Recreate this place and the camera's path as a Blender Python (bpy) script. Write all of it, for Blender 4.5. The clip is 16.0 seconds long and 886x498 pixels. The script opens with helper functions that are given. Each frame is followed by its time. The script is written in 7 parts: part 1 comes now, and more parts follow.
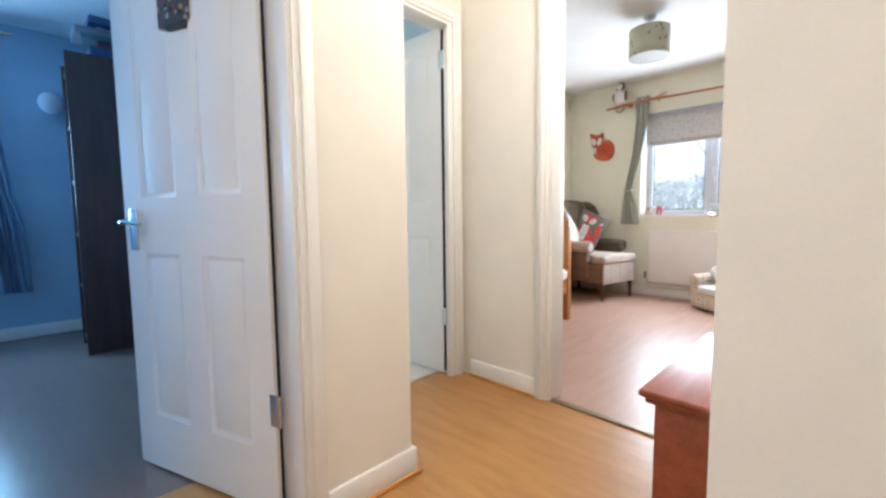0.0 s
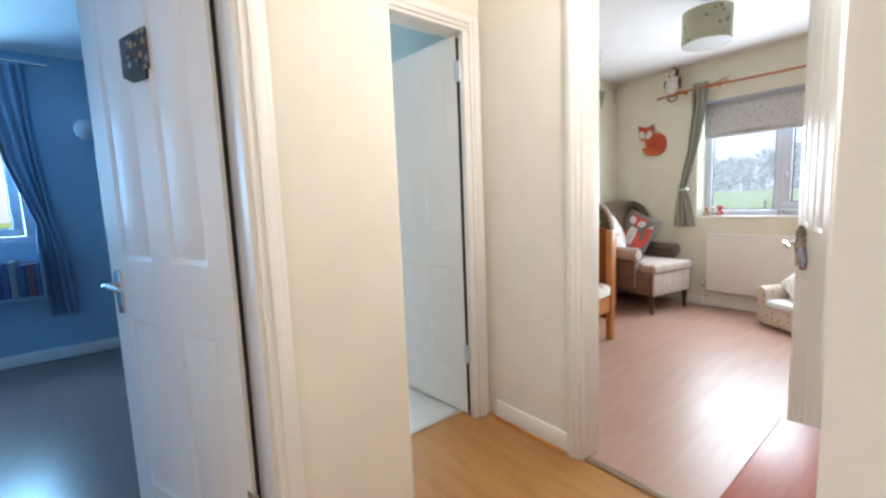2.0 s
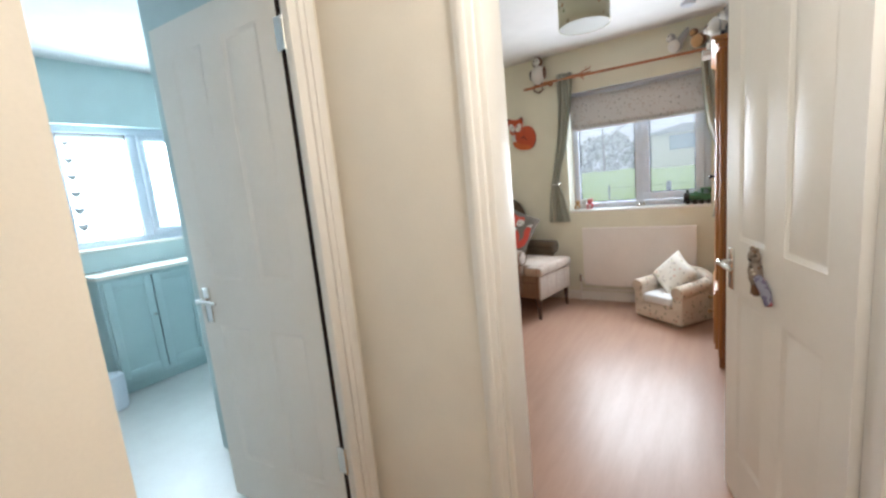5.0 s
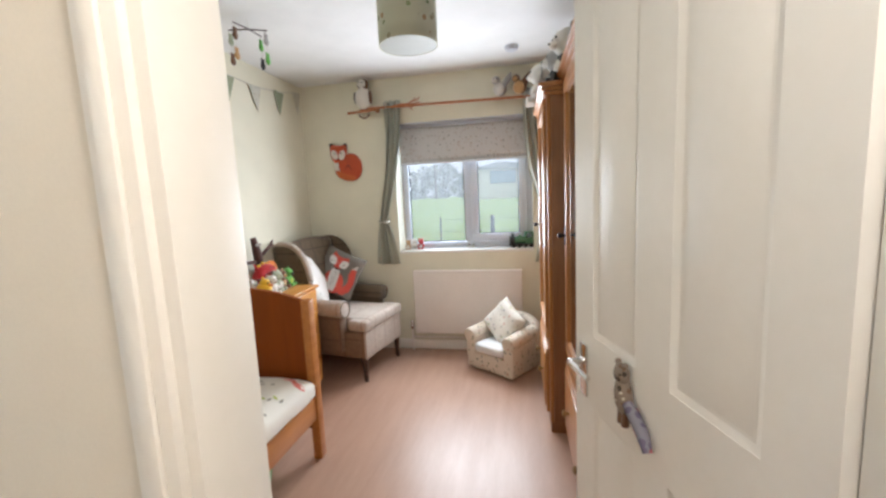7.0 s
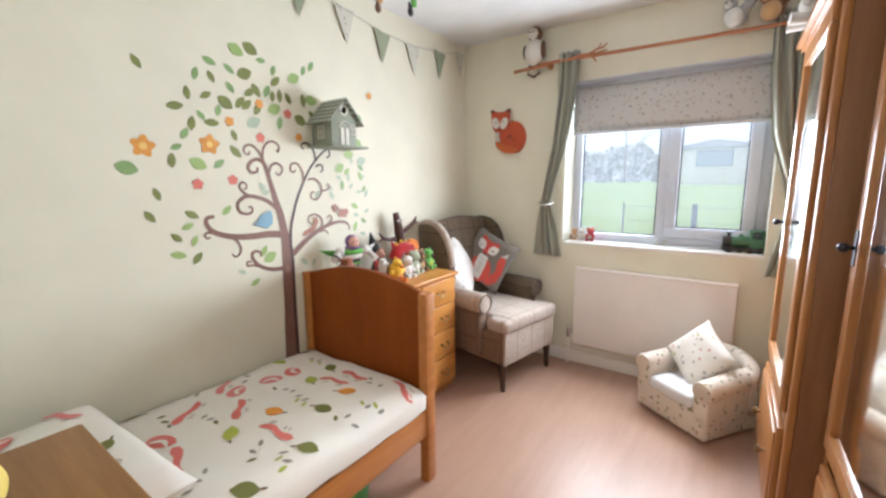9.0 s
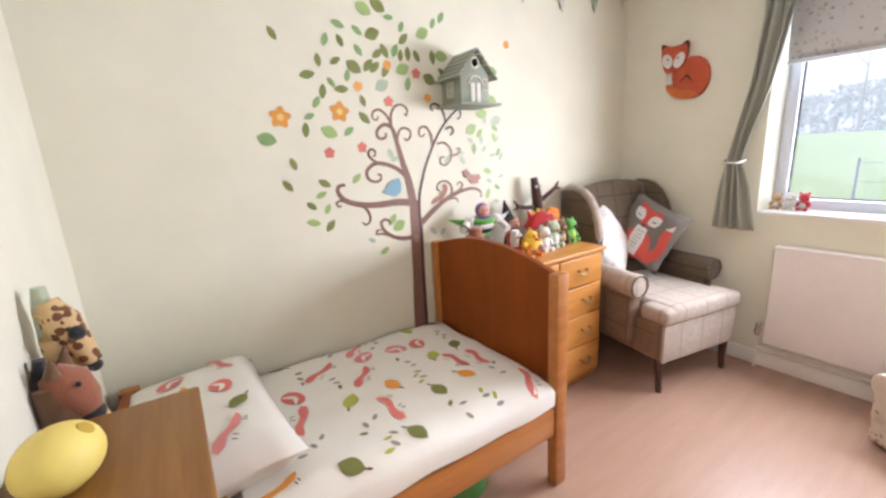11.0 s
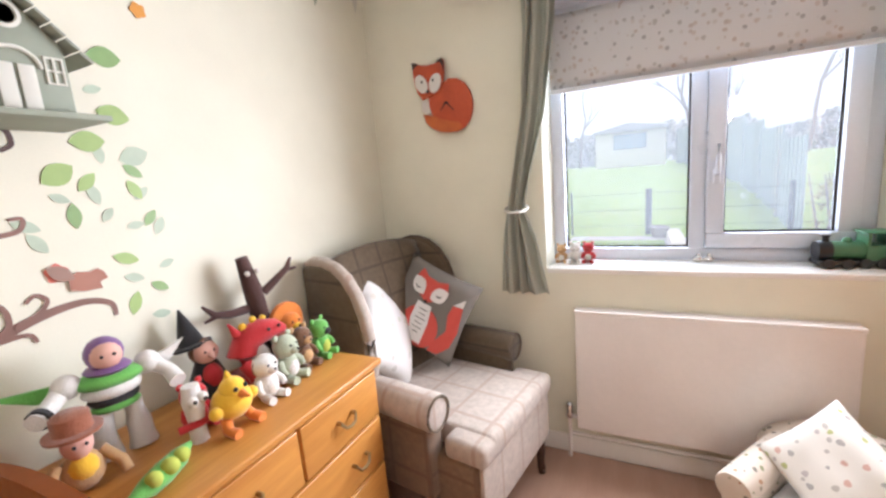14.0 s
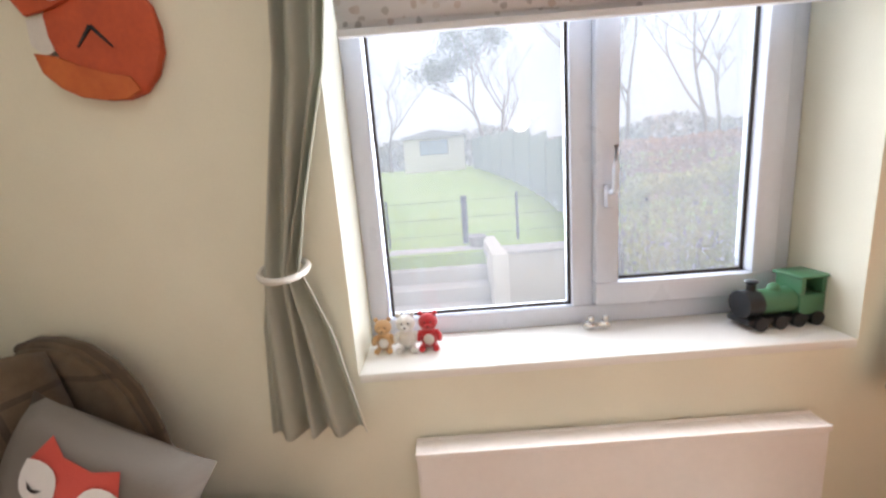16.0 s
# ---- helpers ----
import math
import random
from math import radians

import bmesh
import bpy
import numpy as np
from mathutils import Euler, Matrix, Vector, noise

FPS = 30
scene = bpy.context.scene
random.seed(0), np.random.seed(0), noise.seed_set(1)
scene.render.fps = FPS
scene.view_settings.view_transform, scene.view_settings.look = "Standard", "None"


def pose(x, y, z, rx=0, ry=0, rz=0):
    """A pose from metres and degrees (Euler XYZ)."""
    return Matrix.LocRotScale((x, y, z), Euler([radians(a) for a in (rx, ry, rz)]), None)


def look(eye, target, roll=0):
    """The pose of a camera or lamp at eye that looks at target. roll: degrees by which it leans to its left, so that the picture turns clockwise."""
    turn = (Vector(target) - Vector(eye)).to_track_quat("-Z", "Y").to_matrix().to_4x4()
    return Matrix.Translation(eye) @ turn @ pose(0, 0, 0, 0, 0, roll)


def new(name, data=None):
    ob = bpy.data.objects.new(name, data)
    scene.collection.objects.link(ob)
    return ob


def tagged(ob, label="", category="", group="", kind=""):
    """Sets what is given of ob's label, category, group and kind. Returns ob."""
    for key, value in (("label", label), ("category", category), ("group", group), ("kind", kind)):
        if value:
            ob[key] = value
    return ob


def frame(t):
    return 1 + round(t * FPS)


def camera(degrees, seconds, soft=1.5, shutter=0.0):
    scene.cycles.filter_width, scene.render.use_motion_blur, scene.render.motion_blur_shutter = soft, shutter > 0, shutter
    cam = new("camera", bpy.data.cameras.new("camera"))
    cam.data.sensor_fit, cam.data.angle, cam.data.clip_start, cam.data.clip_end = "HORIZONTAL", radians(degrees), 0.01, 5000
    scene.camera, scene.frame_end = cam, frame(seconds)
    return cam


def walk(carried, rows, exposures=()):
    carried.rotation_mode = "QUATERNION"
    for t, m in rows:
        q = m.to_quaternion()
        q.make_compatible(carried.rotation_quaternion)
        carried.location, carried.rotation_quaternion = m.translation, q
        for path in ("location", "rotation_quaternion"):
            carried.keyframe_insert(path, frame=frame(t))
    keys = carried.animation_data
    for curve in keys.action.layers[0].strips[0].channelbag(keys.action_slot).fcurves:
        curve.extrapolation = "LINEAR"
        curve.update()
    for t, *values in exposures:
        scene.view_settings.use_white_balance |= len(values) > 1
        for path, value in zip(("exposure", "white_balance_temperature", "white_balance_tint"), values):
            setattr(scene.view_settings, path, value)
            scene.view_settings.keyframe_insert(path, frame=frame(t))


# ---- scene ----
cam = camera(94.6, 16.0, soft=2.6)
PATH = [
    (0, (-0.045, 0.352, 0.935), (-1.459, 1.757, 0.774), -0.7),
    (0.5, (-0.051, 0.391, 1.003), (-1.472, 1.79, 0.857), -0.8),
    (1, (-0.071, 0.49, 1.016), (-1.488, 1.892, 0.862), -0.9),
    (1.5, (-0.097, 0.589, 1.098), (-1.523, 1.977, 0.894), -1.3),
    (2, (-0.121, 0.618, 1.153), (-1.679, 1.853, 0.932), -2.3),
    (2.5, (-0.194, 0.647, 1.161), (-1.862, 1.729, 0.942), -2.6),
    (3, (-0.284, 0.711, 1.168), (-1.986, 1.74, 0.957), -3.3),
    (3.5, (-0.34, 0.802, 1.197), (-1.991, 1.908, 0.969), -4.3),
    (4, (-0.387, 0.875, 1.207), (-1.916, 2.139, 0.95), -5.4),
    (4.5, (-0.492, 0.996, 1.2), (-1.832, 2.456, 0.929), -5.7),
    (5, (-0.598, 1.129, 1.289), (-1.696, 2.773, 0.987), -5.6),
    (5.2, (-0.614, 1.164, 1.339), (-1.611, 2.87, 1.032), -5.7),
    (7.3, (-0.704, 1.849, 1.396), (-1.068, 3.8, 1.144), -2.5),
    (7.5, (-0.698, 1.92, 1.395), (-1.113, 3.86, 1.136), -2.3),
    (8, (-0.726, 2.077, 1.381), (-1.305, 3.971, 1.104), -1.6),
    (8.5, (-0.746, 2.224, 1.366), (-1.577, 4.021, 1.078), -0.8),
    (9, (-0.771, 2.318, 1.361), (-1.914, 3.927, 1.04), -0.5),
    (9.5, (-0.81, 2.411, 1.343), (-2.24, 3.75, 0.941), -0.6),
    (9.7, (-0.808, 2.447, 1.334), (-2.336, 3.662, 0.897), -0.6),
    (11.8, (-0.983, 2.654, 1.339), (-2.615, 3.714, 0.88), -3.3),
    (12, (-1.023, 2.706, 1.338), (-2.605, 3.854, 0.913), -3.6),
    (12.5, (-1.135, 2.863, 1.366), (-2.562, 4.212, 0.988), -3.9),
    (13, (-1.233, 3.022, 1.37), (-2.486, 4.542, 1.023), -4.0),
    (13.5, (-1.329, 3.232, 1.356), (-2.404, 4.887, 1.031), -4.3),
    (14, (-1.418, 3.44, 1.369), (-2.279, 5.212, 1.027), -4.7),
    (14.5, (-1.496, 3.648, 1.357), (-2.126, 5.511, 0.994), -5.0),
    (15, (-1.547, 3.876, 1.368), (-1.964, 5.798, 1.002), -4.9),
    (15.5, (-1.587, 4.14, 1.375), (-1.771, 6.092, 0.98), -4.7),
    (16, (-1.566, 4.401, 1.395), (-1.582, 6.362, 1.0), -4.4),
]
walk(cam, [(t, look(eye, target, roll)) for t, eye, target, roll in PATH],
     [(0, 0.78, 5750, 10), (1.5, 0.62, 5800, 10), (2.5, 0.5, 6000, 10), (3.5, 0.4, 6700, 13), (4.3, 0.28, 6300, 12), (5, 0.27, 6050, 10), (7.5, 0.38, 6100, 11), (8, 0.56, 5650, 7), (8.5, 0.58, 5850, 9), (9.5, 0.62, 6050, 15), (12.5, 0.78, 6150, 18), (13.5, 0.76, 6150, 18), (14.5, 0.6, 6200, 18), (15, 0.48, 6400, 18), (15.5, 0.47, 6500, 18), (16, 0.48, 6500, 18)])

# ---- daylight, lamps ----
world = bpy.data.worlds.new("overcast_sky")
scene.world = world
world.use_nodes = True
wn = world.node_tree.nodes
sky = wn.new("ShaderNodeTexSky")
sky.sky_type, sky.sun_disc = "NISHITA", False
sky.sun_elevation, sky.sun_rotation, sky.air_density, sky.dust_density = radians(35), radians(-60), 1.0, 4.0
whiten = wn.new("ShaderNodeMixRGB")
whiten.inputs[0].default_value, whiten.inputs[2].default_value = 0.8, (5.0, 5.2, 5.6, 1)
world.node_tree.links.new(sky.outputs[0], whiten.inputs[1])
world.node_tree.links.new(whiten.outputs[0], wn["Background"].inputs[0])
wn["Background"].inputs[1].default_value = 0.15


def lamp(name, kind, m, energy, colour, **more):
    data = bpy.data.lights.new(name, kind)
    data.energy, data.color = energy, colour
    if kind == "AREA":
        data.shape, data.size, data.size_y, data.spread = "RECTANGLE", more["size"], more["size_y"], radians(more.get("spread", 180))
    elif kind == "SUN":
        data.angle = radians(more["angle"])
    else:
        data.shadow_soft_size = more["radius"]
    ob = new(name, data)
    ob.matrix_world = m
    return ob


lamp("sun", "SUN", look((0, 0, 30), (-10, 6, 0)), 1.5, (1.0, 0.96, 0.9), angle=25)
lamp("bedroom_window_daylight", "AREA", look((-1.2, 5.302, 1.30), (-1.2, 3.0, 1.30)), 31, (0.95, 0.98, 1.0), size=1.06, size_y=0.74, spread=172)
lamp("bedroom_window_skylight", "AREA", look((-1.2, 5.95, 1.62), (-1.2, 3.0, 1.1)), 76, (0.82, 0.92, 1.0), size=2.3, size_y=1.4)
lamp("blue_room_window_daylight", "AREA", look((-4.84, -0.42, 1.5), (-2.0, -0.42, 1.0)), 78, (0.34, 0.68, 1.0), size=1.1, size_y=1.05)
lamp("bathroom_window_daylight", "AREA", look((-4.64, 2.57, 1.5), (-2.0, 2.57, 1.2)), 42, (0.80, 0.93, 1.0), size=0.8, size_y=0.8)
# Neither hall lamp is seen; a pair is added to spread the light.
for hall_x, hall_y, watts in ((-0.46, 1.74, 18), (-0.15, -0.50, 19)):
    lamp("unseen_hall_lamp_light", "POINT", Matrix.Translation((hall_x, hall_y, 2.0)), watts, (1.0, 0.92, 0.81), radius=0.12)


# ---- materials ----
def material(name, colour, rough=0.6, metal=0.0, second=None, scale=5.0, fine=60.0, amount=0.35, bump=0.12, stretch=(1, 1, 1), sheen=0.0, depth=0.002):
    """A surface with broad and fine variation of colour and a fine relief."""
    m = bpy.data.materials.new(name)
    m.use_nodes = True
    n, link = m.node_tree.nodes, m.node_tree.links.new
    b = n["Principled BSDF"]
    second = second or tuple(c * 0.88 for c in colour)
    geo, mp = n.new("ShaderNodeNewGeometry"), n.new("ShaderNodeMapping")
    link(geo.outputs["Position"], mp.inputs[0])
    mp.inputs["Scale"].default_value = stretch
    broad, grain = n.new("ShaderNodeTexNoise"), n.new("ShaderNodeTexNoise")
    for tex, s in ((broad, scale), (grain, fine)):
        tex.inputs["Scale"].default_value, tex.inputs["Detail"].default_value = s, 4.0
        link(mp.outputs[0], tex.inputs["Vector"])
    add = n.new("ShaderNodeMath")
    add.operation = "MULTIPLY_ADD"
    link(grain.outputs[0], add.inputs[0])
    add.inputs[1].default_value = 0.5
    link(broad.outputs[0], add.inputs[2])
    ramp = n.new("ShaderNodeMapRange")
    ramp.inputs[1].default_value, ramp.inputs[2].default_value, ramp.inputs[4].default_value = 0.45, 1.05, amount * 2
    link(add.outputs[0], ramp.inputs[0])
    mix = n.new("ShaderNodeMixRGB")
    mix.inputs[1].default_value, mix.inputs[2].default_value = (*colour, 1), (*second, 1)
    link(ramp.outputs[0], mix.inputs[0])
    link(mix.outputs[0], b.inputs["Base Color"])
    rr = n.new("ShaderNodeMapRange")
    rr.inputs[3].default_value, rr.inputs[4].default_value = max(0.02, rough - 0.08), min(1, rough + 0.08)
    link(broad.outputs[0], rr.inputs[0])
    link(rr.outputs[0], b.inputs["Roughness"])
    b.inputs["Metallic"].default_value = metal
    b.inputs["Sheen Weight"].default_value = sheen
    if bump:
        bp = n.new("ShaderNodeBump")
        bp.inputs["Strength"].default_value, bp.inputs["Distance"].default_value = bump, depth
        link(grain.outputs[0], bp.inputs["Height"])
        link(bp.outputs[0], b.inputs["Normal"])
    return m


def wood(name, light, dark, axis="x", rough=0.4, bump=0.08):
    s = {"x": (1.2, 14, 14), "y": (14, 1.2, 14), "z": (14, 14, 1.2)}[axis]
    return material(name, light, rough, 0, dark, 2.0, 9.0, 0.6, bump, s)


def spotted(name, ground, spots, scale, rough=0.85, size=0.32, seed=0.0):
    """Printed cotton: small motifs in several colours on a pale ground."""
    m = material(name, ground, rough, 0, tuple(c * 0.93 for c in ground), 6, 250, 0.4, 0.15)
    n, link = m.node_tree.nodes, m.node_tree.links.new
    geo, mp = n.new("ShaderNodeNewGeometry"), n.new("ShaderNodeMapping")
    mp.inputs["Location"].default_value = (seed, seed, seed)
    link(geo.outputs["Position"], mp.inputs[0])
    warp = n.new("ShaderNodeTexNoise")
    warp.inputs["Scale"].default_value = scale * 1.6
    link(mp.outputs[0], warp.inputs["Vector"])
    addv = n.new("ShaderNodeMixRGB")
    addv.blend_type, addv.inputs[0].default_value = "ADD", 0.35 / scale
    link(mp.outputs[0], addv.inputs[1])
    link(warp.outputs["Color"], addv.inputs[2])
    vor = n.new("ShaderNodeTexVoronoi")
    vor.inputs["Scale"].default_value = scale
    link(addv.outputs[0], vor.inputs["Vector"])
    cut = n.new("ShaderNodeMath")
    cut.operation, cut.inputs[1].default_value = "LESS_THAN", size
    link(vor.outputs["Distance"], cut.inputs[0])
    sep = n.new("ShaderNodeSeparateColor")
    link(vor.outputs["Color"], sep.inputs[0])
    ramp = n.new("ShaderNodeValToRGB")
    ramp.color_ramp.interpolation = "CONSTANT"
    while len(ramp.color_ramp.elements) < len(spots):
        ramp.color_ramp.elements.new(0.5)
    for i, c in enumerate(spots):
        ramp.color_ramp.elements[i].position = i / len(spots)
        ramp.color_ramp.elements[i].color = (*c, 1)
    link(sep.outputs[0], ramp.inputs[0])
    b = n["Principled BSDF"]
    old = b.inputs["Base Color"].links[0].from_socket
    mix = n.new("ShaderNodeMixRGB")
    link(cut.outputs[0], mix.inputs[0])
    link(old, mix.inputs[1])
    link(ramp.outputs[0], mix.inputs[2])
    link(mix.outputs[0], b.inputs["Base Color"])
    return m


def checked(name, ground, line, scale, axes=(1, 2)):
    """Tweed with a large woven check."""
    m = material(name, ground, 0.92, 0, tuple(c * 0.75 for c in ground), 40, 300, 0.6, 0.4, sheen=0.2)
    n, link = m.node_tree.nodes, m.node_tree.links.new
    tc, sep = n.new("ShaderNodeTexCoord"), n.new("ShaderNodeSeparateXYZ")
    link(tc.outputs["Object"], sep.inputs[0])
    total = None
    for i in axes:
        a, f2, lt = n.new("ShaderNodeMath"), n.new("ShaderNodeMath"), n.new("ShaderNodeMath")
        a.operation, f2.operation, lt.operation = "MULTIPLY", "FRACT", "LESS_THAN"
        a.inputs[1].default_value, lt.inputs[1].default_value = scale, 0.09
        link(sep.outputs[i], a.inputs[0])
        link(a.outputs[0], f2.inputs[0])
        link(f2.outputs[0], lt.inputs[0])
        if total is None:
            total = lt
        else:
            mx = n.new("ShaderNodeMath")
            mx.operation = "MAXIMUM"
            link(total.outputs[0], mx.inputs[0])
            link(lt.outputs[0], mx.inputs[1])
            total = mx
    half = n.new("ShaderNodeMath")
    half.operation, half.inputs[1].default_value = "MULTIPLY", 0.65
    link(total.outputs[0], half.inputs[0])
    b = n["Principled BSDF"]
    old = b.inputs["Base Color"].links[0].from_socket
    mix = n.new("ShaderNodeMixRGB")
    link(half.outputs[0], mix.inputs[0])
    link(old, mix.inputs[1])
    mix.inputs[2].default_value = (*line, 1)
    link(mix.outputs[0], b.inputs["Base Color"])
    return m


hall_paint = material("hall_magnolia_paint", (0.80, 0.74, 0.64), 0.75, bump=0.06, fine=220)
green_paint = material("bedroom_pale_green_paint", (0.79, 0.76, 0.62), 0.8, bump=0.06, fine=220)
blue_paint = material("blue_bedroom_paint", (0.37, 0.53, 0.69), 0.8, bump=0.06, fine=220)
teal_paint = material("bathroom_teal_paint", (0.54, 0.66, 0.66), 0.7, bump=0.06, fine=220)
ceiling_paint = material("ceiling_white_paint", (0.82, 0.82, 0.82), 0.85, bump=0.2, fine=90)
gloss_white = material("white_gloss_paint", (0.82, 0.79, 0.74), 0.46, second=(0.77, 0.74, 0.68), bump=0.05, fine=40)
upvc = material("white_upvc", (0.66, 0.70, 0.78), 0.3, bump=0.02)
radiator_white = material("radiator_enamel", (0.84, 0.79, 0.75), 0.35, bump=0.03)
chrome = material("chrome", (0.75, 0.74, 0.72), 0.18, 1.0, bump=0.02)
brass = material("aged_brass", (0.35, 0.26, 0.14), 0.35, 1.0, bump=0.05)
dark_gap = material("dark_joint", (0.03, 0.02, 0.015), 0.9)
bed_floor_mat = material("bedroom_laminate", (0.45, 0.285, 0.205), 0.37, second=(0.385, 0.235, 0.167), scale=1.5, fine=10, amount=0.5, bump=0.05, stretch=(12, 1.5, 6))
hall_floor_mat = material("hall_oak_laminate", (0.46, 0.235, 0.072), 0.34, second=(0.36, 0.165, 0.045), scale=1.5, fine=10, amount=0.6, bump=0.05, stretch=(2, 14, 6))
bed_floor_mat.node_tree.nodes["Principled BSDF"].inputs["Specular IOR Level"].default_value = 0.5
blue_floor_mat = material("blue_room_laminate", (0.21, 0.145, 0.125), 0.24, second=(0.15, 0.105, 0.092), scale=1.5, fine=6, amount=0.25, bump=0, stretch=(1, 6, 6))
bath_floor_mat = material("bathroom_vinyl", (0.66, 0.66, 0.64), 0.35, second=(0.58, 0.57, 0.55), scale=8, fine=50)
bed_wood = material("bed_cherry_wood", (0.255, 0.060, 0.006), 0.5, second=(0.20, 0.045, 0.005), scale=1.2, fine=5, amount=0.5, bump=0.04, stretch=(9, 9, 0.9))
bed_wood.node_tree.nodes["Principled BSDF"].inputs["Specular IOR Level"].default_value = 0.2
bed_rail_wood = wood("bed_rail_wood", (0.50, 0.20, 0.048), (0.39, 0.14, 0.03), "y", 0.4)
pine = wood("pine_drawers", (0.60, 0.28, 0.065), (0.46, 0.19, 0.038), "y", 0.35)
pine_up = wood("pine_upright", (0.46, 0.215, 0.07), (0.35, 0.14, 0.04), "z", 0.33)
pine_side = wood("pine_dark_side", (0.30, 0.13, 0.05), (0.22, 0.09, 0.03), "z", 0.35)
mahogany = wood("red_mahogany", (0.33, 0.085, 0.035), (0.22, 0.05, 0.02), "y", 0.38)
dark_wood = wood("dark_stained_wood", (0.075, 0.035, 0.03), (0.045, 0.02, 0.02), "z", 0.35)
mirror_mat = material("mirror_silver", (0.9, 0.92, 0.92), 0.03, 1.0, (0.88, 0.9, 0.9), bump=0)


def glass(name, tint=(1, 1, 1)):
    m = bpy.data.materials.new(name)
    m.use_nodes = True
    n, link = m.node_tree.nodes, m.node_tree.links.new
    b = n["Principled BSDF"]
    n.remove(b)
    tr, gl, mx, fr = (n.new("ShaderNodeBsdfTransparent"), n.new("ShaderNodeBsdfGlossy"), n.new("ShaderNodeMixShader"), n.new("ShaderNodeFresnel"))
    tr.inputs[0].default_value = (*tint, 1)
    gl.inputs["Roughness"].default_value = 0.02
    fr.inputs[0].default_value = 1.45
    link(fr.outputs[0], mx.inputs[0])
    link(tr.outputs[0], mx.inputs[1])
    link(gl.outputs[0], mx.inputs[2])
    link(mx.outputs[0], n["Material Output"].inputs[0])
    return m



def let_through(m, share, tint):
    """Lets some daylight shine through a thin cloth."""
    n, link = m.node_tree.nodes, m.node_tree.links.new
    tr, mx = n.new("ShaderNodeBsdfTranslucent"), n.new("ShaderNodeMixShader")
    tr.inputs[0].default_value = (*tint, 1)
    mx.inputs[0].default_value = share
    link(n["Principled BSDF"].outputs[0], mx.inputs[1])
    link(tr.outputs[0], mx.inputs[2])
    link(mx.outputs[0], n["Material Output"].inputs[0])
    return m


clear_glass = glass("clear_glass", (0.97, 0.98, 0.98))


def veiled(m, share, tint):
    """A translucent veil mixed into a pane to imitate glare; it scatters a little daylight."""
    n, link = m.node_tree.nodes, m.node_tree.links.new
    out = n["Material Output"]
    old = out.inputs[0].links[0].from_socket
    tr, mx, veil_noise, ramp = n.new("ShaderNodeBsdfTranslucent"), n.new("ShaderNodeMixShader"), n.new("ShaderNodeTexNoise"), n.new("ShaderNodeMapRange")
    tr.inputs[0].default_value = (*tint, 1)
    veil_noise.inputs["Scale"].default_value = 3.0
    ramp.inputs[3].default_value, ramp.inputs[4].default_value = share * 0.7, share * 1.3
    link(veil_noise.outputs[0], ramp.inputs[0])
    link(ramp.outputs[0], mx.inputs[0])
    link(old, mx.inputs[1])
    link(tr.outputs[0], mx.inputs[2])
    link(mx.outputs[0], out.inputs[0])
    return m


# Veil and grey tint stand in for the glare over the garden view.
bedroom_glass = veiled(glass("glare_veil_glass", (0.78, 0.79, 0.79)), 0.033, (0.92, 0.95, 1.0))


# ---- mesh helpers ----
def B():
    return bmesh.new()


def box(b, x0, y0, z0, x1, y1, z1, m=None):
    r = bmesh.ops.create_cube(b, size=1.0, matrix=Matrix.Translation(((x0 + x1) / 2, (y0 + y1) / 2, (z0 + z1) / 2)) @ Matrix.Diagonal((abs(x1 - x0), abs(y1 - y0), abs(z1 - z0), 1)))
    if m is not None:
        bmesh.ops.transform(b, matrix=m, verts=r["verts"])
    return b


def bevel(b, w, seg=2):
    bmesh.ops.bevel(b, geom=b.edges[:], offset=w, segments=seg, affect="EDGES", profile=0.5, clamp_overlap=True)
    return b


def rbox(x0, y0, z0, x1, y1, z1, w=0.004, seg=2):
    return bevel(box(B(), x0, y0, z0, x1, y1, z1), w, seg)


def rod(b, p, q, r0, r1=None, n=14):
    p, q = Vector(p), Vector(q)
    d = q - p
    m = Matrix.Translation((p + q) / 2) @ d.to_track_quat("Z", "Y").to_matrix().to_4x4()
    bmesh.ops.create_cone(b, cap_ends=True, segments=n, radius1=r0, radius2=r0 if r1 is None else r1, depth=d.length, matrix=m)
    return b


def ball(b, c, r, s=(1, 1, 1), m=None, n=16):
    mm = Matrix.Translation(c) @ (m or Matrix()) @ Matrix.Diagonal((r * s[0], r * s[1], r * s[2], 1))
    bmesh.ops.create_uvsphere(b, u_segments=n, v_segments=max(6, n * 2 // 3), radius=1.0, matrix=mm)
    return b


def lathe(b, profile, n=20, m=None):
    rings = []
    for r, z in profile:
        ring = []
        for i in range(n):
            a = 2 * math.pi * i / n
            v = Vector((r * math.cos(a), r * math.sin(a), z))
            ring.append(b.verts.new(m @ v if m else v))
        rings.append(ring)
    for u, v in zip(rings, rings[1:]):
        for i in range(n):
            b.faces.new((u[i], u[(i + 1) % n], v[(i + 1) % n], v[i]))
    b.faces.new(list(reversed(rings[0])))
    b.faces.new(rings[-1])
    return b


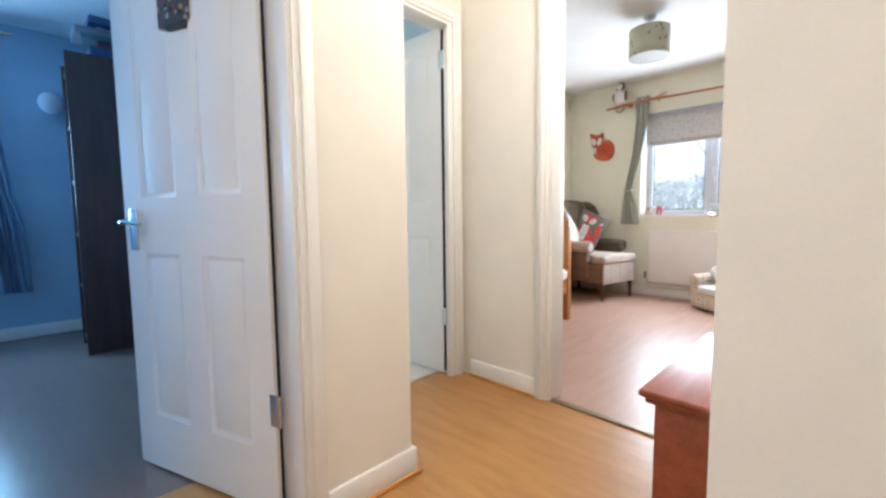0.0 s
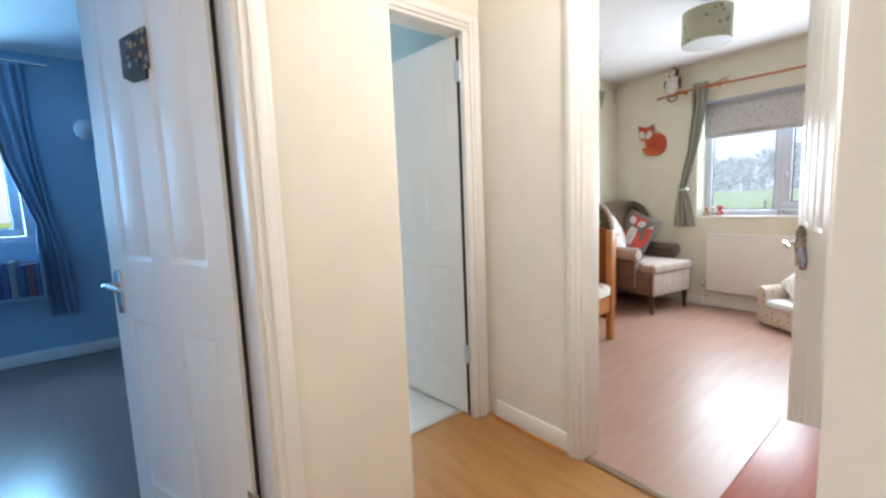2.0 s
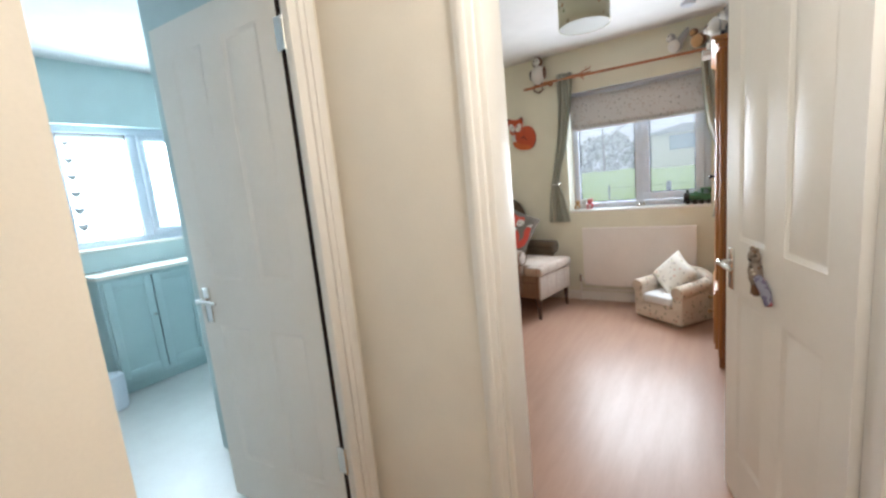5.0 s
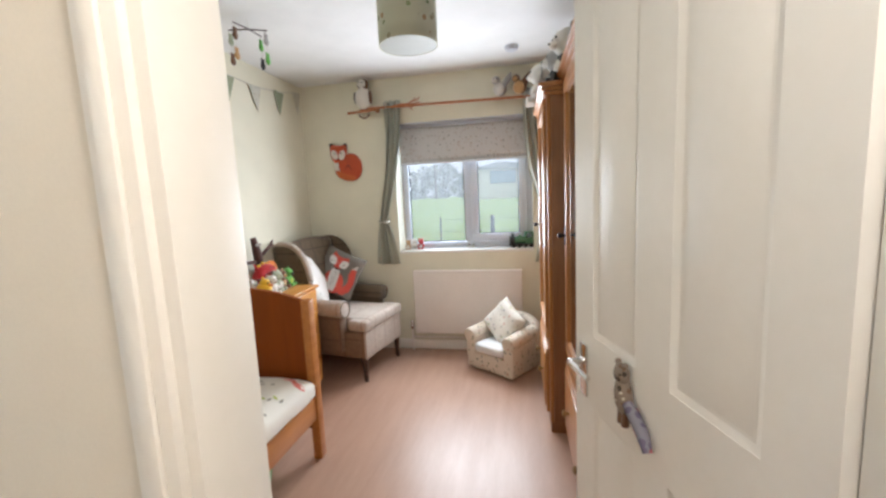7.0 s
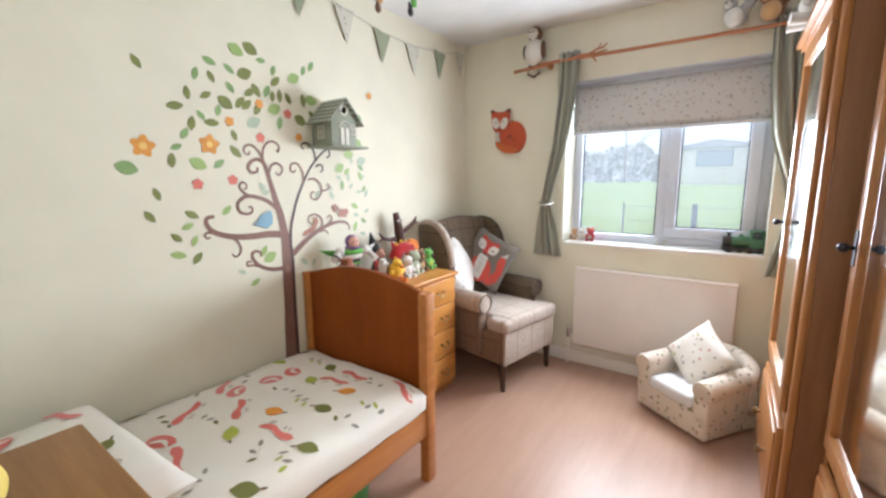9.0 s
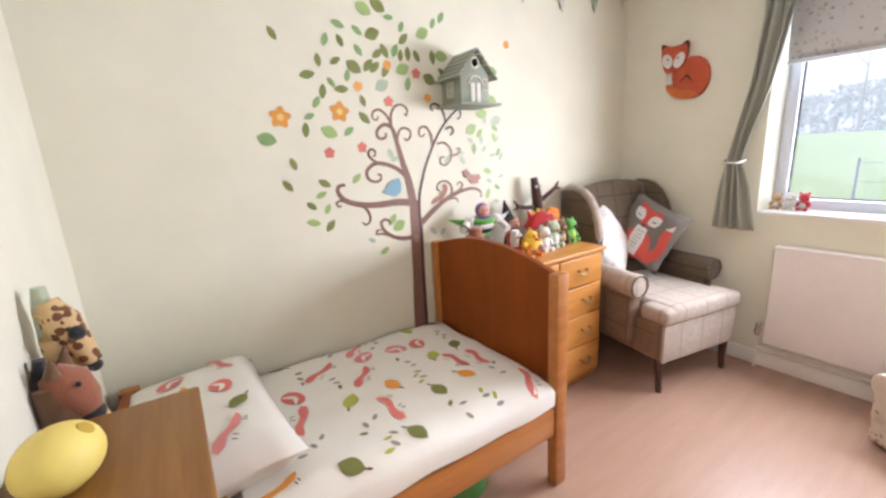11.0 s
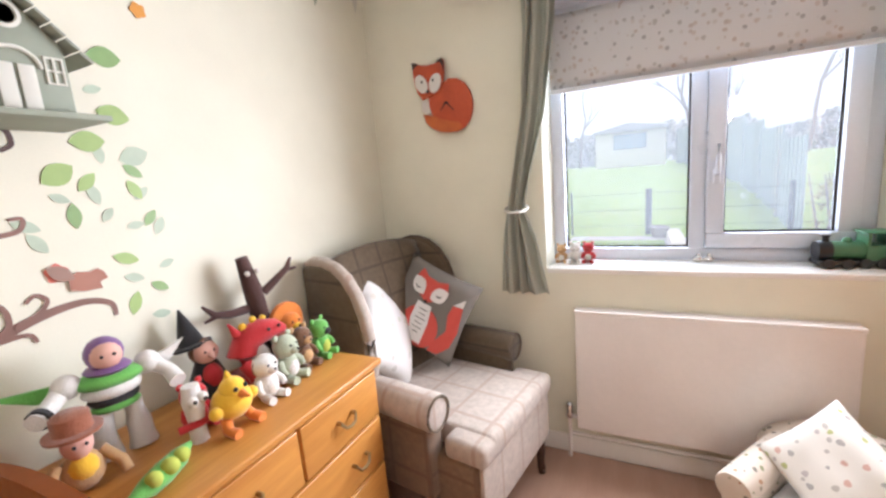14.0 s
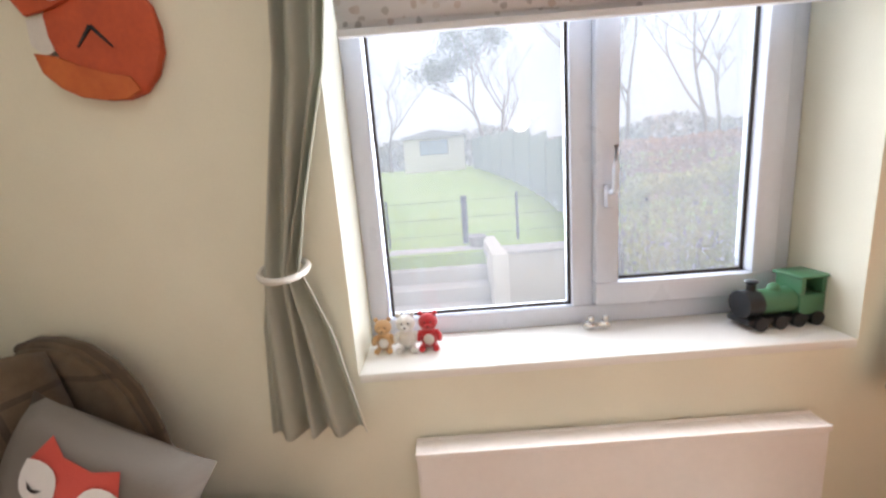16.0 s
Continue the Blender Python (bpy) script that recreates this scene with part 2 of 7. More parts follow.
def tube(b, pts, radii, n=8):
    pts = [Vector(p) for p in pts]
    if not isinstance(radii, (list, tuple)):
        radii = [radii] * len(pts)
    rings = []
    for i, p in enumerate(pts):
        d = pts[min(i + 1, len(pts) - 1)] - pts[max(i - 1, 0)]
        q = d.to_track_quat("Z", "Y").to_matrix()
        rings.append([b.verts.new(p + q @ Vector((radii[i] * math.cos(2 * math.pi * k / n), radii[i] * math.sin(2 * math.pi * k / n), 0))) for k in range(n)])
    for u, v in zip(rings, rings[1:]):
        for k in range(n):
            b.faces.new((u[k], u[(k + 1) % n], v[(k + 1) % n], v[k]))
    b.faces.new(list(reversed(rings[0])))
    b.faces.new(rings[-1])
    return b


def prism(b, outline, m, depth):
    """A flat outline (u, v), extruded by depth, laid out by m."""
    lo = [b.verts.new(m @ Vector((u, v, 0))) for u, v in outline]
    hi = [b.verts.new(m @ Vector((u, v, depth))) for u, v in outline]
    k = len(outline)
    b.faces.new(list(reversed(lo)))
    b.faces.new(hi)
    for i in range(k):
        b.faces.new((lo[i], lo[(i + 1) % k], hi[(i + 1) % k], hi[i]))
    return b


def smooth(mesh, angle=40):
    for p in mesh.polygons:
        p.use_smooth = True
    mesh.set_sharp_from_angle(angle=radians(angle))


def part(name, b, m, parent=None, label="", angle=40):
    """Links a bmesh as one mesh object, under a thing or a part."""
    bmesh.ops.recalc_face_normals(b, faces=b.faces[:])
    mesh = bpy.data.meshes.new(name)
    b.to_mesh(mesh)
    b.free()
    smooth(mesh, angle)
    mesh.materials.append(m)
    ob = new(name, mesh)
    if parent is not None:
        ob.parent = parent
    if label:
        tagged(ob, label)
    return ob


def thing(name, m, label, category, group="", kind=""):
    ob = new(name)
    ob.matrix_world = m
    ob.empty_display_size = 0.1
    return tagged(ob, label, category, group, kind)


def structure(name, b, m, label, category="wall"):
    return tagged(part(name, b, m), label, category, kind="structure")


def solid(ob, thickness, offset=0.0):
    md = ob.modifiers.new("thickness", "SOLIDIFY")
    md.thickness, md.offset = thickness, offset
    return ob


# ---- the rooms ----
TOP = 2.44


def wall_y(name, y0, y1, x0, x1, paint, holes=(), label=""):
    """A wall along x with rectangular openings (x0, x1, z0, z1)."""
    b, at = B(), x0
    for a, c, lo, hi in sorted(holes):
        if a > at:
            box(b, at, y0, 0, a, y1, TOP)
        if lo > 0:
            box(b, a, y0, 0, c, y1, lo)
        box(b, a, y0, hi, c, y1, TOP)
        at = c
    if x1 > at:
        box(b, at, y0, 0, x1, y1, TOP)
    return structure(name, b, paint, label)


def wall_x(name, x0, x1, y0, y1, paint, holes=(), label=""):
    b, at = B(), y0
    for a, c, lo, hi in sorted(holes):
        if a > at:
            box(b, x0, at, 0, x1, a, TOP)
        if lo > 0:
            box(b, x0, a, 0, x1, c, lo)
        box(b, x0, a, hi, x1, c, TOP)
        at = c
    if y1 > at:
        box(b, x0, at, 0, x1, y1, TOP)
    return structure(name, b, paint, label)


# bedroom: x -2.663 .. 0.06, y 2.24 .. 5.31
BX0, BX1, BY0, BY1 = -2.663, 0.06, 2.24, 5.31
WX0, WX1, WZ0, WZ1 = -1.80, -0.60, 0.915, 2.05
wall_y("wall_bedroom_window", BY1, 5.61, -2.76, 0.16, green_paint, [(WX0, WX1, WZ0, WZ1)], "pale green plaster wall with the window opening")
wall_x("wall_bedroom_tree", -2.763, BX0, BY0, BY1, green_paint, (), "pale green plaster wall behind the child's bed")
wall_x("wall_bedroom_wardrobe", BX1, 0.16, BY0, BY1, green_paint, (), "pale green plaster wall behind the wardrobes")
DX0, DX1, DH = -1.10, -0.315, 2.0
wall_y("wall_bedroom_door_inside", 2.185, BY0, -2.763, 0.16, green_paint, [(DX0, DX1, 0, DH)], "pale green plaster wall round the bedroom door")
wall_y("wall_bedroom_door_hall", 2.126, 2.183, -1.775, 0.16, hall_paint, [(DX0, DX1, 0, DH)], "cream hall wall round the bedroom door")
# hall
HX = -1.149
wall_x("wall_hall_door", -1.205, HX, -1.3, 1.274, hall_paint, [(0.10, 0.872, 0, DH)], "cream hall wall with an open panelled door")
wall_x("wall_blue_room_door", -1.263, -1.207, -1.3, 1.24, blue_paint, [(0.10, 0.872, 0, DH)], "blue inner wall round the door")
wall_y("wall_recess", 1.242, 1.274, -1.665, -1.205, hall_paint, (), "cream return wall beside the bathroom door")
wall_x("wall_bathroom_door_hall", -1.719, -1.665, 1.242, 2.126, hall_paint, [(1.31, 2.045, 0, DH)], "cream wall round the bathroom door")
wall_x("wall_bathroom_door_inside", -1.775, -1.721, 1.242, 2.126, teal_paint, [(1.31, 2.045, 0, DH)], "teal wall inside the bathroom door")
wall_y("wall_hall_corner", 0.98, 1.08, -0.17, 1.3, hall_paint, (), "cream hall wall with a plain outer corner")
wall_x("wall_hall_alcove", -0.02, 0.08, 1.08, 2.126, hall_paint, (), "cream wall behind the low chest")
wall_x("wall_hall_end", 1.2, 1.3, -1.3, 0.98, hall_paint, (), "plain cream hall wall")
wall_y("wall_hall_back", -1.4, -1.3, -1.263, 1.3, hall_paint, (), "plain cream hall wall")
# blue bedroom
wall_x("wall_blue_room_window", -4.9, -4.7, -1.6, 1.24, blue_paint, [(-1.0, 0.10, 0.97, 2.1)], "blue wall with a window")
wall_y("wall_blue_room_bath", 1.19, 1.24, -4.7, -1.263, blue_paint, (), "blue painted party wall")
wall_y("wall_blue_room_back", -1.6, -1.5, -4.7, -1.263, blue_paint, (), "plain blue painted wall")
# bathroom
wall_x("wall_bathroom_window", -4.7, -4.5, 1.242, 3.6, teal_paint, [(2.13, 3.02, 1.07, 2.0)], "teal wall with a frosted window")
# Out of view; white instead of teal to bounce light onto the open door.
wall_y("wall_bathroom_blue_room", 1.242, 1.30, -4.5, -1.775, ceiling_paint, (), "unseen bathroom wall, white to bounce light on the door")
wall_x("wall_bathroom_bedroom", -2.83, -2.766, 2.24, 3.6, teal_paint, (), "plain teal wall")
wall_y("wall_bathroom_return", 2.128, 2.183, -2.83, -1.777, teal_paint, (), "plain teal wall behind the open door")
wall_y("wall_bathroom_end", 3.6, 3.7, -4.7, -2.766, teal_paint, (), "plain teal wall")

structure("ceiling", box(B(), -5.0, -1.7, TOP, 1.4, 5.7, TOP + 0.12), ceiling_paint, "white plastered ceiling", "ceiling")
structure("floor_bedroom", box(B(), -2.763, 2.15, -0.08, 0.16, 5.61, 0), bed_floor_mat, "pinkish beige wood laminate floor", "floor")
structure("floor_hall", box(box(B(), -1.66, -1.4, -0.08, 1.3, 2.15, 0), -1.775, 1.24, -0.08, -1.66, 2.15, 0), hall_floor_mat, "honey oak laminate hall floor", "floor")
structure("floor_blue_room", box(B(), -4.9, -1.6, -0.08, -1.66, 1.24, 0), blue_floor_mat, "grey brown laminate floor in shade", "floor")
structure("floor_bathroom", box(box(B(), -4.7, 1.24, -0.08, -1.775, 2.15, 0.0), -4.7, 2.15, -0.08, -2.763, 3.7, 0.0), bath_floor_mat, "pale grey vinyl bathroom floor", "floor")
structure("threshold_bedroom", bevel(box(B(), DX0, 2.125, 0.0, DX1, 2.165, 0.008), 0.003), material("threshold_bar", (0.28, 0.2, 0.13), 0.4, 0.4), "brown metal threshold bar in the doorway", "threshold")
structure("threshold_bathroom", bevel(box(B(), -1.80, 1.372, 0.0, -1.765, 2.023, 0.008), 0.003), material("threshold_bar_pale", (0.6, 0.56, 0.5), 0.4, 0.3), "pale threshold bar in the doorway", "threshold")


def skirting(name, x0, y0, x1, y1, m=gloss_white, h=0.095):
    structure(name, bevel(box(box(B(), x0, y0, 0, x1, y1, h), x0, y0, 0.0, x1, y1, 0.008), 0.004), m, "white gloss painted skirting board", "skirting")


T = 0.014
skirting("baseboard_hall_1", HX, 0.935, HX + T, 1.274 + T)
skirting("baseboard_hall_2", -1.663, 1.274, HX - 0.001, 1.274 + T)
skirting("baseboard_hall_3", -1.60, 2.126 - T, -1.162, 2.126)
skirting("baseboard_hall_4", HX, -1.29, HX + T, 0.01)
skirting("baseboard_hall_5", -0.17 - T, 0.98 - T, 1.19, 0.98)
skirting("baseboard_hall_6", -0.17 - T, 0.981, -0.17, 1.08)
skirting("baseboard_bedroom_1", BX0, BY0 + 0.001, BX0 + T, BY1 - 0.001, h=0.09)
skirting("baseboard_bedroom_2", BX0 + T + 0.001, BY1 - T, BX1 - T, BY1, h=0.09)
skirting("baseboard_bedroom_3", BX1 - T, BY0 + 0.001, BX1, BY1 - T - 0.001, h=0.09)
skirting("baseboard_blue_1", -4.7, -1.49, -4.7 + T, 1.18)
structure("trim_floor_bead", bevel(box(B(), -1.60, 2.126 - T - 0.014, 0, -1.162, 2.126 - T - 0.0005, 0.013), 0.004), pine, "thin oak bead along the skirting", "floor bead")
structure("trim_floor_bead_corner", bevel(box(B(), HX + T + 0.0005, 0.935, 0, HX + T + 0.014, 1.274 + T + 0.014, 0.013), 0.004), pine, "thin oak bead along the skirting", "floor bead")


def casing_y(name, face, out, x0, x1, h):
    """Architrave round an opening in a wall along x; out is the way that it stands proud."""
    b, w, d = B(), 0.06, 0.016 * out
    for a, c, lo, hi in ((x0 - w, x0, 0, h + w), (x1, x1 + w, 0, h + w), (x0, x1, h, h + w)):
        box(b, a, face, lo, c, face + d, hi)
        e = 0.018
        if c - a < 0.07:
            box(b, a + e, face + d, lo, c - e, face + d * 1.5, hi - e)
        else:
            box(b, a, face + d, lo + e, c, face + d * 1.5, hi - e)
    return structure(name, bevel(b, 0.003), gloss_white, "white gloss moulded door surround", "door frame")


def casing_x(name, face, out, y0, y1, h):
    b, w, d = B(), 0.06, 0.016 * out
    for a, c, lo, hi in ((y0 - w, y0, 0, h + w), (y1, y1 + w, 0, h + w), (y0, y1, h, h + w)):
        box(b, face, a, lo, face + d, c, hi)
        e = 0.018
        if c - a < 0.07:
            box(b, face + d, a + e, lo, face + d * 1.5, c - e, hi - e)
        else:
            box(b, face + d, a, lo + e, face + d * 1.5, c, hi - e)
    return structure(name, bevel(b, 0.003), gloss_white, "white gloss moulded door surround", "door frame")


casing_y("trim_bedroom_door_hall", 2.126, -1, DX0, DX1, DH - 0.01)
casing_x("trim_blue_room_door", HX, 1, 0.10, 0.872, DH - 0.01)
casing_x("trim_bathroom_door", -1.665, 1, 1.372, 2.045, DH - 0.01)


def jamb(name, boxes):
    b = B()
    for q in boxes:
        box(b, *q)
    structure(name, bevel(b, 0.002), gloss_white, "white gloss door lining", "door lining")


jamb("jamb_bedroom", [(DX0 - 0.002, 2.122, 0, DX0 + 0.020, 2.242, DH - 0.024), (DX1 - 0.016, 2.122, 0, DX1 + 0.002, 2.242, DH - 0.024), (DX0, 2.122, DH - 0.024, DX1, 2.242, DH + 0.002)])
jamb("jamb_blue_room", [(-1.267, 0.098, 0, -1.145, 0.114, DH - 0.024), (-1.263, 0.860, 0, -1.145, 0.874, DH - 0.024), (-1.267, 0.098, DH - 0.024, -1.145, 0.874, DH + 0.002)])
jamb("jamb_bathroom", [(-1.779, 1.308, 0, -1.661, 1.372, DH - 0.024), (-1.696, 2.012, 0, -1.661, 2.047, DH - 0.024), (-1.779, 1.308, DH - 0.024, -1.661, 2.047, DH + 0.002)])


def panel_door(name, m, w, side, label, gap=0.009):
    """A four-panel door: hinge edge on the local z axis, the leaf along +x; side: where the hinge knuckles sit (+1 or -1 in y)."""
    d, h, t = thing(name, m, label, "door", kind="structure"), 1.965, 0.036
    b, s, mid = B(), 0.112, 0.115
    x = [gap, s, (w - mid) / 2, (w + mid) / 2, w - s, w]
    zs = [0.012, 0.215, 0.815, 1.01, 1.865, h + 0.012]
    box(b, x[0], -t / 2, zs[0], x[1], t / 2, zs[5])
    box(b, x[4], -t / 2, zs[0], x[5], t / 2, zs[5])
    for i in (0, 2, 4):
        box(b, x[1], -t / 2, zs[i], x[4], t / 2, zs[i + 1])
    for i in (1, 3):
        box(b, x[2], -t / 2, zs[i], x[3], t / 2, zs[i + 1])
    part("door_leaf", b, gloss_white, d)
    if gap > 0.01:
        # Dark strip stands in for the shade inside the narrow hinge gap.
        e = 0.006 if gap < 0.015 else t / 2 - 0.001
        part("hinge_gap_shade", box(B(), gap - 0.0015, -e, 0.02, gap, e, h), dark_gap, d, "dark strip painted for the shade in the hinge gap")
    for x0, x1 in ((x[1], x[2]), (x[3], x[4])):
        for i in (1, 3):
            pb = box(B(), x0 - 0.002, -0.0125, zs[i] - 0.002, x1 + 0.002, 0.0125, zs[i + 1] + 0.002)
            for sg in (1, -1):
                r0, r1 = ((x0 + 0.020, zs[i] + 0.020, x1 - 0.020, zs[i + 1] - 0.020), (x0 + 0.044, zs[i] + 0.044, x1 - 0.044, zs[i + 1] - 0.044))
                rim = [pb.verts.new((u, sg * 0.0178, v)) for u, v in ((x0 - 0.001, zs[i] - 0.001), (x1 + 0.001, zs[i] - 0.001), (x1 + 0.001, zs[i + 1] + 0.001), (x0 - 0.001, zs[i + 1] + 0.001))]
                foot = [pb.verts.new((u, sg * 0.0124, v)) for u, v in ((x0 + 0.014, zs[i] + 0.014), (x1 - 0.014, zs[i] + 0.014), (x1 - 0.014, zs[i + 1] - 0.014), (x0 + 0.014, zs[i + 1] - 0.014))]
                for k in range(4):
                    pb.faces.new((rim[k], rim[(k + 1) % 4], foot[(k + 1) % 4], foot[k]))
                lo = [pb.verts.new((u, sg * 0.0125, v)) for u, v in ((r0[0], r0[1]), (r0[2], r0[1]), (r0[2], r0[3]), (r0[0], r0[3]))]
                hi = [pb.verts.new((u, sg * 0.0175, v)) for u, v in ((r1[0], r1[1]), (r1[2], r1[1]), (r1[2], r1[3]), (r1[0], r1[3]))]
                pb.faces.new(hi)
                for k in range(4):
                    pb.faces.new((lo[k], lo[(k + 1) % 4], hi[(k + 1) % 4], hi[k]))
            part("panel", pb, gloss_white, d)
    for sg in (1, -1):
        hb = bevel(box(B(), w - 0.082, sg * t / 2, 0.825, w - 0.04, sg * (t / 2 + 0.008), 0.975), 0.003)
        rod(hb, (w - 0.061, sg * t / 2, 0.925), (w - 0.061, sg * (t / 2 + 0.05), 0.925), 0.009)
        tube(hb, [(w - 0.061, sg * (t / 2 + 0.045), 0.925), (w - 0.09, sg * (t / 2 + 0.048), 0.928), (w - 0.13, sg * (t / 2 + 0.046), 0.923), (w - 0.165, sg * (t / 2 + 0.04), 0.919)], [0.009, 0.009, 0.008, 0.007])
        part("door_handle", hb, chrome, d, "chrome lever handle on a plate")
    part("latch", bevel(box(B(), w - 0.001, -0.012, 0.88, w + 0.002, 0.012, 1.02), 0.001), chrome, d, "steel latch plate")
    for z in (0.30, 1.75):
        hb = rod(B(), (-0.004, side * t / 2, z), (-0.004, side * t / 2, z + 0.1), 0.007)
        box(hb, -0.003, side * t / 2, z, 0.03, side * (t / 2 + 0.002), z + 0.1)
        part("hinge", hb, chrome, d, "steel butt hinge")
    return d


def door_pose(hx, hy, fx, fy):
    return pose(hx, hy, 0, 0, 0, math.degrees(math.atan2(fy - hy, fx - hx)))


panel_door("door_1", door_pose(-1.255, 0.852, -1.945, 0.605), 0.735, 1, "open white four-panel door into the blue bedroom", 0.0105)
panel_door("door_2", door_pose(-1.70, 2.03, -2.45, 1.965), 0.70, 1, "open white panelled bathroom door", 0.018)
panel_door("door_3", door_pose(-0.332, 2.235, -0.53, 2.932), 0.74, 1, "open white panelled bedroom door with a hanging toy")


# ---- bedroom window ----
def window(name, m, w, h, panes, label, muntin=0.06, glassm=clear_glass):
    """A plastic window in the local x-z plane, centre of depth y = 0; panes are (x0, x1, z0, z1, sash)."""
    o, f, d = thing(name, m, label, "window", kind="structure"), 0.055, 0.035
    b = B()
    for q in ((0, 0, w, f), (0, h - f, w, h), (0, f, f, h - f), (w - f, f, w, h - f)):
        box(b, q[0], -d, q[1], q[2], d, q[3])
    for a, c in zip(panes, panes[1:]):
        box(b, a[1] + 0.0, -d, f, c[0], d, h - f)
    part("window_frame", bevel(b, 0.006), upvc, o)
    for x0, x1, z0, z1, sash in panes:
        if sash:
            s = sash
            sb = B()
            for q in ((x0, z0, x1, z0 + s), (x0, z1 - s, x1, z1), (x0, z0 + s, x0 + s, z1 - s), (x1 - s, z0 + s, x1, z1 - s)):
                box(sb, q[0], -d - 0.022, q[1], q[2], d - 0.02, q[3])
            part("sash", bevel(sb, 0.007), upvc, o)
            x0, x1, z0, z1 = x0 + s, x1 - s, z0 + s, z1 - s
        gb = B()
        for q in ((x0 - 0.001, z0, x0 + 0.008, z1), (x1 - 0.008, z0, x1 + 0.001, z1), (x0, z0 - 0.001, x1, z0 + 0.008), (x0, z1 - 0.008, x1, z1 + 0.001)):
            box(gb, q[0], -0.022, q[1], q[2], -0.016, q[3])
        part("gasket", gb, dark_gap, o, "black rubber glazing seal")
        pane = part("pane", box(B(), x0, -0.014, z0, x1, 0.010, z1), glassm, o, "clear double glazing")
        pane.visible_shadow = False
    return o


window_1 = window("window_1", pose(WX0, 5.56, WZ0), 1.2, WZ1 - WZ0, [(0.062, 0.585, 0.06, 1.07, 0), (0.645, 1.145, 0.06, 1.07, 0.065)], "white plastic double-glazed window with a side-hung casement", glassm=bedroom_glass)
hb = bevel(box(B(), 0.665, -0.085, 0.34, 0.69, -0.058, 0.40), 0.004)
tube(hb, [(0.677, -0.085, 0.38), (0.677, -0.105, 0.385), (0.677, -0.11, 0.45), (0.677, -0.108, 0.5)], [0.009, 0.01, 0.009, 0.007])
part("window_handle", hb, upvc, window_1, "pale window handle")
structure("window_sill", bevel(box(B(), WX0 + 0.001, BY1 - 0.003, WZ0 - 0.02, WX1 - 0.001, 5.524, WZ0 + 0.004), 0.006), gloss_white, "white painted window board", "window sill")
structure("trim_window_top", box(B(), WX0, 5.312, WZ1 - 0.006, WX1, 5.52, WZ1 - 0.001), upvc, "white plaster soffit of the window", "window reveal")


# ---- bedroom furniture ----
def bumpy(b, amount, scale, seed=0.0):
    for v in b.verts:
        v.co += v.normal * amount * noise.noise(v.co * scale + Vector((seed, seed * 1.7, 0)))
    return b


def sheet(nu, nv, fn):
    """A grid of vertices at fn(u, v), u and v from 0 to 1."""
    b = B()
    g = [[b.verts.new(fn(i / nu, j / nv)) for j in range(nv + 1)] for i in range(nu + 1)]
    for i in range(nu):
        for j in range(nv):
            b.faces.new((g[i][j], g[i + 1][j], g[i + 1][j + 1], g[i][j + 1]))
    return b


def pad(w, d, t, puff=0.35, n=14, seed=1.0):
    """A stuffed cushion lying flat, centre at the origin, with drawn-out corners."""
    b = B()
    tops, bots = [], []
    for s, store in ((1, tops), (-1, bots)):
        for i in range(n + 1):
            row = []
            for j in range(n + 1):
                u, v = 2 * i / n - 1, 2 * j / n - 1
                x = w / 2 * u * (1 - 0.07 * (1 - v * v) * abs(u) ** 4)
                y = d / 2 * v * (1 - 0.07 * (1 - u * u) * abs(v) ** 4)
                h = t / 2 * max(0.0, (1 - u ** 4) * (1 - v ** 4)) ** puff
                h += 0.006 * noise.noise(Vector((u * 2.4, v * 2.4, seed))) * (h / t * 2)
                row.append(b.verts.new((x, y, s * h)))
            store.append(row)
        for i in range(n):
            for j in range(n):
                b.faces.new((store[i][j], store[i + 1][j], store[i + 1][j + 1], store[i][j + 1]))
    bmesh.ops.remove_doubles(b, verts=b.verts[:], dist=0.0008)
    return b


def arch_board(w, z0, z_side, z_mid, t, n=24):
    pts = [(-w / 2, z0), (w / 2, z0)] + [(w / 2 - w * i / n, z_side + (z_mid - z_side) * math.sin(math.pi * i / n) ** 0.9) for i in range(n + 1)]
    return bevel(prism(B(), pts, pose(0, t / 2, 0, 90), t), 0.004, 2)


print_colours = {"coral": (0.72, 0.20, 0.17), "olive": (0.19, 0.20, 0.055), "orange": (0.78, 0.33, 0.06), "grey": (0.33, 0.30, 0.25), "brown": (0.16, 0.075, 0.03), "pink": (0.76, 0.27, 0.26), "lime": (0.42, 0.48, 0.08)}
prints = {k: material("print_" + k, c, 0.9, second=tuple(q * 0.85 for q in c), bump=0.1, fine=300) for k, c in print_colours.items()}
linen = material("cream_printed_cotton", (0.80, 0.77, 0.70), 0.9, second=(0.76, 0.72, 0.64), scale=9, fine=300, bump=0.25)


def leaf_outline(l, w, n=7):
    a = [(l * (i / n - 0.5), w / 2 * math.sin(math.pi * i / n) ** 0.8) for i in range(n + 1)]
    return a + [(x, -y) for x, y in reversed(a[1:-1])]


def disc_outline(r, n=14, s=1.0, wob=0.0, lobes=5):
    return [(r * (1 + wob * math.cos(lobes * 2 * math.pi * i / n)) * math.cos(2 * math.pi * i / n), s * r * (1 + wob * math.cos(lobes * 2 * math.pi * i / n)) * math.sin(2 * math.pi * i / n)) for i in range(n)]


def fox_outline(s):
    """A leaping animal in profile."""
    pts = [(-1.0, 0.04), (-0.82, 0.22), (-0.55, 0.31), (-0.2, 0.23), (0.12, 0.02), (0.36, -0.08), (0.72, -0.06), (1.0, -0.24), (0.86, -0.46), (0.5, -0.48), (0.2, -0.36), (-0.1, -0.16), (-0.45, -0.03), (-0.75, -0.05)]
    return [(s * x, s * y) for x, y in pts]


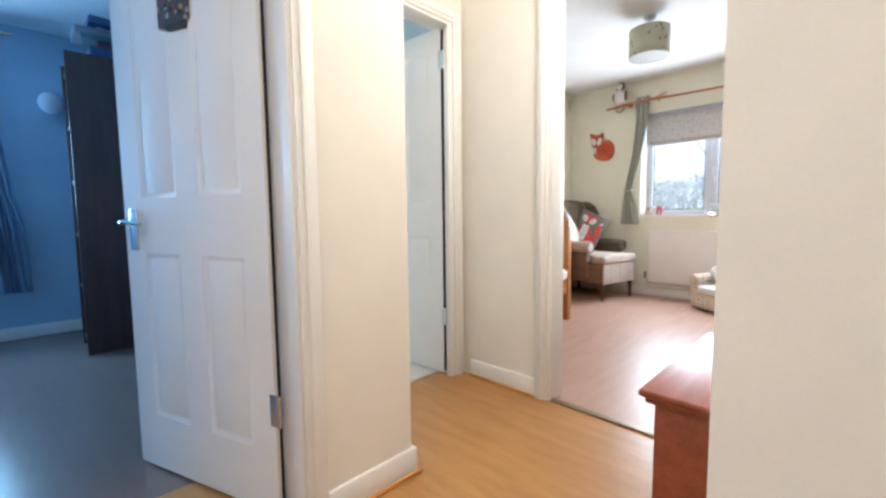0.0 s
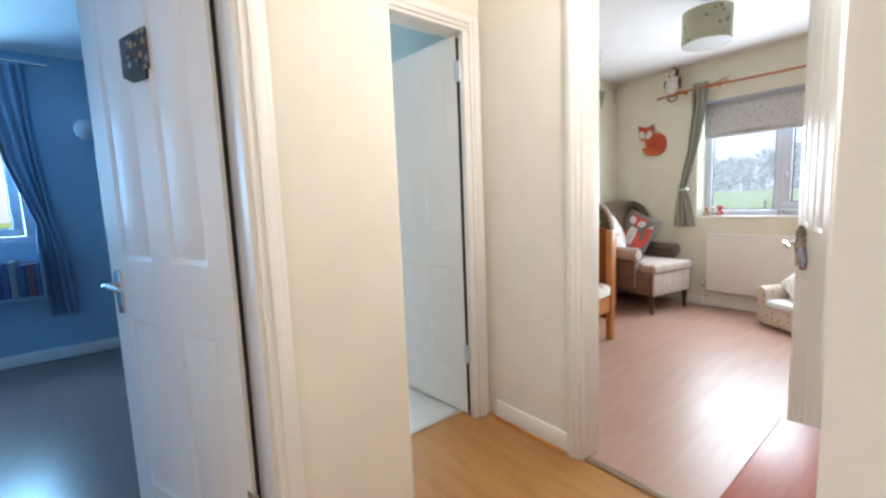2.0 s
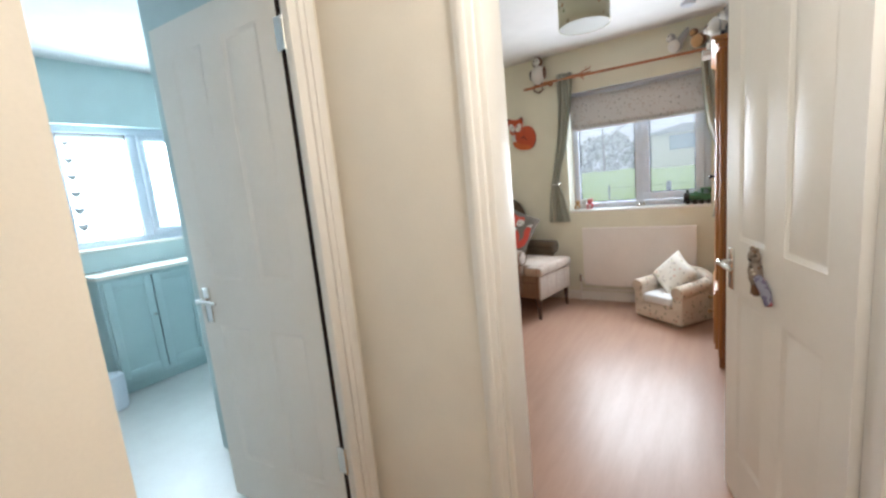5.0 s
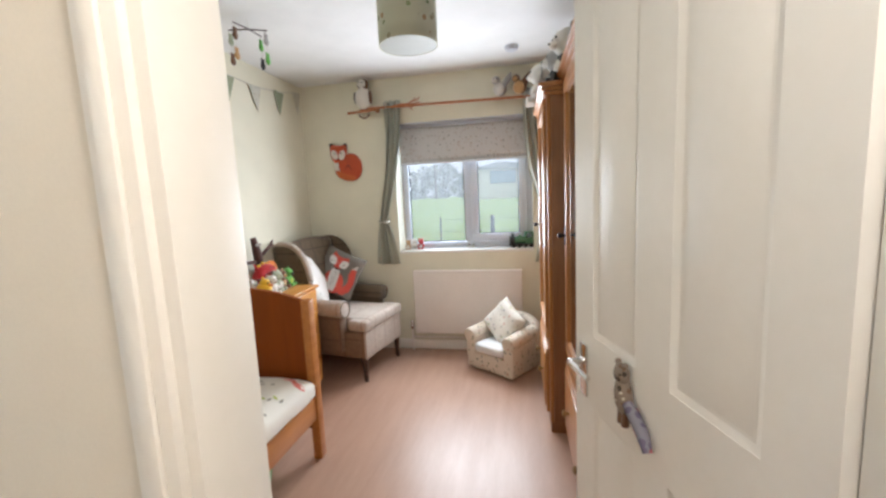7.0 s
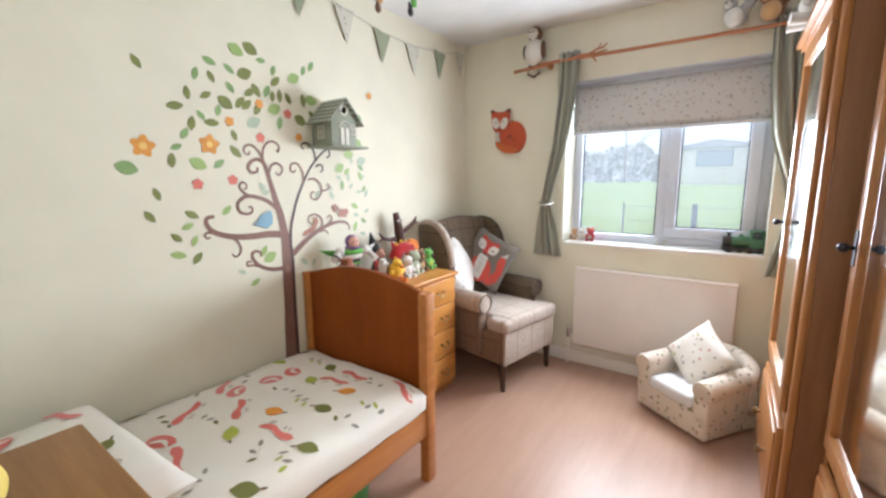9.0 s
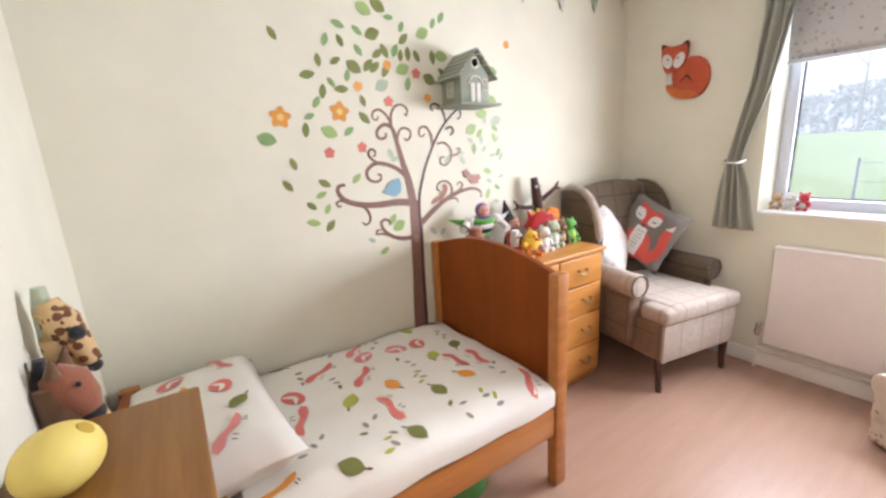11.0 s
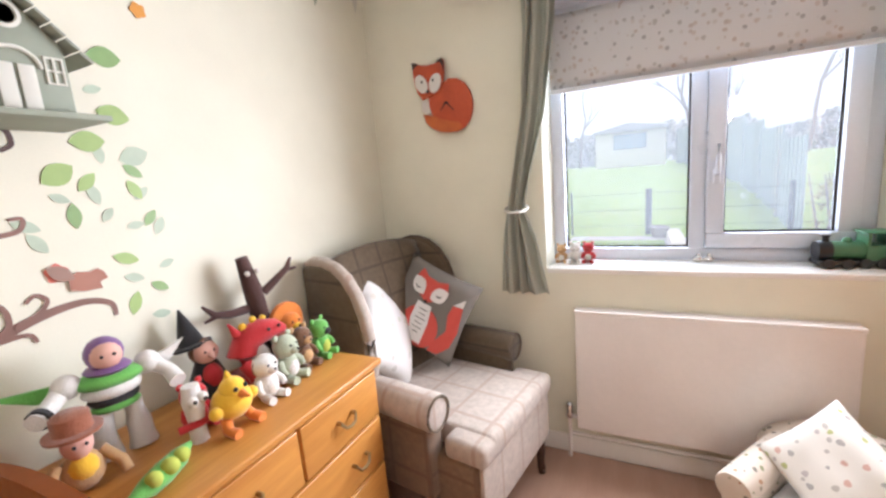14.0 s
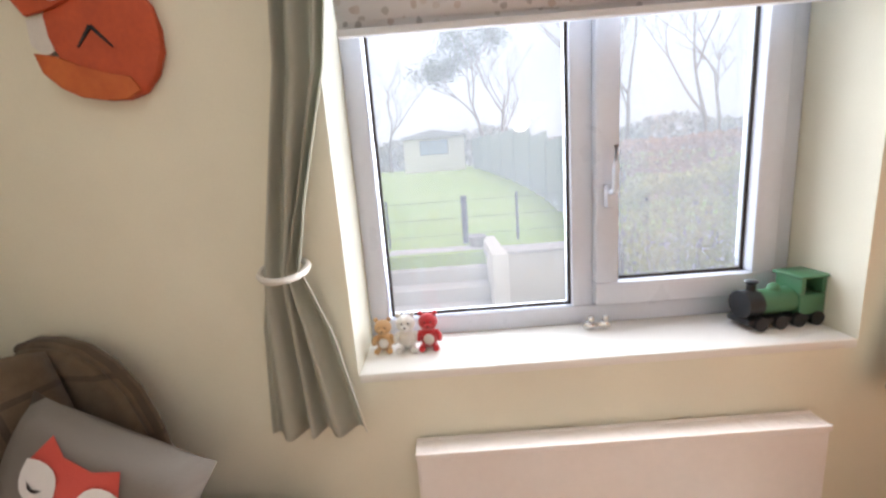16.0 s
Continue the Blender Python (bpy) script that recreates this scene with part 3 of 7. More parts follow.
def drape(b, outline, m, fn):
    """Lays a flat outline on a surface fn(x, y) -> z as a thin print."""
    pts = [m @ Vector((u, v, 0)) for u, v in outline]
    c = sum(pts, Vector()) / len(pts)
    vc = b.verts.new((c.x, c.y, fn(c.x, c.y)))
    mids = [b.verts.new(((p.x + c.x) / 2, (p.y + c.y) / 2, fn((p.x + c.x) / 2, (p.y + c.y) / 2))) for p in pts]
    vs = [b.verts.new((p.x, p.y, fn(p.x, p.y))) for p in pts]
    k = len(vs)
    for i in range(k):
        b.faces.new((vc, mids[i], mids[(i + 1) % k]))
        b.faces.new((mids[i], vs[i], vs[(i + 1) % k], mids[(i + 1) % k]))


def motif_prints(owner, fn, x0, y0, x1, y1, step, size, seed):
    """Scattered foxes, leaves, mushrooms and twigs, each a thin printed shape of its own."""
    rng = random.Random(seed)
    kinds, last = ["fox", "fox", "fox", "leaf", "leaf", "leaf", "dot", "dot", "round", "twig"], ""
    ny, nx = max(1, round((y1 - y0) / step)), max(1, round((x1 - x0) / step))

    def one(colour, outline, m):
        b = B()
        drape(b, outline, m, fn)
        part("printed_motif", b, prints[colour], owner)

    for iy in range(ny):
        for ix in range(nx):
            x = x0 + (ix + 0.5 + rng.uniform(-0.2, 0.2)) * (x1 - x0) / nx
            y = y0 + (iy + 0.5 + rng.uniform(-0.25, 0.25)) * (y1 - y0) / ny
            kind = rng.choice([k for k in kinds if k != last])
            last = kind
            m = pose(x, y, 0, 0, 0, rng.uniform(-50, 50) + rng.choice((0, 180)))
            if kind == "fox":
                one(rng.choice(("coral", "coral", "pink", "orange")), fox_outline(size * 1.02), m)
                for k in range(4):
                    one("brown", leaf_outline(size * 0.26, size * 0.06), m @ pose(size * (-0.62 + 0.16 * k if k < 2 else -0.18 + 0.22 * k), size * (0.45 if k < 2 else 0.22), 0, 0, 0, 60 + 8 * k))
            elif kind == "round":
                one(rng.choice(("coral", "pink")), disc_outline(size * 0.62, 18, 0.72, 0.05, 3), m)
                arc = [(size * (0.5 - 0.9 * k / 6), size * (-0.30 + 0.36 * math.sin(math.pi * k / 6) ** 0.8)) for k in range(7)]
                bb = B()
                drape(bb, arc + [(u, v + size * 0.075) for u, v in reversed(arc)], m, lambda u, v: fn(u, v) + 0.0012)
                part("printed_motif", bb, linen, owner)
            elif kind == "leaf":
                one(rng.choice(("olive", "olive", "brown", "lime", "orange")), leaf_outline(size * 1.02, size * 0.66), m)
                one("brown", leaf_outline(size * 0.34, size * 0.10), m @ pose(size * 0.6, size * 0.04, 0, 0, 0, 14))
            elif kind == "dot":
                for k in range(3):
                    one(rng.choice(("grey", "grey", "olive")), leaf_outline(size * 0.40, size * 0.19), m @ pose((k - 1) * size * 0.5, rng.uniform(-1, 1) * size * 0.35, 0, 0, 0, k * 55))
            else:
                for k in range(4):
                    one("lime" if k % 2 else "grey", leaf_outline(size * 0.46, size * 0.19), m @ pose((k - 1.5) * size * 0.32, (0.5 - k % 2) * size * 0.25, 0, 0, 0, 60 - 120 * (k % 2)))


# bed: foot boards at the ends, rails, duvet
bed = thing("child_bed", pose(-2.225, 2.975, 0), "cherry-stained wooden toddler bed beside the tree wall", "bed")
for name, y, zs, zm in (("high_end_board", 0.695, 0.885, 0.955), ("low_end_board", -0.665, 0.56, 0.62)):
    b = arch_board(0.78, 0.17, zs, zm, 0.026)
    bmesh.ops.translate(b, verts=b.verts[:], vec=(0, y, 0))
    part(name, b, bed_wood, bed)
    for x in (-0.4, 0.4):
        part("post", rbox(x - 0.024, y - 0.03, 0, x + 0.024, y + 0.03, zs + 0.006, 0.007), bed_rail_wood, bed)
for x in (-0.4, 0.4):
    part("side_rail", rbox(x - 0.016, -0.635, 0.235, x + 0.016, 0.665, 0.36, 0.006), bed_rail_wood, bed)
part("slatted_base", rbox(-0.38, -0.63, 0.27, 0.38, 0.66, 0.30, 0.004), pine, bed)
part("mattress", rbox(-0.375, -0.63, 0.30, 0.375, 0.655, 0.43, 0.03, 3), material("mattress_ticking", (0.7, 0.68, 0.64), 0.9), bed)


def duvet_z(x, y):
    e = min(1.0, max(0.0, (0.425 - abs(x)) / 0.09))
    f = min(1.0, max(0.0, (0.66 - y) / 0.06))
    return 0.435 + 0.052 * math.sqrt(e) * (0.7 + 0.3 * f) + 0.016 * noise.noise(Vector((x * 3.1, y * 2.6, 4))) + 0.007 * noise.noise(Vector((x * 9, y * 7, 9)))


def duvet_side(u, v):
    x, y = -0.425 + 0.85 * u, -0.40 + 1.055 * v
    return Vector((x, y, duvet_z(x, y) - 0.004))


duvet = thing("duvet", pose(-2.225, 2.975, 0), "cream duvet printed with foxes and leaves on the bed", "duvet")
b = sheet(44, 56, duvet_side)
edge = [e for e in b.edges if e.is_boundary]
r = bmesh.ops.extrude_edge_only(b, edges=edge)
for v in [g for g in r["geom"] if isinstance(g, bmesh.types.BMVert)]:
    v.co.z = 0.372 + 0.014 * noise.noise(v.co * 5)
    v.co.x *= 0.995 if abs(v.co.x) > 0.41 else 1
part("cover", b, linen, duvet, "", 60)
motif_prints(duvet, lambda x, y: duvet_z(x, y) - 0.0015, -0.41, -0.38, 0.41, 0.64, 0.145, 0.082, 11)
pillow = thing("pillow", pose(-2.26, 2.515, 0.535, 4, 0, 3), "cream pillow with printed foxes and leaves", "pillow")
part("cover", pad(0.70, 0.44, 0.17, seed=3), linen, pillow, "", 60)
motif_prints(pillow, lambda x, y: 0.086 * max(0.0, (1 - (x / 0.35) ** 4) * (1 - (y / 0.22) ** 4)) ** 0.35 + 0.004, -0.27, -0.15, 0.27, 0.15, 0.14, 0.075, 5)
toybin = thing("toy_basket", pose(-2.02, 3.35, 0), "small green plastic toy basket under the bed", "basket")
part("basket", lathe(B(), [(0.07, 0.0), (0.085, 0.02), (0.105, 0.14), (0.112, 0.145), (0.1, 0.14), (0.08, 0.02)], 20), material("green_plastic", (0.10, 0.42, 0.12), 0.4), toybin)


# chest of drawers
def drawer_chest(name, m, w, d, h, rows, top_m, front_m, side_m, handle_m, label, category="chest of drawers"):
    """Front faces local +x, width along y; rows are (z0, z1, how many)."""
    o = thing(name, m, label, category)
    b = box(B(), 0, -w / 2, 0.05, d - 0.022, w / 2, h - 0.022)
    part("carcass", bevel(b, 0.003), side_m, o)
    part("plinth", rbox(0.01, -w / 2 + 0.004, 0, d - 0.035, w / 2 - 0.004, 0.05, 0.003), side_m, o)
    part("top", rbox(-0.002, -w / 2 - 0.012, h - 0.022, d + 0.006, w / 2 + 0.012, h, 0.006, 3), top_m, o)
    for z0, z1, k in rows:
        for i in range(k):
            y0, y1 = -w / 2 + 0.02 + (w - 0.04) * i / k + 0.004, -w / 2 + 0.02 + (w - 0.04) * (i + 1) / k - 0.004
            dr = part("drawer", rbox(d - 0.022, y0, z0 + 0.005, d, y1, z1 - 0.005, 0.005, 3), front_m, o)
            for yy in ([(y0 + y1) / 2] if k > 1 else [y0 + 0.13, y1 - 0.13]):
                hb = rod(B(), (d, yy - 0.032, (z0 + z1) / 2 + 0.008), (d + 0.016, yy - 0.032, (z0 + z1) / 2 + 0.008), 0.006)
                rod(hb, (d, yy + 0.032, (z0 + z1) / 2 + 0.008), (d + 0.016, yy + 0.032, (z0 + z1) / 2 + 0.008), 0.006)
                tube(hb, [(d + 0.014, yy - 0.034, (z0 + z1) / 2 + 0.008), (d + 0.022, yy - 0.02, (z0 + z1) / 2 - 0.010), (d + 0.024, yy, (z0 + z1) / 2 - 0.014), (d + 0.022, yy + 0.02, (z0 + z1) / 2 - 0.010), (d + 0.014, yy + 0.034, (z0 + z1) / 2 + 0.008)], 0.0048)
                part("handle", hb, handle_m, dr, "dark brass drop handle")
    return o


drawer_chest("chest_of_drawers", pose(-2.652, 4.128, 0), 0.735, 0.445, 0.79, [(0.06, 0.25, 1), (0.25, 0.43, 1), (0.43, 0.60, 1), (0.60, 0.765, 2)], pine, pine, pine_up, brass, "honey pine chest of drawers covered in soft toys")
cab = drawer_chest("bedside_cabinet", pose(-1.622, 2.244, 0, 0, 0, 90), 0.52, 0.280, 0.85, [(0.06, 0.44, 1), (0.44, 0.82, 1)], wood("waxed_pine_top", (0.29, 0.135, 0.032), (0.21, 0.088, 0.020), "x", 0.45), pine, pine_up, brass, "waxed pine bedside cabinet by the bed", "cabinet")


# wardrobes with mirrored doors
def wardrobe(name, m, w, d, h, label):
    """Front faces local -x, width along y from 0, back at x = 0."""
    o = thing(name, m, label, "wardrobe", "pine wardrobes")
    f = -d
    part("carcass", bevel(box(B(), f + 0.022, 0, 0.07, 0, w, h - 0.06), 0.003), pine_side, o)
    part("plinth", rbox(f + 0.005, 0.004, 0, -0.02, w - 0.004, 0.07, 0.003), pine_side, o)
    part("front_frame", bevel(box(box(box(B(), f, 0, 0.07, f + 0.022, 0.05, h - 0.06), f, w - 0.05, 0.07, f + 0.022, w, h - 0.06), f, 0.05, 0.505, f + 0.022, w - 0.05, 0.545), 0.004), pine_up, o)
    cb = B()
    for k, (e, z0, z1) in enumerate(((0.012, h - 0.06, h - 0.042), (0.026, h - 0.042, h - 0.022), (0.042, h - 0.022, h))):
        box(cb, f - e, -e, z0, 0, w + e, z1)
    part("cornice", bevel(cb, 0.005), pine_up, o)
    y0, y1, z0, z1, s = 0.056, w - 0.056, 0.55, h - 0.066, 0.062
    door = part("mirror_door", rbox(f - 0.001, y0 + 0.01, z0 + 0.01, f + 0.006, y1 - 0.01, z1 - 0.01, 0.002), pine_up, o)
    for nm, q in (("bottom_rail", (y0, z0, y1, z0 + s)), ("top_rail", (y0, z1 - s, y1, z1)), ("stile", (y0, z0 + s, y0 + s, z1 - s)), ("stile", (y1 - s, z0 + s, y1, z1 - s))):
        part(nm, rbox(f - 0.018, q[0], q[1], f + 0.004, q[2], q[3], 0.005), pine_up, door)
    part("mirror", box(B(), f - 0.006, y0 + s - 0.004, z0 + s - 0.004, f - 0.002, y1 - s + 0.004, z1 - s + 0.004), mirror_mat, door, "silvered mirror")
    kb = ball(rod(B(), (f - 0.018, y1 - 0.03, 1.17), (f - 0.038, y1 - 0.03, 1.17), 0.006), (f - 0.044, y1 - 0.03, 1.17), 0.014)
    box(kb, f - 0.021, y1 - 0.045, 1.12, f - 0.017, y1 - 0.015, 1.22)
    part("door_knob", kb, material("blackened_iron", (0.04, 0.04, 0.05), 0.4, 0.8), door, "dark metal knob and plate")
    dr = part("drawer", bevel(box(box(B(), f - 0.018, 0.056, 0.10, f + 0.004, w - 0.056, 0.49), f - 0.026, 0.075, 0.13, f - 0.016, w - 0.075, 0.46), 0.006), pine_up, o)
    for yy in (w * 0.28, w * 0.72):
        part("drawer_knob", lathe(B(), [(0.006, 0), (0.007, 0.014), (0.016, 0.02), (0.017, 0.03), (0.008, 0.036)], 14, pose(f - 0.024, yy, 0.30, 0, -90, 0)), brass, dr, "small brass knob")
    return o


wardrobe("wardrobe", pose(0.05, 3.02, 0), 0.97, 0.515, 2.0, "pine wardrobe with a mirrored door behind the bedroom door")
wardrobe("wardrobe", pose(0.05, 4.035, 0), 0.78, 0.61, 1.96, "pine wardrobe with a mirrored door beside the window wall")


# radiator
rad = thing("radiator", pose(-1.19, 5.24, 0), "white panel radiator under the window", "radiator")
part("front_panel", rbox(-0.481, 0.0, 0.166, 0.481, 0.016, 0.735, 0.008, 3), radiator_white, rad)
gb = B()
for i in range(44):
    x = -0.47 + 0.94 * i / 43
    box(gb, x - 0.0022, 0.006, 0.740, x + 0.0022, 0.052, 0.7418)
tb = bevel(box(box(B(), -0.484, -0.003, 0.728, 0.484, 0.006, 0.744), -0.484, 0.052, 0.728, 0.484, 0.06, 0.744), 0.002)
part("top_grille", gb, radiator_white, rad)
part("top_edge", bevel(box(tb, -0.484, 0.004, 0.732, 0.484, 0.054, 0.741), 0.002), radiator_white, rad)
for x in (-0.482, 0.472):
    part("end_panel", rbox(x, 0.002, 0.175, x + 0.01, 0.058, 0.735, 0.003), radiator_white, rad)
part("convector", rbox(-0.465, 0.018, 0.18, 0.465, 0.056, 0.70, 0.004), radiator_white, rad)
vb = rod(rod(B(), (-0.482, 0.03, 0.21), (-0.52, 0.03, 0.21), 0.009), (-0.52, 0.03, 0.0), (-0.52, 0.03, 0.25), 0.0075)
part("supply_pipe", vb, radiator_white, rad)
part("valve", lathe(B(), [(0.012, 0.2), (0.018, 0.21), (0.018, 0.235), (0.015, 0.24), (0.015, 0.27), (0.006, 0.28)], 14, pose(-0.52, 0.03, 0)), chrome, rad, "chrome lockshield valve")
part("return_pipe", rod(rod(B(), (0.44, 0.03, 0.0), (0.44, 0.03, 0.17), 0.0075), (0.462, 0.03, 0.0), (0.462, 0.03, 0.17), 0.0075), radiator_white, rad)


part("feed_pipe", rod(B(), (-0.52, 0.028, 0.125), (0.462, 0.028, 0.125), 0.0075), radiator_white, rad)


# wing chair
# One tweed in three tones: near arm and seat painted lit, the rest shaded.
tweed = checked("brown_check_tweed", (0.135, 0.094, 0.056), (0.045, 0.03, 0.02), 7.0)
tweed_lit = checked("lit_check_tweed", (0.54, 0.46, 0.39), (0.36, 0.26, 0.20), 6.0, (0, 1))
chair = thing("wing_armchair", pose(-2.192, 4.908, 0, 0, 0, -10), "brown checked tweed wing armchair in the corner", "armchair")
leg_wood = wood("dark_leg_wood", (0.07, 0.03, 0.018), (0.04, 0.018, 0.01), "z", 0.3)
for sx, sy in ((1, -1), (1, 1), (-1, -1), (-1, 1)):
    x, y = 0.33 * sx - 0.02 * (sx < 0), 0.265 * sy
    k = 0.0 if sx < 0 else 1.0
    part("leg", tube(B(), [(x - 0.015 * k, y, 0.26), (x - 0.004 * k, y, 0.19), (x, y, 0.12), (x, y, 0.05), (x + 0.004 * k, y, 0.02), (x + 0.004 * k, y, 0.0)], [0.032, 0.029, 0.021, 0.016, 0.019, 0.017], 12), leg_wood, chair)
# Half-lit tone of the same tweed, for seat frame and near arm side.
tweed_half_lit = checked("half_lit_check_tweed", (0.235, 0.150, 0.092), (0.13, 0.075, 0.045), 6.0, (0, 2))
part("seat_frame", bevel(box(B(), -0.36, -0.30, 0.19, 0.355, 0.30, 0.405), 0.022, 3), tweed_half_lit, chair)
part("front_hem", rbox(0.35, -0.292, 0.185, 0.368, 0.292, 0.40, 0.008, 3), tweed_lit, chair, "front hem of the seat in the lit tweed tone")
b = bevel(box(box(B(), -0.25, -0.24, 0.40, 0.385, 0.24, 0.485), 0.215, -0.305, 0.402, 0.384, 0.305, 0.484), 0.026, 3)
for v in b.verts:
    if v.co.z > 0.44:
        v.co.z += 0.02 * (1 - (v.co.y / 0.31) ** 2)
part("seat_cushion", b, tweed_lit, chair)


def back_fn(u, v):
    y = -0.27 + 0.54 * u
    z = 0.34 + v * (0.71 + 0.035 * math.sin(math.pi * u) ** 0.7)
    lean = -0.27 - 0.13 * v ** 1.2 + 0.02 * math.sin(math.pi * v)
    return Vector((lean + 0.03 * (2 * u - 1) ** 2, y, z))


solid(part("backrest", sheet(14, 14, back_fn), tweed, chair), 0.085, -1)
for s in (-1, 1):
    wing_pts = [(-0.42, 0.55), (-0.13, 0.56), (-0.105, 0.62), (-0.095, 0.70), (-0.096, 0.79), (-0.112, 0.88), (-0.142, 0.96), (-0.187, 1.02), (-0.24, 1.057), (-0.30, 1.073), (-0.36, 1.074), (-0.42, 1.06)]
    b = prism(B(), wing_pts, Matrix.Translation((0, s * 0.30 + 0.03, 0)) @ pose(0, 0, 0, 90), 0.06)
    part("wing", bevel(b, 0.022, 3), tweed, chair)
    part("wing_piping", tube(B(), [(x + 0.004, s * 0.30, z) for x, z in wing_pts[1:]], [0.016] + [0.026 if s < 0 else 0.018] * 9 + [0.014], 10), tweed_lit if s < 0 else tweed, chair, "corded front edge of the wing")
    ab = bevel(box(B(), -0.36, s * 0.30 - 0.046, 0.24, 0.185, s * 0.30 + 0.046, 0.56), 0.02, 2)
    # The near arm (s < 0) takes the tones painted for daylight on it.
    part("arm_panel", ab, tweed_half_lit if s < 0 else tweed, chair)
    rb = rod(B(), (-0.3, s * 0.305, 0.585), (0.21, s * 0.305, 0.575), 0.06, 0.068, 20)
    part("arm_roll", bevel(rb, 0.012, 2), tweed_lit if s < 0 else tweed, chair)
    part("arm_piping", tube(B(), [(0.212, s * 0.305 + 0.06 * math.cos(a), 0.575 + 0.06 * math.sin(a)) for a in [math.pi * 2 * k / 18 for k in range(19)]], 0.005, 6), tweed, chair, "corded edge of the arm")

# cushions on the wing chair
print_pale = spotted("pale_leaf_print", (0.80, 0.78, 0.75), [(0.66, 0.66, 0.56), (0.7, 0.66, 0.6), (0.74, 0.70, 0.62), (0.6, 0.58, 0.54)], 16, size=0.22)
white_cushion = thing("white_cushion", pose(-2.425, 4.86, 0.715, 66, 43, 84), "white cushion with a faint leaf print on the armchair", "cushion")
part("cover", pad(0.40, 0.40, 0.12, 0.5, seed=7), print_pale, white_cushion, "", 60)
grey_fabric = material("grey_linen", (0.21, 0.19, 0.165), 0.92, second=(0.17, 0.15, 0.13), fine=300, bump=0.3)
CUSH = pose(-2.304, 5.082, 0.765, 74.1, 22.3, -7.4)
fox_cushion = thing("fox_cushion", CUSH, "grey cushion with an applique red fox on the armchair", "cushion")
part("cover", pad(0.40, 0.40, 0.13, seed=12), grey_fabric, fox_cushion, "", 60)
flat = pose(0, 0, 0)
cz = lambda x, y: 0.065 * max(0.0, (1 - (x / 0.2) ** 4) * (1 - (y / 0.2) ** 4)) ** 0.35 + 0.004
red_felt, white_felt, dark_felt = material("red_felt", (0.66, 0.10, 0.075), 0.95, second=(0.56, 0.08, 0.06), fine=300, bump=0.3), material("white_felt", (0.78, 0.75, 0.72), 0.95), material("dark_felt", (0.03, 0.025, 0.025), 0.95)


def applique(name, outlines, m, lift, label=""):
    b = B()
    for outline, place in outlines:
        drape(b, outline, place, lambda x, y: cz(x, y) + lift)
    part(name, b, m, fox_cushion, label)


applique("fox_head", [([(-0.085, 0.172), (-0.045, 0.148), (0.015, 0.142), (0.062, 0.158), (0.085, 0.105), (0.045, 0.062), (-0.007, 0.030), (-0.060, 0.062), (-0.108, 0.112)], flat)], red_felt, 0.002, "red felt fox head")
applique("fox_body", [(disc_outline(0.102, 22, 0.98), pose(0.005, -0.085, 0))], red_felt, 0.0, "round red felt body")
applique("fox_tail", [([(0.085, -0.165), (0.135, -0.158), (0.178, -0.105), (0.186, -0.03), (0.175, 0.045), (0.170, 0.085), (0.125, 0.080), (0.118, 0.03), (0.138, -0.03), (0.125, -0.085), (0.095, -0.12)], flat)], red_felt, 0.001, "waved red felt tail")
applique("eye_patch", [(leaf_outline(0.098, 0.070), pose(-0.068, 0.095, 0, 0, 0, -42))], white_felt, 0.005, "white felt eye patch")
applique("eye_patch", [(leaf_outline(0.098, 0.070), pose(0.046, 0.090, 0, 0, 0, 38))], white_felt, 0.005, "white felt eye patch")
applique("chest", [([(-0.045, 0.028), (0.032, 0.028), (0.046, -0.05), (0.040, -0.160), (-0.028, -0.160), (-0.050, -0.06)], flat)], white_felt, 0.004, "white felt chest")
applique("tail_tip", [([(0.125, 0.082), (0.170, 0.087), (0.168, 0.128), (0.148, 0.105)], flat)], white_felt, 0.004, "white felt tail tip")
for x, a in ((-0.070, -10), (0.046, 12)):
    applique("closed_eye", [([(-0.018, 0.004), (-0.009, -0.003), (0.0, -0.005), (0.009, -0.003), (0.018, 0.004), (0.009, -0.0065), (0.0, -0.009), (-0.009, -0.0065)], pose(x, 0.088, 0, 0, 0, a))], dark_felt, 0.0075, "dark stitched closed eye")
applique("nose", [(disc_outline(0.010, 10), pose(-0.006, 0.036, 0))], dark_felt, 0.008, "dark felt nose")
for k in range(6):
    w = (0.024, 0.018, 0.026, 0.02, 0.025, 0.016)[k]
    applique("stitched_line", [([(-w, -0.0022), (0, -0.0022), (w, -0.0022), (w, 0.0022), (0, 0.0022), (-w, 0.0022)], pose(0.0, 0.0 - 0.022 * k, 0))], grey_fabric, 0.007, "grey stitched lettering line")

# child's tub chair
spot = spotted("woodland_print_cotton", (0.68, 0.60, 0.50), [(0.24, 0.22, 0.18), (0.45, 0.25, 0.15), (0.36, 0.32, 0.24), (0.27, 0.28, 0.15)], 30, size=0.26)
kid = thing("child_armchair", pose(-0.978, 4.785, 0, 0, 0, -34.8), "small cream woodland-print child's armchair by the radiator", "armchair")
part("base", bevel(box(B(), -0.225, 0.0, 0.015, 0.225, 0.40, 0.16), 0.02, 3), spot, kid)
part("seat_cushion", bevel(box(B(), -0.135, -0.012, 0.16, 0.135, 0.30, 0.235), 0.025, 3), material("pale_seat_cotton", (0.74, 0.75, 0.76), 0.9), kid)
for s in (-1, 1):
    b = bevel(box(B(), s * 0.185 - 0.045, 0.0, 0.10, s * 0.185 + 0.045, 0.36, 0.27), 0.015, 2)
    part("arm", b, spot, kid)
    part("arm_roll", bevel(rod(B(), (s * 0.19, -0.005, 0.28), (s * 0.185, 0.36, 0.30), 0.058, 0.055, 18), 0.012, 2), spot, kid)
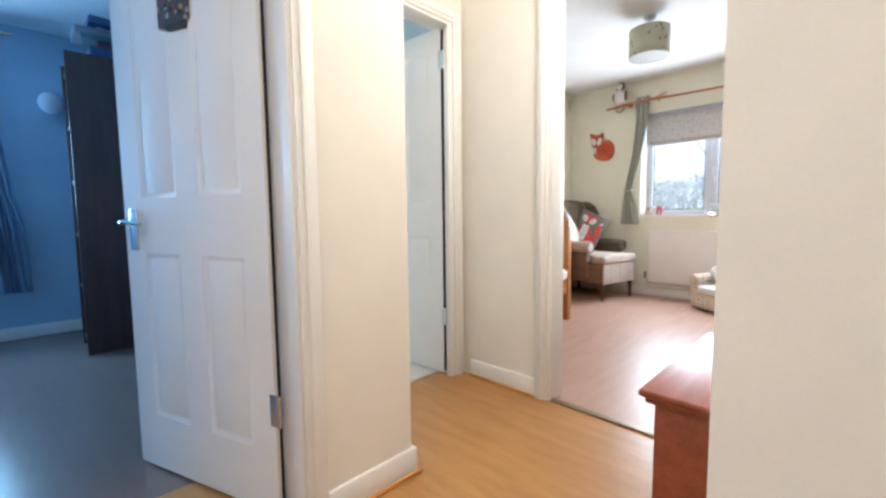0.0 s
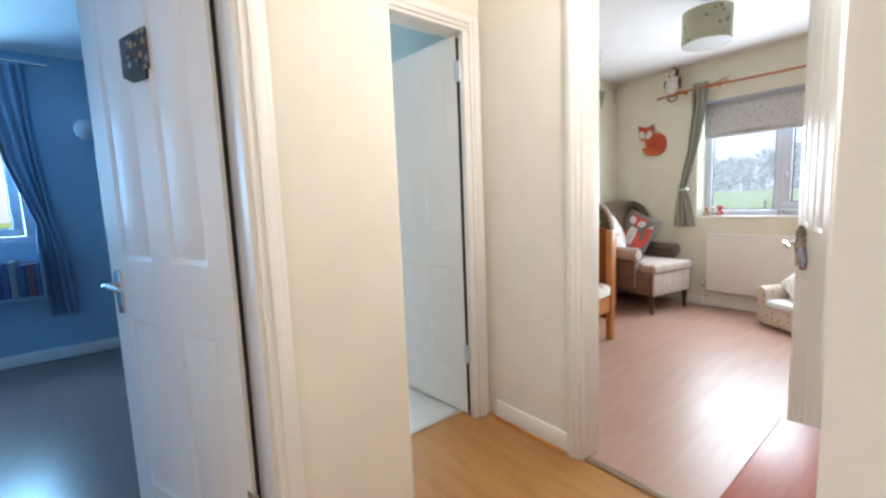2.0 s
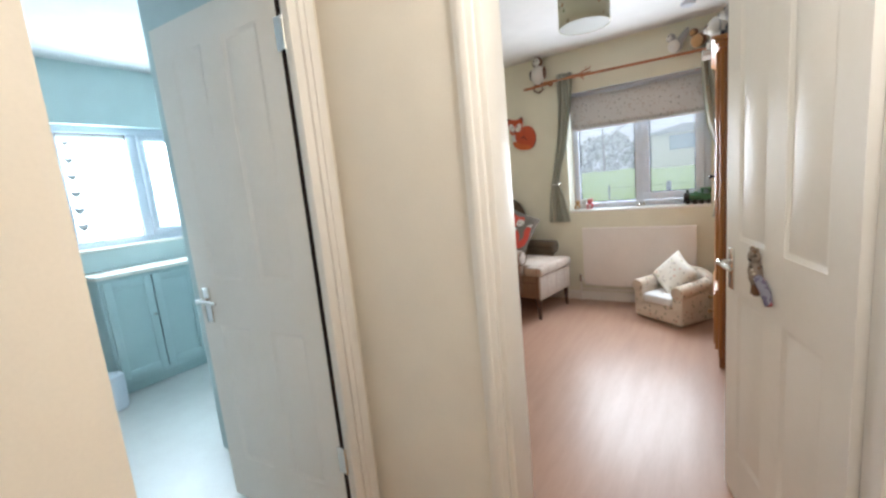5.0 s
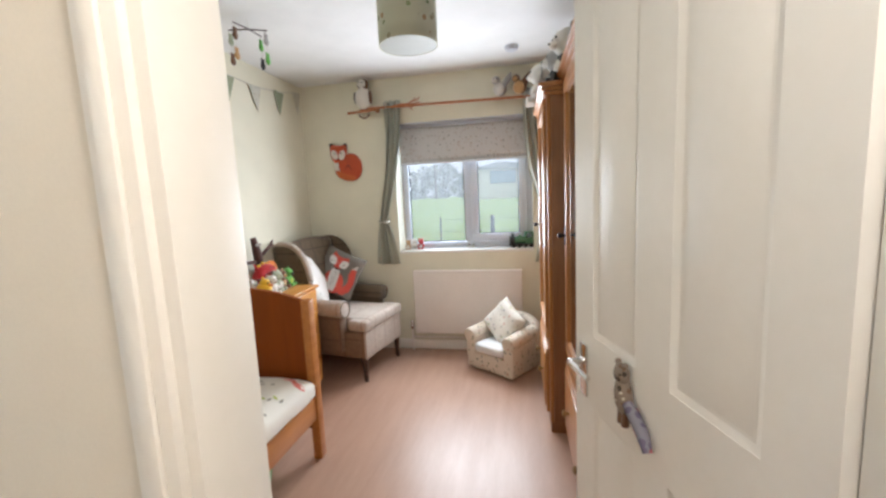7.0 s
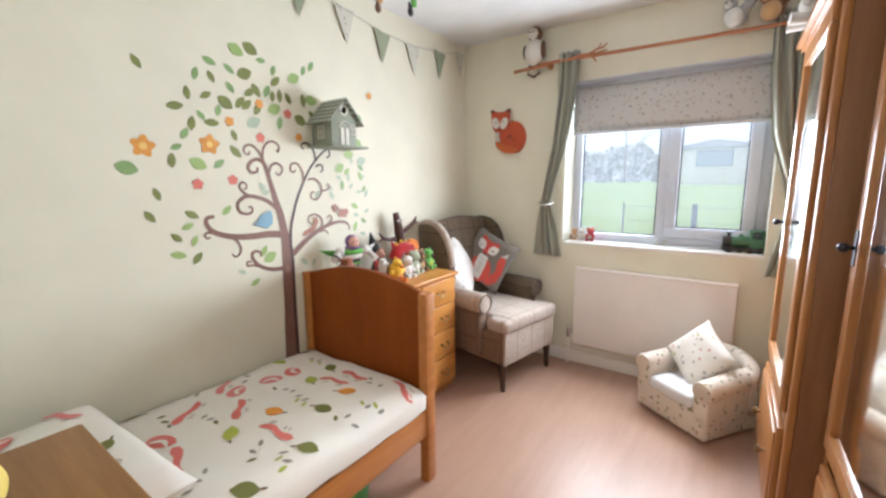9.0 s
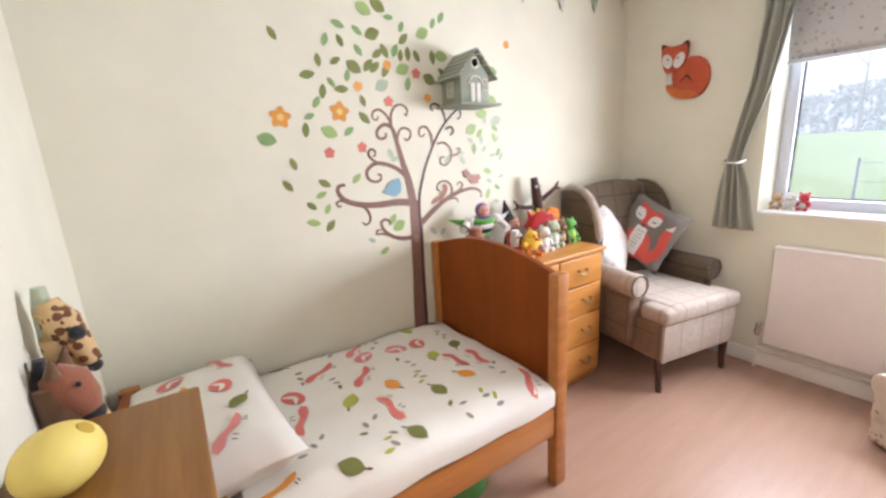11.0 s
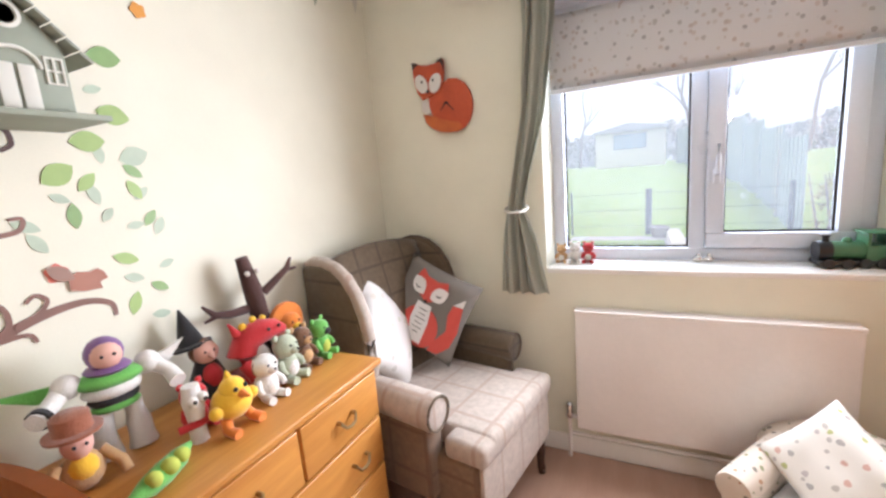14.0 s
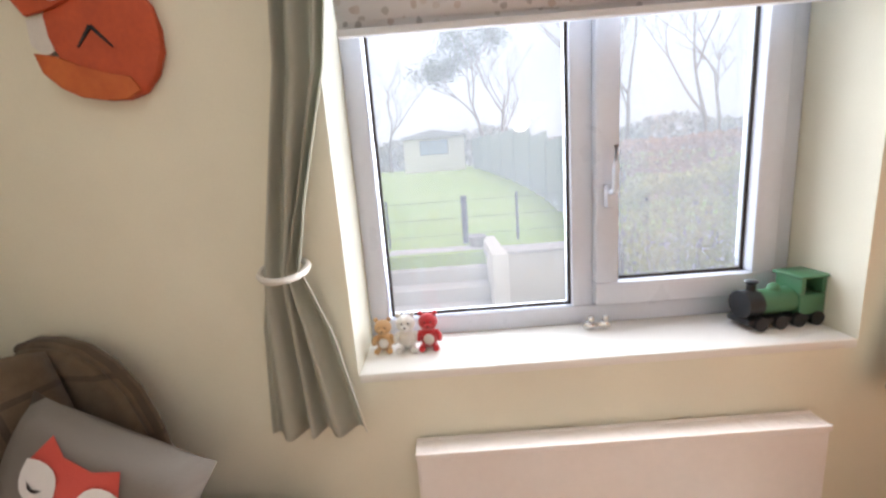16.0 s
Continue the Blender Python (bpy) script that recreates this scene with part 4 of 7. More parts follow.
kb = sheet(12, 6, lambda u, v: Vector((0.225 * math.cos(math.pi * (1 - u)), 0.30 + 0.12 * math.sin(math.pi * u), 0.12 + v * (0.20 + 0.09 * math.sin(math.pi * u)))))
solid(part("tub_back", kb, spot, kid), 0.06, 0)
kc = thing("leaf_cushion", pose(-0.86, 4.965, 0.375, 62, 0, -34.8) @ pose(0, 0, 0, 0, 0, 55), "cream leaf-print cushion on the child's armchair", "cushion")
part("cover", pad(0.30, 0.30, 0.10, seed=9), spotted("cushion_leaf_print", (0.78, 0.75, 0.68), [(0.45, 0.48, 0.20), (0.5, 0.46, 0.44), (0.42, 0.40, 0.37), (0.62, 0.40, 0.33), (0.5, 0.47, 0.42)], 28, size=0.26, seed=3.3), kc, "", 60)

# low mahogany chest in the hall
hc = thing("blanket_chest", pose(-0.372, 1.405, 0.012), "low red mahogany chest against the hall wall", "chest")
part("body", bevel(box(box(B(), 0.0, 0.0, 0.06, 0.335, 0.62, 0.455), -0.008, -0.008, -0.012, 0.335, 0.628, 0.065), 0.004), mahogany, hc)
part("lid", bevel(box(box(B(), -0.03, -0.028, 0.474, 0.345, 0.65, 0.492), -0.018, -0.016, 0.457, 0.345, 0.64, 0.474), 0.006, 3), mahogany, hc)


# ---- curtains, blind, wall decorations ----
def curtain_fn(rows, y, depth, folds, seed):
    """rows: (z, x0, x1) from the top down."""
    def fn(u, v):
        k = v * (len(rows) - 1)
        i = min(int(k), len(rows) - 2)
        s = k - i
        s = s * s * (3 - 2 * s)
        z, a, c = (rows[i][q] + (rows[i + 1][q] - rows[i][q]) * s for q in range(3))
        w = min(1.0, abs(c - a) / 0.16)
        x = a + (c - a) * u + 0.008 * math.sin(9 * u + 5 * v + seed)
        return Vector((x, y + depth * (0.5 + 0.5 * w) * math.sin(2 * math.pi * folds * u + 1.2 * math.sin(2.3 * v + seed)) + 0.006 * noise.noise(Vector((u * 5, v * 9, seed))), z))
    return fn


curtain_mat = material("sage_cotton_curtain", (0.50, 0.505, 0.425), 0.9, second=(0.44, 0.445, 0.37), scale=20, fine=260, bump=0.3)
let_through(curtain_mat, 0.3, (0.52, 0.53, 0.46))
tie_mat = material("pale_curtain_tie", (0.62, 0.60, 0.54), 0.9)
for name, rows, seed, tie in (("curtain", [(2.235, -1.86, -1.70), (1.95, -1.86, -1.715), (1.6, -1.885, -1.765), (1.32, -1.93, -1.845), (1.205, -1.95, -1.875), (1.08, -1.975, -1.835), (0.815, -1.995, -1.785)], 0.4, (-1.955, -1.87)),
                              ("curtain", [(2.235, -0.68, -0.52), (1.95, -0.67, -0.51), (1.6, -0.63, -0.49), (1.32, -0.55, -0.46), (1.205, -0.52, -0.45), (1.08, -0.55, -0.42), (0.815, -0.60, -0.40)], 2.1, (-0.525, -0.445))):
    c = thing(name, pose(0, 0, 0), "sage green cotton curtain tied back beside the window", "curtain", "window curtains")
    solid(part("cloth", sheet(60, 40, curtain_fn(rows, 5.245, 0.022, 3.5, seed)), curtain_mat, c, "", 80), 0.003)
    a = [(tie[0] + (tie[1] - tie[0]) * (0.5 + 0.58 * math.cos(t)), 5.245 + 0.05 * math.sin(t), 1.205 + 0.012 * math.sin(t)) for t in [2 * math.pi * k / 20 for k in range(21)]]
    part("tie_back", tube(B(), a, 0.007, 6), tie_mat, c, "pale cord tie-back")
    for k in range(5):
        x = rows[0][1] + 0.02 + 0.028 * k
        part("eyelet", lathe(B(), [(0.014, -0.004), (0.02, -0.002), (0.02, 0.002), (0.014, 0.004)], 14, pose(x, 5.245, 2.20, 0, 90, 12 * (-1) ** k)), chrome, c)

stick_wood = wood("coppery_pole_wood", (0.50, 0.20, 0.085), (0.36, 0.13, 0.05), "x", 0.35)
polet = thing("curtain_pole", pose(0, 0, 0), "coppery wooden curtain pole above the window", "curtain pole")
part("pole", rod(B(), (-2.02, 5.235, 2.185), (-0.46, 5.235, 2.165), 0.011, n=16), stick_wood, polet)
for x in (-1.93, -0.50):
    part("bracket", rod(rod(B(), (x, 5.31, 2.178), (x, 5.24, 2.178), 0.007), (x, 5.311, 2.178), (x, 5.304, 2.178), 0.022), stick_wood, polet)
    part("finial", ball(B(), (x - 0.10 if x < -1 else x + 0.06, 5.235, 2.183), 0.022), stick_wood, polet)
twig = thing("twig_decoration", pose(-1.62, 5.212, 2.182), "knotted forked twig fixed along the curtain pole", "twig")
for pts, radii in (([(-0.15, 0, -0.006), (-0.06, -0.004, 0.004), (0.03, 0, 0.0), (0.10, -0.003, 0.012)], [0.010, 0.011, 0.009, 0.005]), ([(-0.02, -0.004, 0.0), (0.04, -0.008, 0.026), (0.075, -0.006, 0.03), (0.10, -0.004, 0.052)], [0.008, 0.007, 0.006, 0.004]), ([(0.05, -0.006, 0.028), (0.062, -0.008, 0.055)], [0.006, 0.004]), ([(-0.01, -0.004, 0.0), (0.02, -0.01, -0.028), (0.035, -0.008, -0.05)], [0.008, 0.006, 0.004]), ([(0.0, -0.006, -0.016), (0.045, -0.008, -0.022)], [0.006, 0.004])):
    part("twig", tube(B(), pts, radii, 7), stick_wood, twig)

m_white = material("plush_white", (0.72, 0.69, 0.64), 0.95, fine=180, bump=0.6, depth=0.004, sheen=0.3)
m_brown = material("plush_brown", (0.16, 0.075, 0.035), 0.95, fine=180, bump=0.6, depth=0.004, sheen=0.3)
m_bark = material("plush_dark_bark", (0.075, 0.032, 0.026), 0.95, fine=180, bump=0.6, depth=0.004, sheen=0.2)
m_chestnut = material("plush_chestnut", (0.30, 0.10, 0.05), 0.95, fine=180, bump=0.6, depth=0.004, sheen=0.3)
m_black = material("plush_black", (0.02, 0.02, 0.022), 0.95, fine=180, bump=0.6, depth=0.004, sheen=0.2)
m_red = material("plush_red", (0.50, 0.022, 0.025), 0.9, fine=180, bump=0.6, depth=0.004, sheen=0.3)
m_yellow = material("plush_yellow", (0.85, 0.50, 0.03), 0.9, fine=180, bump=0.5, depth=0.004, sheen=0.3)
m_green = material("plush_green", (0.13, 0.42, 0.08), 0.9, fine=180, bump=0.5, depth=0.004, sheen=0.3)
m_sage = material("plush_sage", (0.42, 0.46, 0.33), 0.95, fine=180, bump=0.6, depth=0.004, sheen=0.3)
m_skin = material("doll_pink_cloth", (0.70, 0.40, 0.32), 0.8, bump=0.2)
m_orange = material("plush_orange", (0.70, 0.20, 0.025), 0.9, fine=180, bump=0.5, depth=0.004, sheen=0.3)
m_tan = material("plush_tan", (0.55, 0.33, 0.15), 0.95, fine=180, bump=0.6, depth=0.004, sheen=0.3)
m_grey = material("plush_grey", (0.36, 0.35, 0.34), 0.95, fine=180, bump=0.6, depth=0.004, sheen=0.3)
m_purple = material("plastic_violet", (0.20, 0.10, 0.26), 0.4)


def toy(name, m, label, pieces, category="soft toy", group="", fur=0.0, size=1.0):
    """One mesh out of several stuffed shapes: pieces are (material, bmesh)."""
    mesh, mats, whole = bpy.data.meshes.new(name), [], B()
    for mm, b in pieces:
        if mm not in mats:
            mats.append(mm)
        bmesh.ops.recalc_face_normals(b, faces=b.faces[:])
        for fc in b.faces:
            fc.material_index = mats.index(mm)
        tmp = bpy.data.meshes.new("tmp")
        b.to_mesh(tmp)
        b.free()
        whole.from_mesh(tmp)
        bpy.data.meshes.remove(tmp)
    if fur:
        whole.normal_update()
        bumpy(whole, fur, 60.0)
    whole.to_mesh(mesh)
    whole.free()
    smooth(mesh, 50)
    for mm in mats:
        mesh.materials.append(mm)
    ob = new(name, mesh)
    ob.matrix_world = m @ Matrix.Scale(size, 4)
    return tagged(ob, label, category, group)


def eyes(x, y, z, gap, r=0.006):
    return [(m_black, ball(ball(B(), (x, y - gap, z), r, n=8), (x, y + gap, z), r, n=8))]


def sitter(h, body, head, belly=None, snout=None, ears=None, arms=None, feet=None, ear_up=True):
    """A seated stuffed animal that faces +x, h metres high."""
    belly, snout, ears, arms, feet = belly or body, snout or head, ears or head, arms or body, feet or body
    p = [(body, ball(B(), (0, 0, 0.30 * h), 0.26 * h, (0.9, 0.95, 1.15))), (belly, ball(B(), (0.09 * h, 0, 0.29 * h), 0.18 * h, (0.95, 1, 1.15))), (head, ball(B(), (0.03 * h, 0, 0.73 * h), 0.25 * h, (0.95, 1.05, 0.95))), (snout, ball(B(), (0.23 * h, 0, 0.68 * h), 0.10 * h, (1.1, 1.1, 0.85)))]
    for s in (-1, 1):
        p.append((ears, ball(B(), (-0.02 * h, s * 0.19 * h, (0.95 if ear_up else 0.72) * h), 0.075 * h, (0.6, 1, 1 if ear_up else 2.0), n=10)))
        p.append((arms, tube(B(), [(0.02 * h, s * 0.2 * h, 0.46 * h), (0.12 * h, s * 0.29 * h, 0.34 * h), (0.2 * h, s * 0.28 * h, 0.24 * h)], [0.075 * h, 0.075 * h, 0.06 * h], 10)))
        p.append((feet, tube(B(), [(0.05 * h, s * 0.13 * h, 0.10 * h), (0.22 * h, s * 0.17 * h, 0.09 * h), (0.36 * h, s * 0.19 * h, 0.10 * h)], [0.09 * h, 0.085 * h, 0.09 * h], 10)))
    p += eyes(0.24 * h, 0, 0.79 * h, 0.085 * h, 0.026 * h)
    p.append((m_black, ball(B(), (0.33 * h, 0, 0.70 * h), 0.03 * h, n=8)))
    return p


# birds on the pole
owl = [(m_white, ball(B(), (0, 0, 0.11), 0.072, (1, 0.8, 1.25))), (m_brown, ball(B(), (0, 0.01, 0.23), 0.052, (1, 0.85, 1))), (m_white, ball(B(), (0, -0.028, 0.228), 0.037, (1, 0.6, 1))), (m_brown, ball(B(), (0.066, 0.0, 0.12), 0.03, (0.5, 1.1, 2.0))), (m_black, ball(B(), (-0.066, 0, 0.12), 0.03, (0.5, 1.1, 1.6))), (m_brown, tube(B(), [(-0.03, 0, 0.03), (-0.045, 0, -0.03), (0, 0, -0.055), (0.045, 0, -0.03), (0.03, 0, 0.03)], 0.008))]
owl += [(m_black, ball(ball(B(), (-0.014, -0.05, 0.235), 0.006, n=8), (0.014, -0.05, 0.235), 0.006, n=8)), (stick_wood, rod(B(), (-0.15, 0, 0.0), (0.12, 0.0, 0.012), 0.012, 0.010))]
toy("toy_owl", pose(-2.02, 5.215, 2.155), "white and brown toy owl on a wooden perch", owl, "toy bird", "birds on the curtain pole")
for nm, x, z, mm, bb, lab in (("toy_owl", -0.86, 2.19, m_grey, m_white, "small grey and white toy owl on the curtain pole"), ("toy_bird", -0.70, 2.19, m_brown, m_tan, "small dark brown toy bird on the curtain pole")):
    toy(nm, pose(x, 5.225, z, 0, 0, 0), lab, [(bb, ball(B(), (0, -0.01, 0.05), 0.045, (1, 0.9, 1.15))), (mm, ball(B(), (0.012, 0.01, 0.055), 0.046, (1.15, 0.8, 1.2))), (mm, ball(B(), (-0.02, -0.012, 0.115), 0.034)), (bb, ball(B(), (-0.028, -0.036, 0.112), 0.02)), (mm, tube(B(), [(0.03, 0, 0.07), (0.08, 0, 0.13), (0.10, 0, 0.17)], [0.03, 0.026, 0.008])), (m_black, ball(ball(B(), (-0.038, -0.052, 0.12), 0.005, n=6), (-0.014, -0.054, 0.12), 0.005, n=6))], "toy bird", "birds on the curtain pole")

# roman blind
blind_mat = spotted("blind_woodland_print", (0.76, 0.75, 0.74), [(0.38, 0.37, 0.36), (0.60, 0.52, 0.47), (0.48, 0.46, 0.43), (0.64, 0.60, 0.56), (0.54, 0.46, 0.41)], 36, size=0.30, seed=1.7)
let_through(blind_mat, 0.25, (0.74, 0.74, 0.76))
blind = thing("roman_blind", pose(0, 0, 0), "grey woodland-print roman blind half raised in the window", "blind")
part("head_rail", rbox(-1.785, 5.405, 2.02, -0.615, 5.445, 2.043, 0.003), upvc, blind)
for k in range(3):
    z0, z1 = 1.705 + 0.012 * k, 2.02
    fold = sheet(30, 10, lambda u, v, k=k, z0=z0, z1=z1: Vector((-1.775 + 1.15 * u, 5.425 - 0.011 * k - 0.022 * math.sin(math.pi * v) * (1 - 0.3 * k) + 0.003 * noise.noise(Vector((u * 6, v * 2, k))), z0 + (z1 - z0) * v - 0.004 * math.sin(math.pi * u))))
    solid(part("fabric_fold", fold, blind_mat, blind, "", 70), 0.002)
part("hem_bar", rbox(-1.775, 5.395, 1.695, -0.625, 5.412, 1.712, 0.004), material("blind_hem", (0.7, 0.7, 0.7), 0.9), blind)

# fox clock
fox_red = material("painted_fox_wood", (0.56, 0.085, 0.022), 0.55, second=(0.42, 0.06, 0.018), scale=14, fine=90, amount=0.6, bump=0.1)
fox = thing("fox_clock", pose(-2.25, 5.308, 1.735), "painted orange wooden fox-shaped wall clock", "clock")
WALLM = pose(0, 0, 0, 90)


def fox_shape(*pts):
    return [(0.000622 * (x - 432) - 0.15, 0.185 - 0.000622 * (y - 60)) for x, y in pts]


fox_dark = material("dark_brown_paint", (0.045, 0.025, 0.018), 0.6)
fox_tail = material("pale_orange_paint", (0.60, 0.15, 0.03), 0.55, second=(0.50, 0.10, 0.025), scale=14, fine=90, amount=0.6)
part("body", bevel(prism(B(), fox_shape((545, 335), (600, 290), (660, 250), (720, 215), (790, 225), (850, 265), (890, 330), (905, 400), (900, 470), (870, 540), (820, 590), (760, 608), (690, 605), (620, 592), (600, 520), (560, 450), (550, 400)), WALLM, 0.018), 0.003), fox_red, fox)
part("tail", bevel(prism(B(), fox_shape((497, 450), (560, 462), (640, 500), (720, 530), (790, 540), (815, 585), (760, 610), (690, 607), (620, 594), (560, 562), (512, 512)), WALLM @ pose(0, 0, 0.0182), 0.006), 0.002), fox_tail, fox, "paler orange curled tail")
part("chest", bevel(prism(B(), fox_shape((485, 345), (548, 332), (551, 400), (572, 440), (540, 448), (518, 458), (482, 420)), WALLM, 0.015), 0.002), m_white, fox, "cream painted chest")
part("head", bevel(prism(B(), fox_shape((432, 60), (465, 62), (500, 90), (560, 98), (630, 100), (660, 72), (690, 65), (706, 95), (700, 170), (690, 230), (650, 300), (580, 325), (500, 342), (465, 290), (442, 220), (437, 130)), WALLM @ pose(0, 0, 0.0185), 0.008), 0.002), fox_red, fox)
for ear in (((434, 62), (463, 64), (490, 86), (460, 92), (440, 118)), ((634, 98), (662, 74), (689, 67), (704, 97), (700, 165), (688, 120), (670, 92))):
    part("ear_tip", prism(B(), fox_shape(*ear), WALLM @ pose(0, 0, 0.0275), 0.002), fox_dark, fox, "dark painted ear tip")
for x, y, tilt, ex in ((503, 226, 24, 511), (620, 236, -24, 606)):
    (cx, cy), (px, py) = fox_shape((x, y), (ex, 212))
    part("eye_patch", prism(B(), disc_outline(0.030, 20, 1.5), WALLM @ pose(cx, cy, 0.027, 0, 0, tilt), 0.003), m_white, fox, "white painted eye patch")
    part("pupil", prism(B(), disc_outline(0.006, 10), WALLM @ pose(px, py, 0.0305), 0.002), m_black, fox)
((nx, ny),) = fox_shape((557, 290))
part("nose", prism(B(), disc_outline(0.008, 10), WALLM @ pose(nx, ny, 0.0305), 0.003), m_black, fox)
for a, l in ((-48, 0.055), (228, 0.05)):
    part("clock_pointer", prism(B(), [(0, -0.004), (l, -0.0015), (l, 0.0015), (0, 0.004)], WALLM @ pose(0.012, -0.015, 0.019, 0, 0, a), 0.002), m_black, fox, "black clock pointer")

# bird house on the wall
house_mat = material("sage_painted_wood", (0.30, 0.325, 0.255), 0.7, second=(0.25, 0.275, 0.21), scale=10, fine=70, bump=0.15)
roof_mat = material("sage_shingle_paint", (0.33, 0.345, 0.285), 0.75, second=(0.26, 0.28, 0.225), bump=0.2)
cream_trim = material("cream_trim", (0.68, 0.66, 0.58), 0.7)
bh = thing("bird_house", pose(-2.662, 3.855, 1.548), "sage green wooden bird house hung on the tree wall", "bird house")
D = 0.155
front = [(-0.085, 0.012), (0.085, 0.012), (0.085, 0.15), (0.0, 0.245), (-0.085, 0.15)]
part("walls", bevel(prism(B(), front, Matrix.Translation((0.004, 0, 0)) @ pose(0, 0, 0, 90, 0, 90), D), 0.002), house_mat, bh)
part("base_board", rbox(0.001, -0.125, 0.0, D + 0.055, 0.125, 0.012, 0.002), house_mat, bh)
for s in (-1, 1):
    for k in range(6):
        u = k / 5.0
        y, z = s * (0.112 - 0.102 * u), 0.132 + 0.113 * u
        b = bevel(box(B(), 0.0, -0.014, -0.002, D + 0.03, 0.014, 0.004), 0.001)
        bmesh.ops.transform(b, matrix=pose(0, y, z, s * -46 + 4 * s, 0, 0), verts=b.verts[:])
        part("roof_board", b, roof_mat, bh)
part("entrance_ring", lathe(B(), [(0.024, 0), (0.027, 0.004), (0.02, 0.006), (0.018, 0.002)], 20, pose(D + 0.004, 0.0, 0.195, 0, 90, 0)), cream_trim, bh, "cream ring round the entrance")
part("entrance_hole", prism(B(), disc_outline(0.018, 16), Matrix.Translation((D + 0.004, 0.0, 0.195)) @ pose(0, 0, 0, 90, 0, 90), 0.002), m_black, bh, "dark entrance hole")
part("small_door", bevel(box(box(B(), D + 0.004, -0.03, 0.012, D + 0.009, -0.003, 0.105), D + 0.004, 0.003, 0.012, D + 0.009, 0.03, 0.105), 0.003), cream_trim, bh, "cream double door")
part("door_arch", tube(B(), [(D + 0.007, 0.04 * math.cos(a), 0.10 + 0.036 * math.sin(a)) for a in [math.pi * k / 10 for k in range(11)]], 0.004, 6), cream_trim, bh)
for y in (0.062,):
    fb = B()
    for a in (-0.014, 0, 0.014):
        box(fb, D + 0.004, y + a - 0.0018, 0.075, D + 0.008, y + a + 0.0018, 0.125)
    for z in (0.075, 0.1, 0.125):
        box(fb, D + 0.004, y - 0.016, z - 0.0018, D + 0.0082, y + 0.016, z + 0.0018)
    part("small_window", fb, cream_trim, bh, "cream window bars")
fb = B()
for a in (-0.022, 0, 0.022):
    box(fb, 0.075 + a - 0.002, -0.089, 0.05, 0.075 + a + 0.002, -0.0848, 0.115)
for z in (0.05, 0.082, 0.115):
    box(fb, 0.05, -0.0895, z - 0.002, 0.10, -0.0848, z + 0.002)
part("side_window", fb, cream_trim, bh, "cream window bars")

# bunting
bunt_green = material("sage_bunting_cotton", (0.32, 0.36, 0.25), 0.9, fine=250, bump=0.3)
bunt_print = spotted("printed_bunting_cotton", (0.62, 0.60, 0.52), [(0.36, 0.36, 0.3), (0.45, 0.38, 0.3), (0.3, 0.34, 0.28)], 30, size=0.25)
bunting = thing("bunting", pose(-2.655, 0, 0), "green and printed fabric bunting strung along the tree wall", "bunting")
flags = [(3.40, 2.40), (3.735, 2.385), (4.03, 2.33), (4.335, 2.29), (4.635, 2.285), (4.95, 2.315), (5.22, 2.37)]
part("cord", tube(B(), [(0.004, y, z) for y, z in flags], 0.003, 6), tie_mat, bunting, "thin pale cord")
for i, (y, z) in enumerate(flags):
    outline = [(-0.078, 0.0), (0.078, 0.006), (0.0, -0.185)]
    part("pennant", prism(B(), outline, Matrix.Translation((0.003, y, z)) @ pose(0, 0, 0, 90, 0, 90) @ pose(0, 0, 0, 0, 4, 3 * (-1) ** i), 0.002), bunt_print if i % 2 == 0 else bunt_green, bunting, "printed pennant" if i % 2 == 0 else "sage green pennant")

# hanging mobile
mob = thing("hanging_mobile", pose(-2.2, 3.95, 0), "hanging mobile with small felt forest animals", "mobile")
part("cross_bar", tube(B(), [(-0.01, -0.11, 2.385), (0.0, 0, 2.39), (0.01, 0.11, 2.385)], 0.004, 6), dark_wood, mob)
part("cross_bar", tube(B(), [(-0.1, -0.03, 2.382), (0, 0, 2.386), (0.1, 0.03, 2.378)], 0.004, 6), dark_wood, mob)
part("cord", rod(B(), (0, 0, 2.39), (0, 0, 2.44), 0.0015, n=6), tie_mat, mob)
for k, (x, y) in enumerate(((-0.01, -0.1), (0.01, 0.1), (-0.09, -0.03), (0.09, 0.03))):
    part("string", rod(B(), (x, y, 2.20), (x, y, 2.384), 0.001, n=5), tie_mat, mob)
    for z, mm in ((2.32, (m_brown, m_green, m_sage, m_grey)[k]), (2.215, (m_tan, m_black, m_brown, m_green)[k])):
        part("felt_animal", ball(ball(ball(ball(B(), (x, y, z), 0.02, (0.5, 1, 1.15)), (x, y, z + 0.024), 0.014, (0.6, 1, 0.9)), (x, y - 0.010, z + 0.038), 0.006, n=8), (x, y + 0.010, z + 0.038), 0.006, n=8), mm, mob)

# ceiling lamp shade, smoke alarm
lampm = spotted("shade_woodland_print", (0.52, 0.52, 0.40), [(0.16, 0.2, 0.1), (0.3, 0.27, 0.18), (0.25, 0.3, 0.16), (0.35, 0.22, 0.12)], 20, size=0.24, seed=5.1)
shade = thing("pendant_lamp", pose(-1.227, 3.79, 0), "green woodland-print drum pendant lamp shade", "ceiling lamp")
solid(part("shade", sheet(40, 3, lambda u, v: Vector((0.142 * math.cos(2 * math.pi * u), 0.142 * math.sin(2 * math.pi * u), 2.135 + 0.205 * v))), lampm, shade, "", 60), 0.003)
part("diffuser", lathe(B(), [(0.139, 2.137), (0.139, 2.141)], 40), material("white_diffuser", (0.33, 0.33, 0.28), 0.6), shade, "white lower diffuser")
part("cable", rod(B(), (0, 0, 2.30), (0, 0, 2.43), 0.004, n=8), upvc, shade)
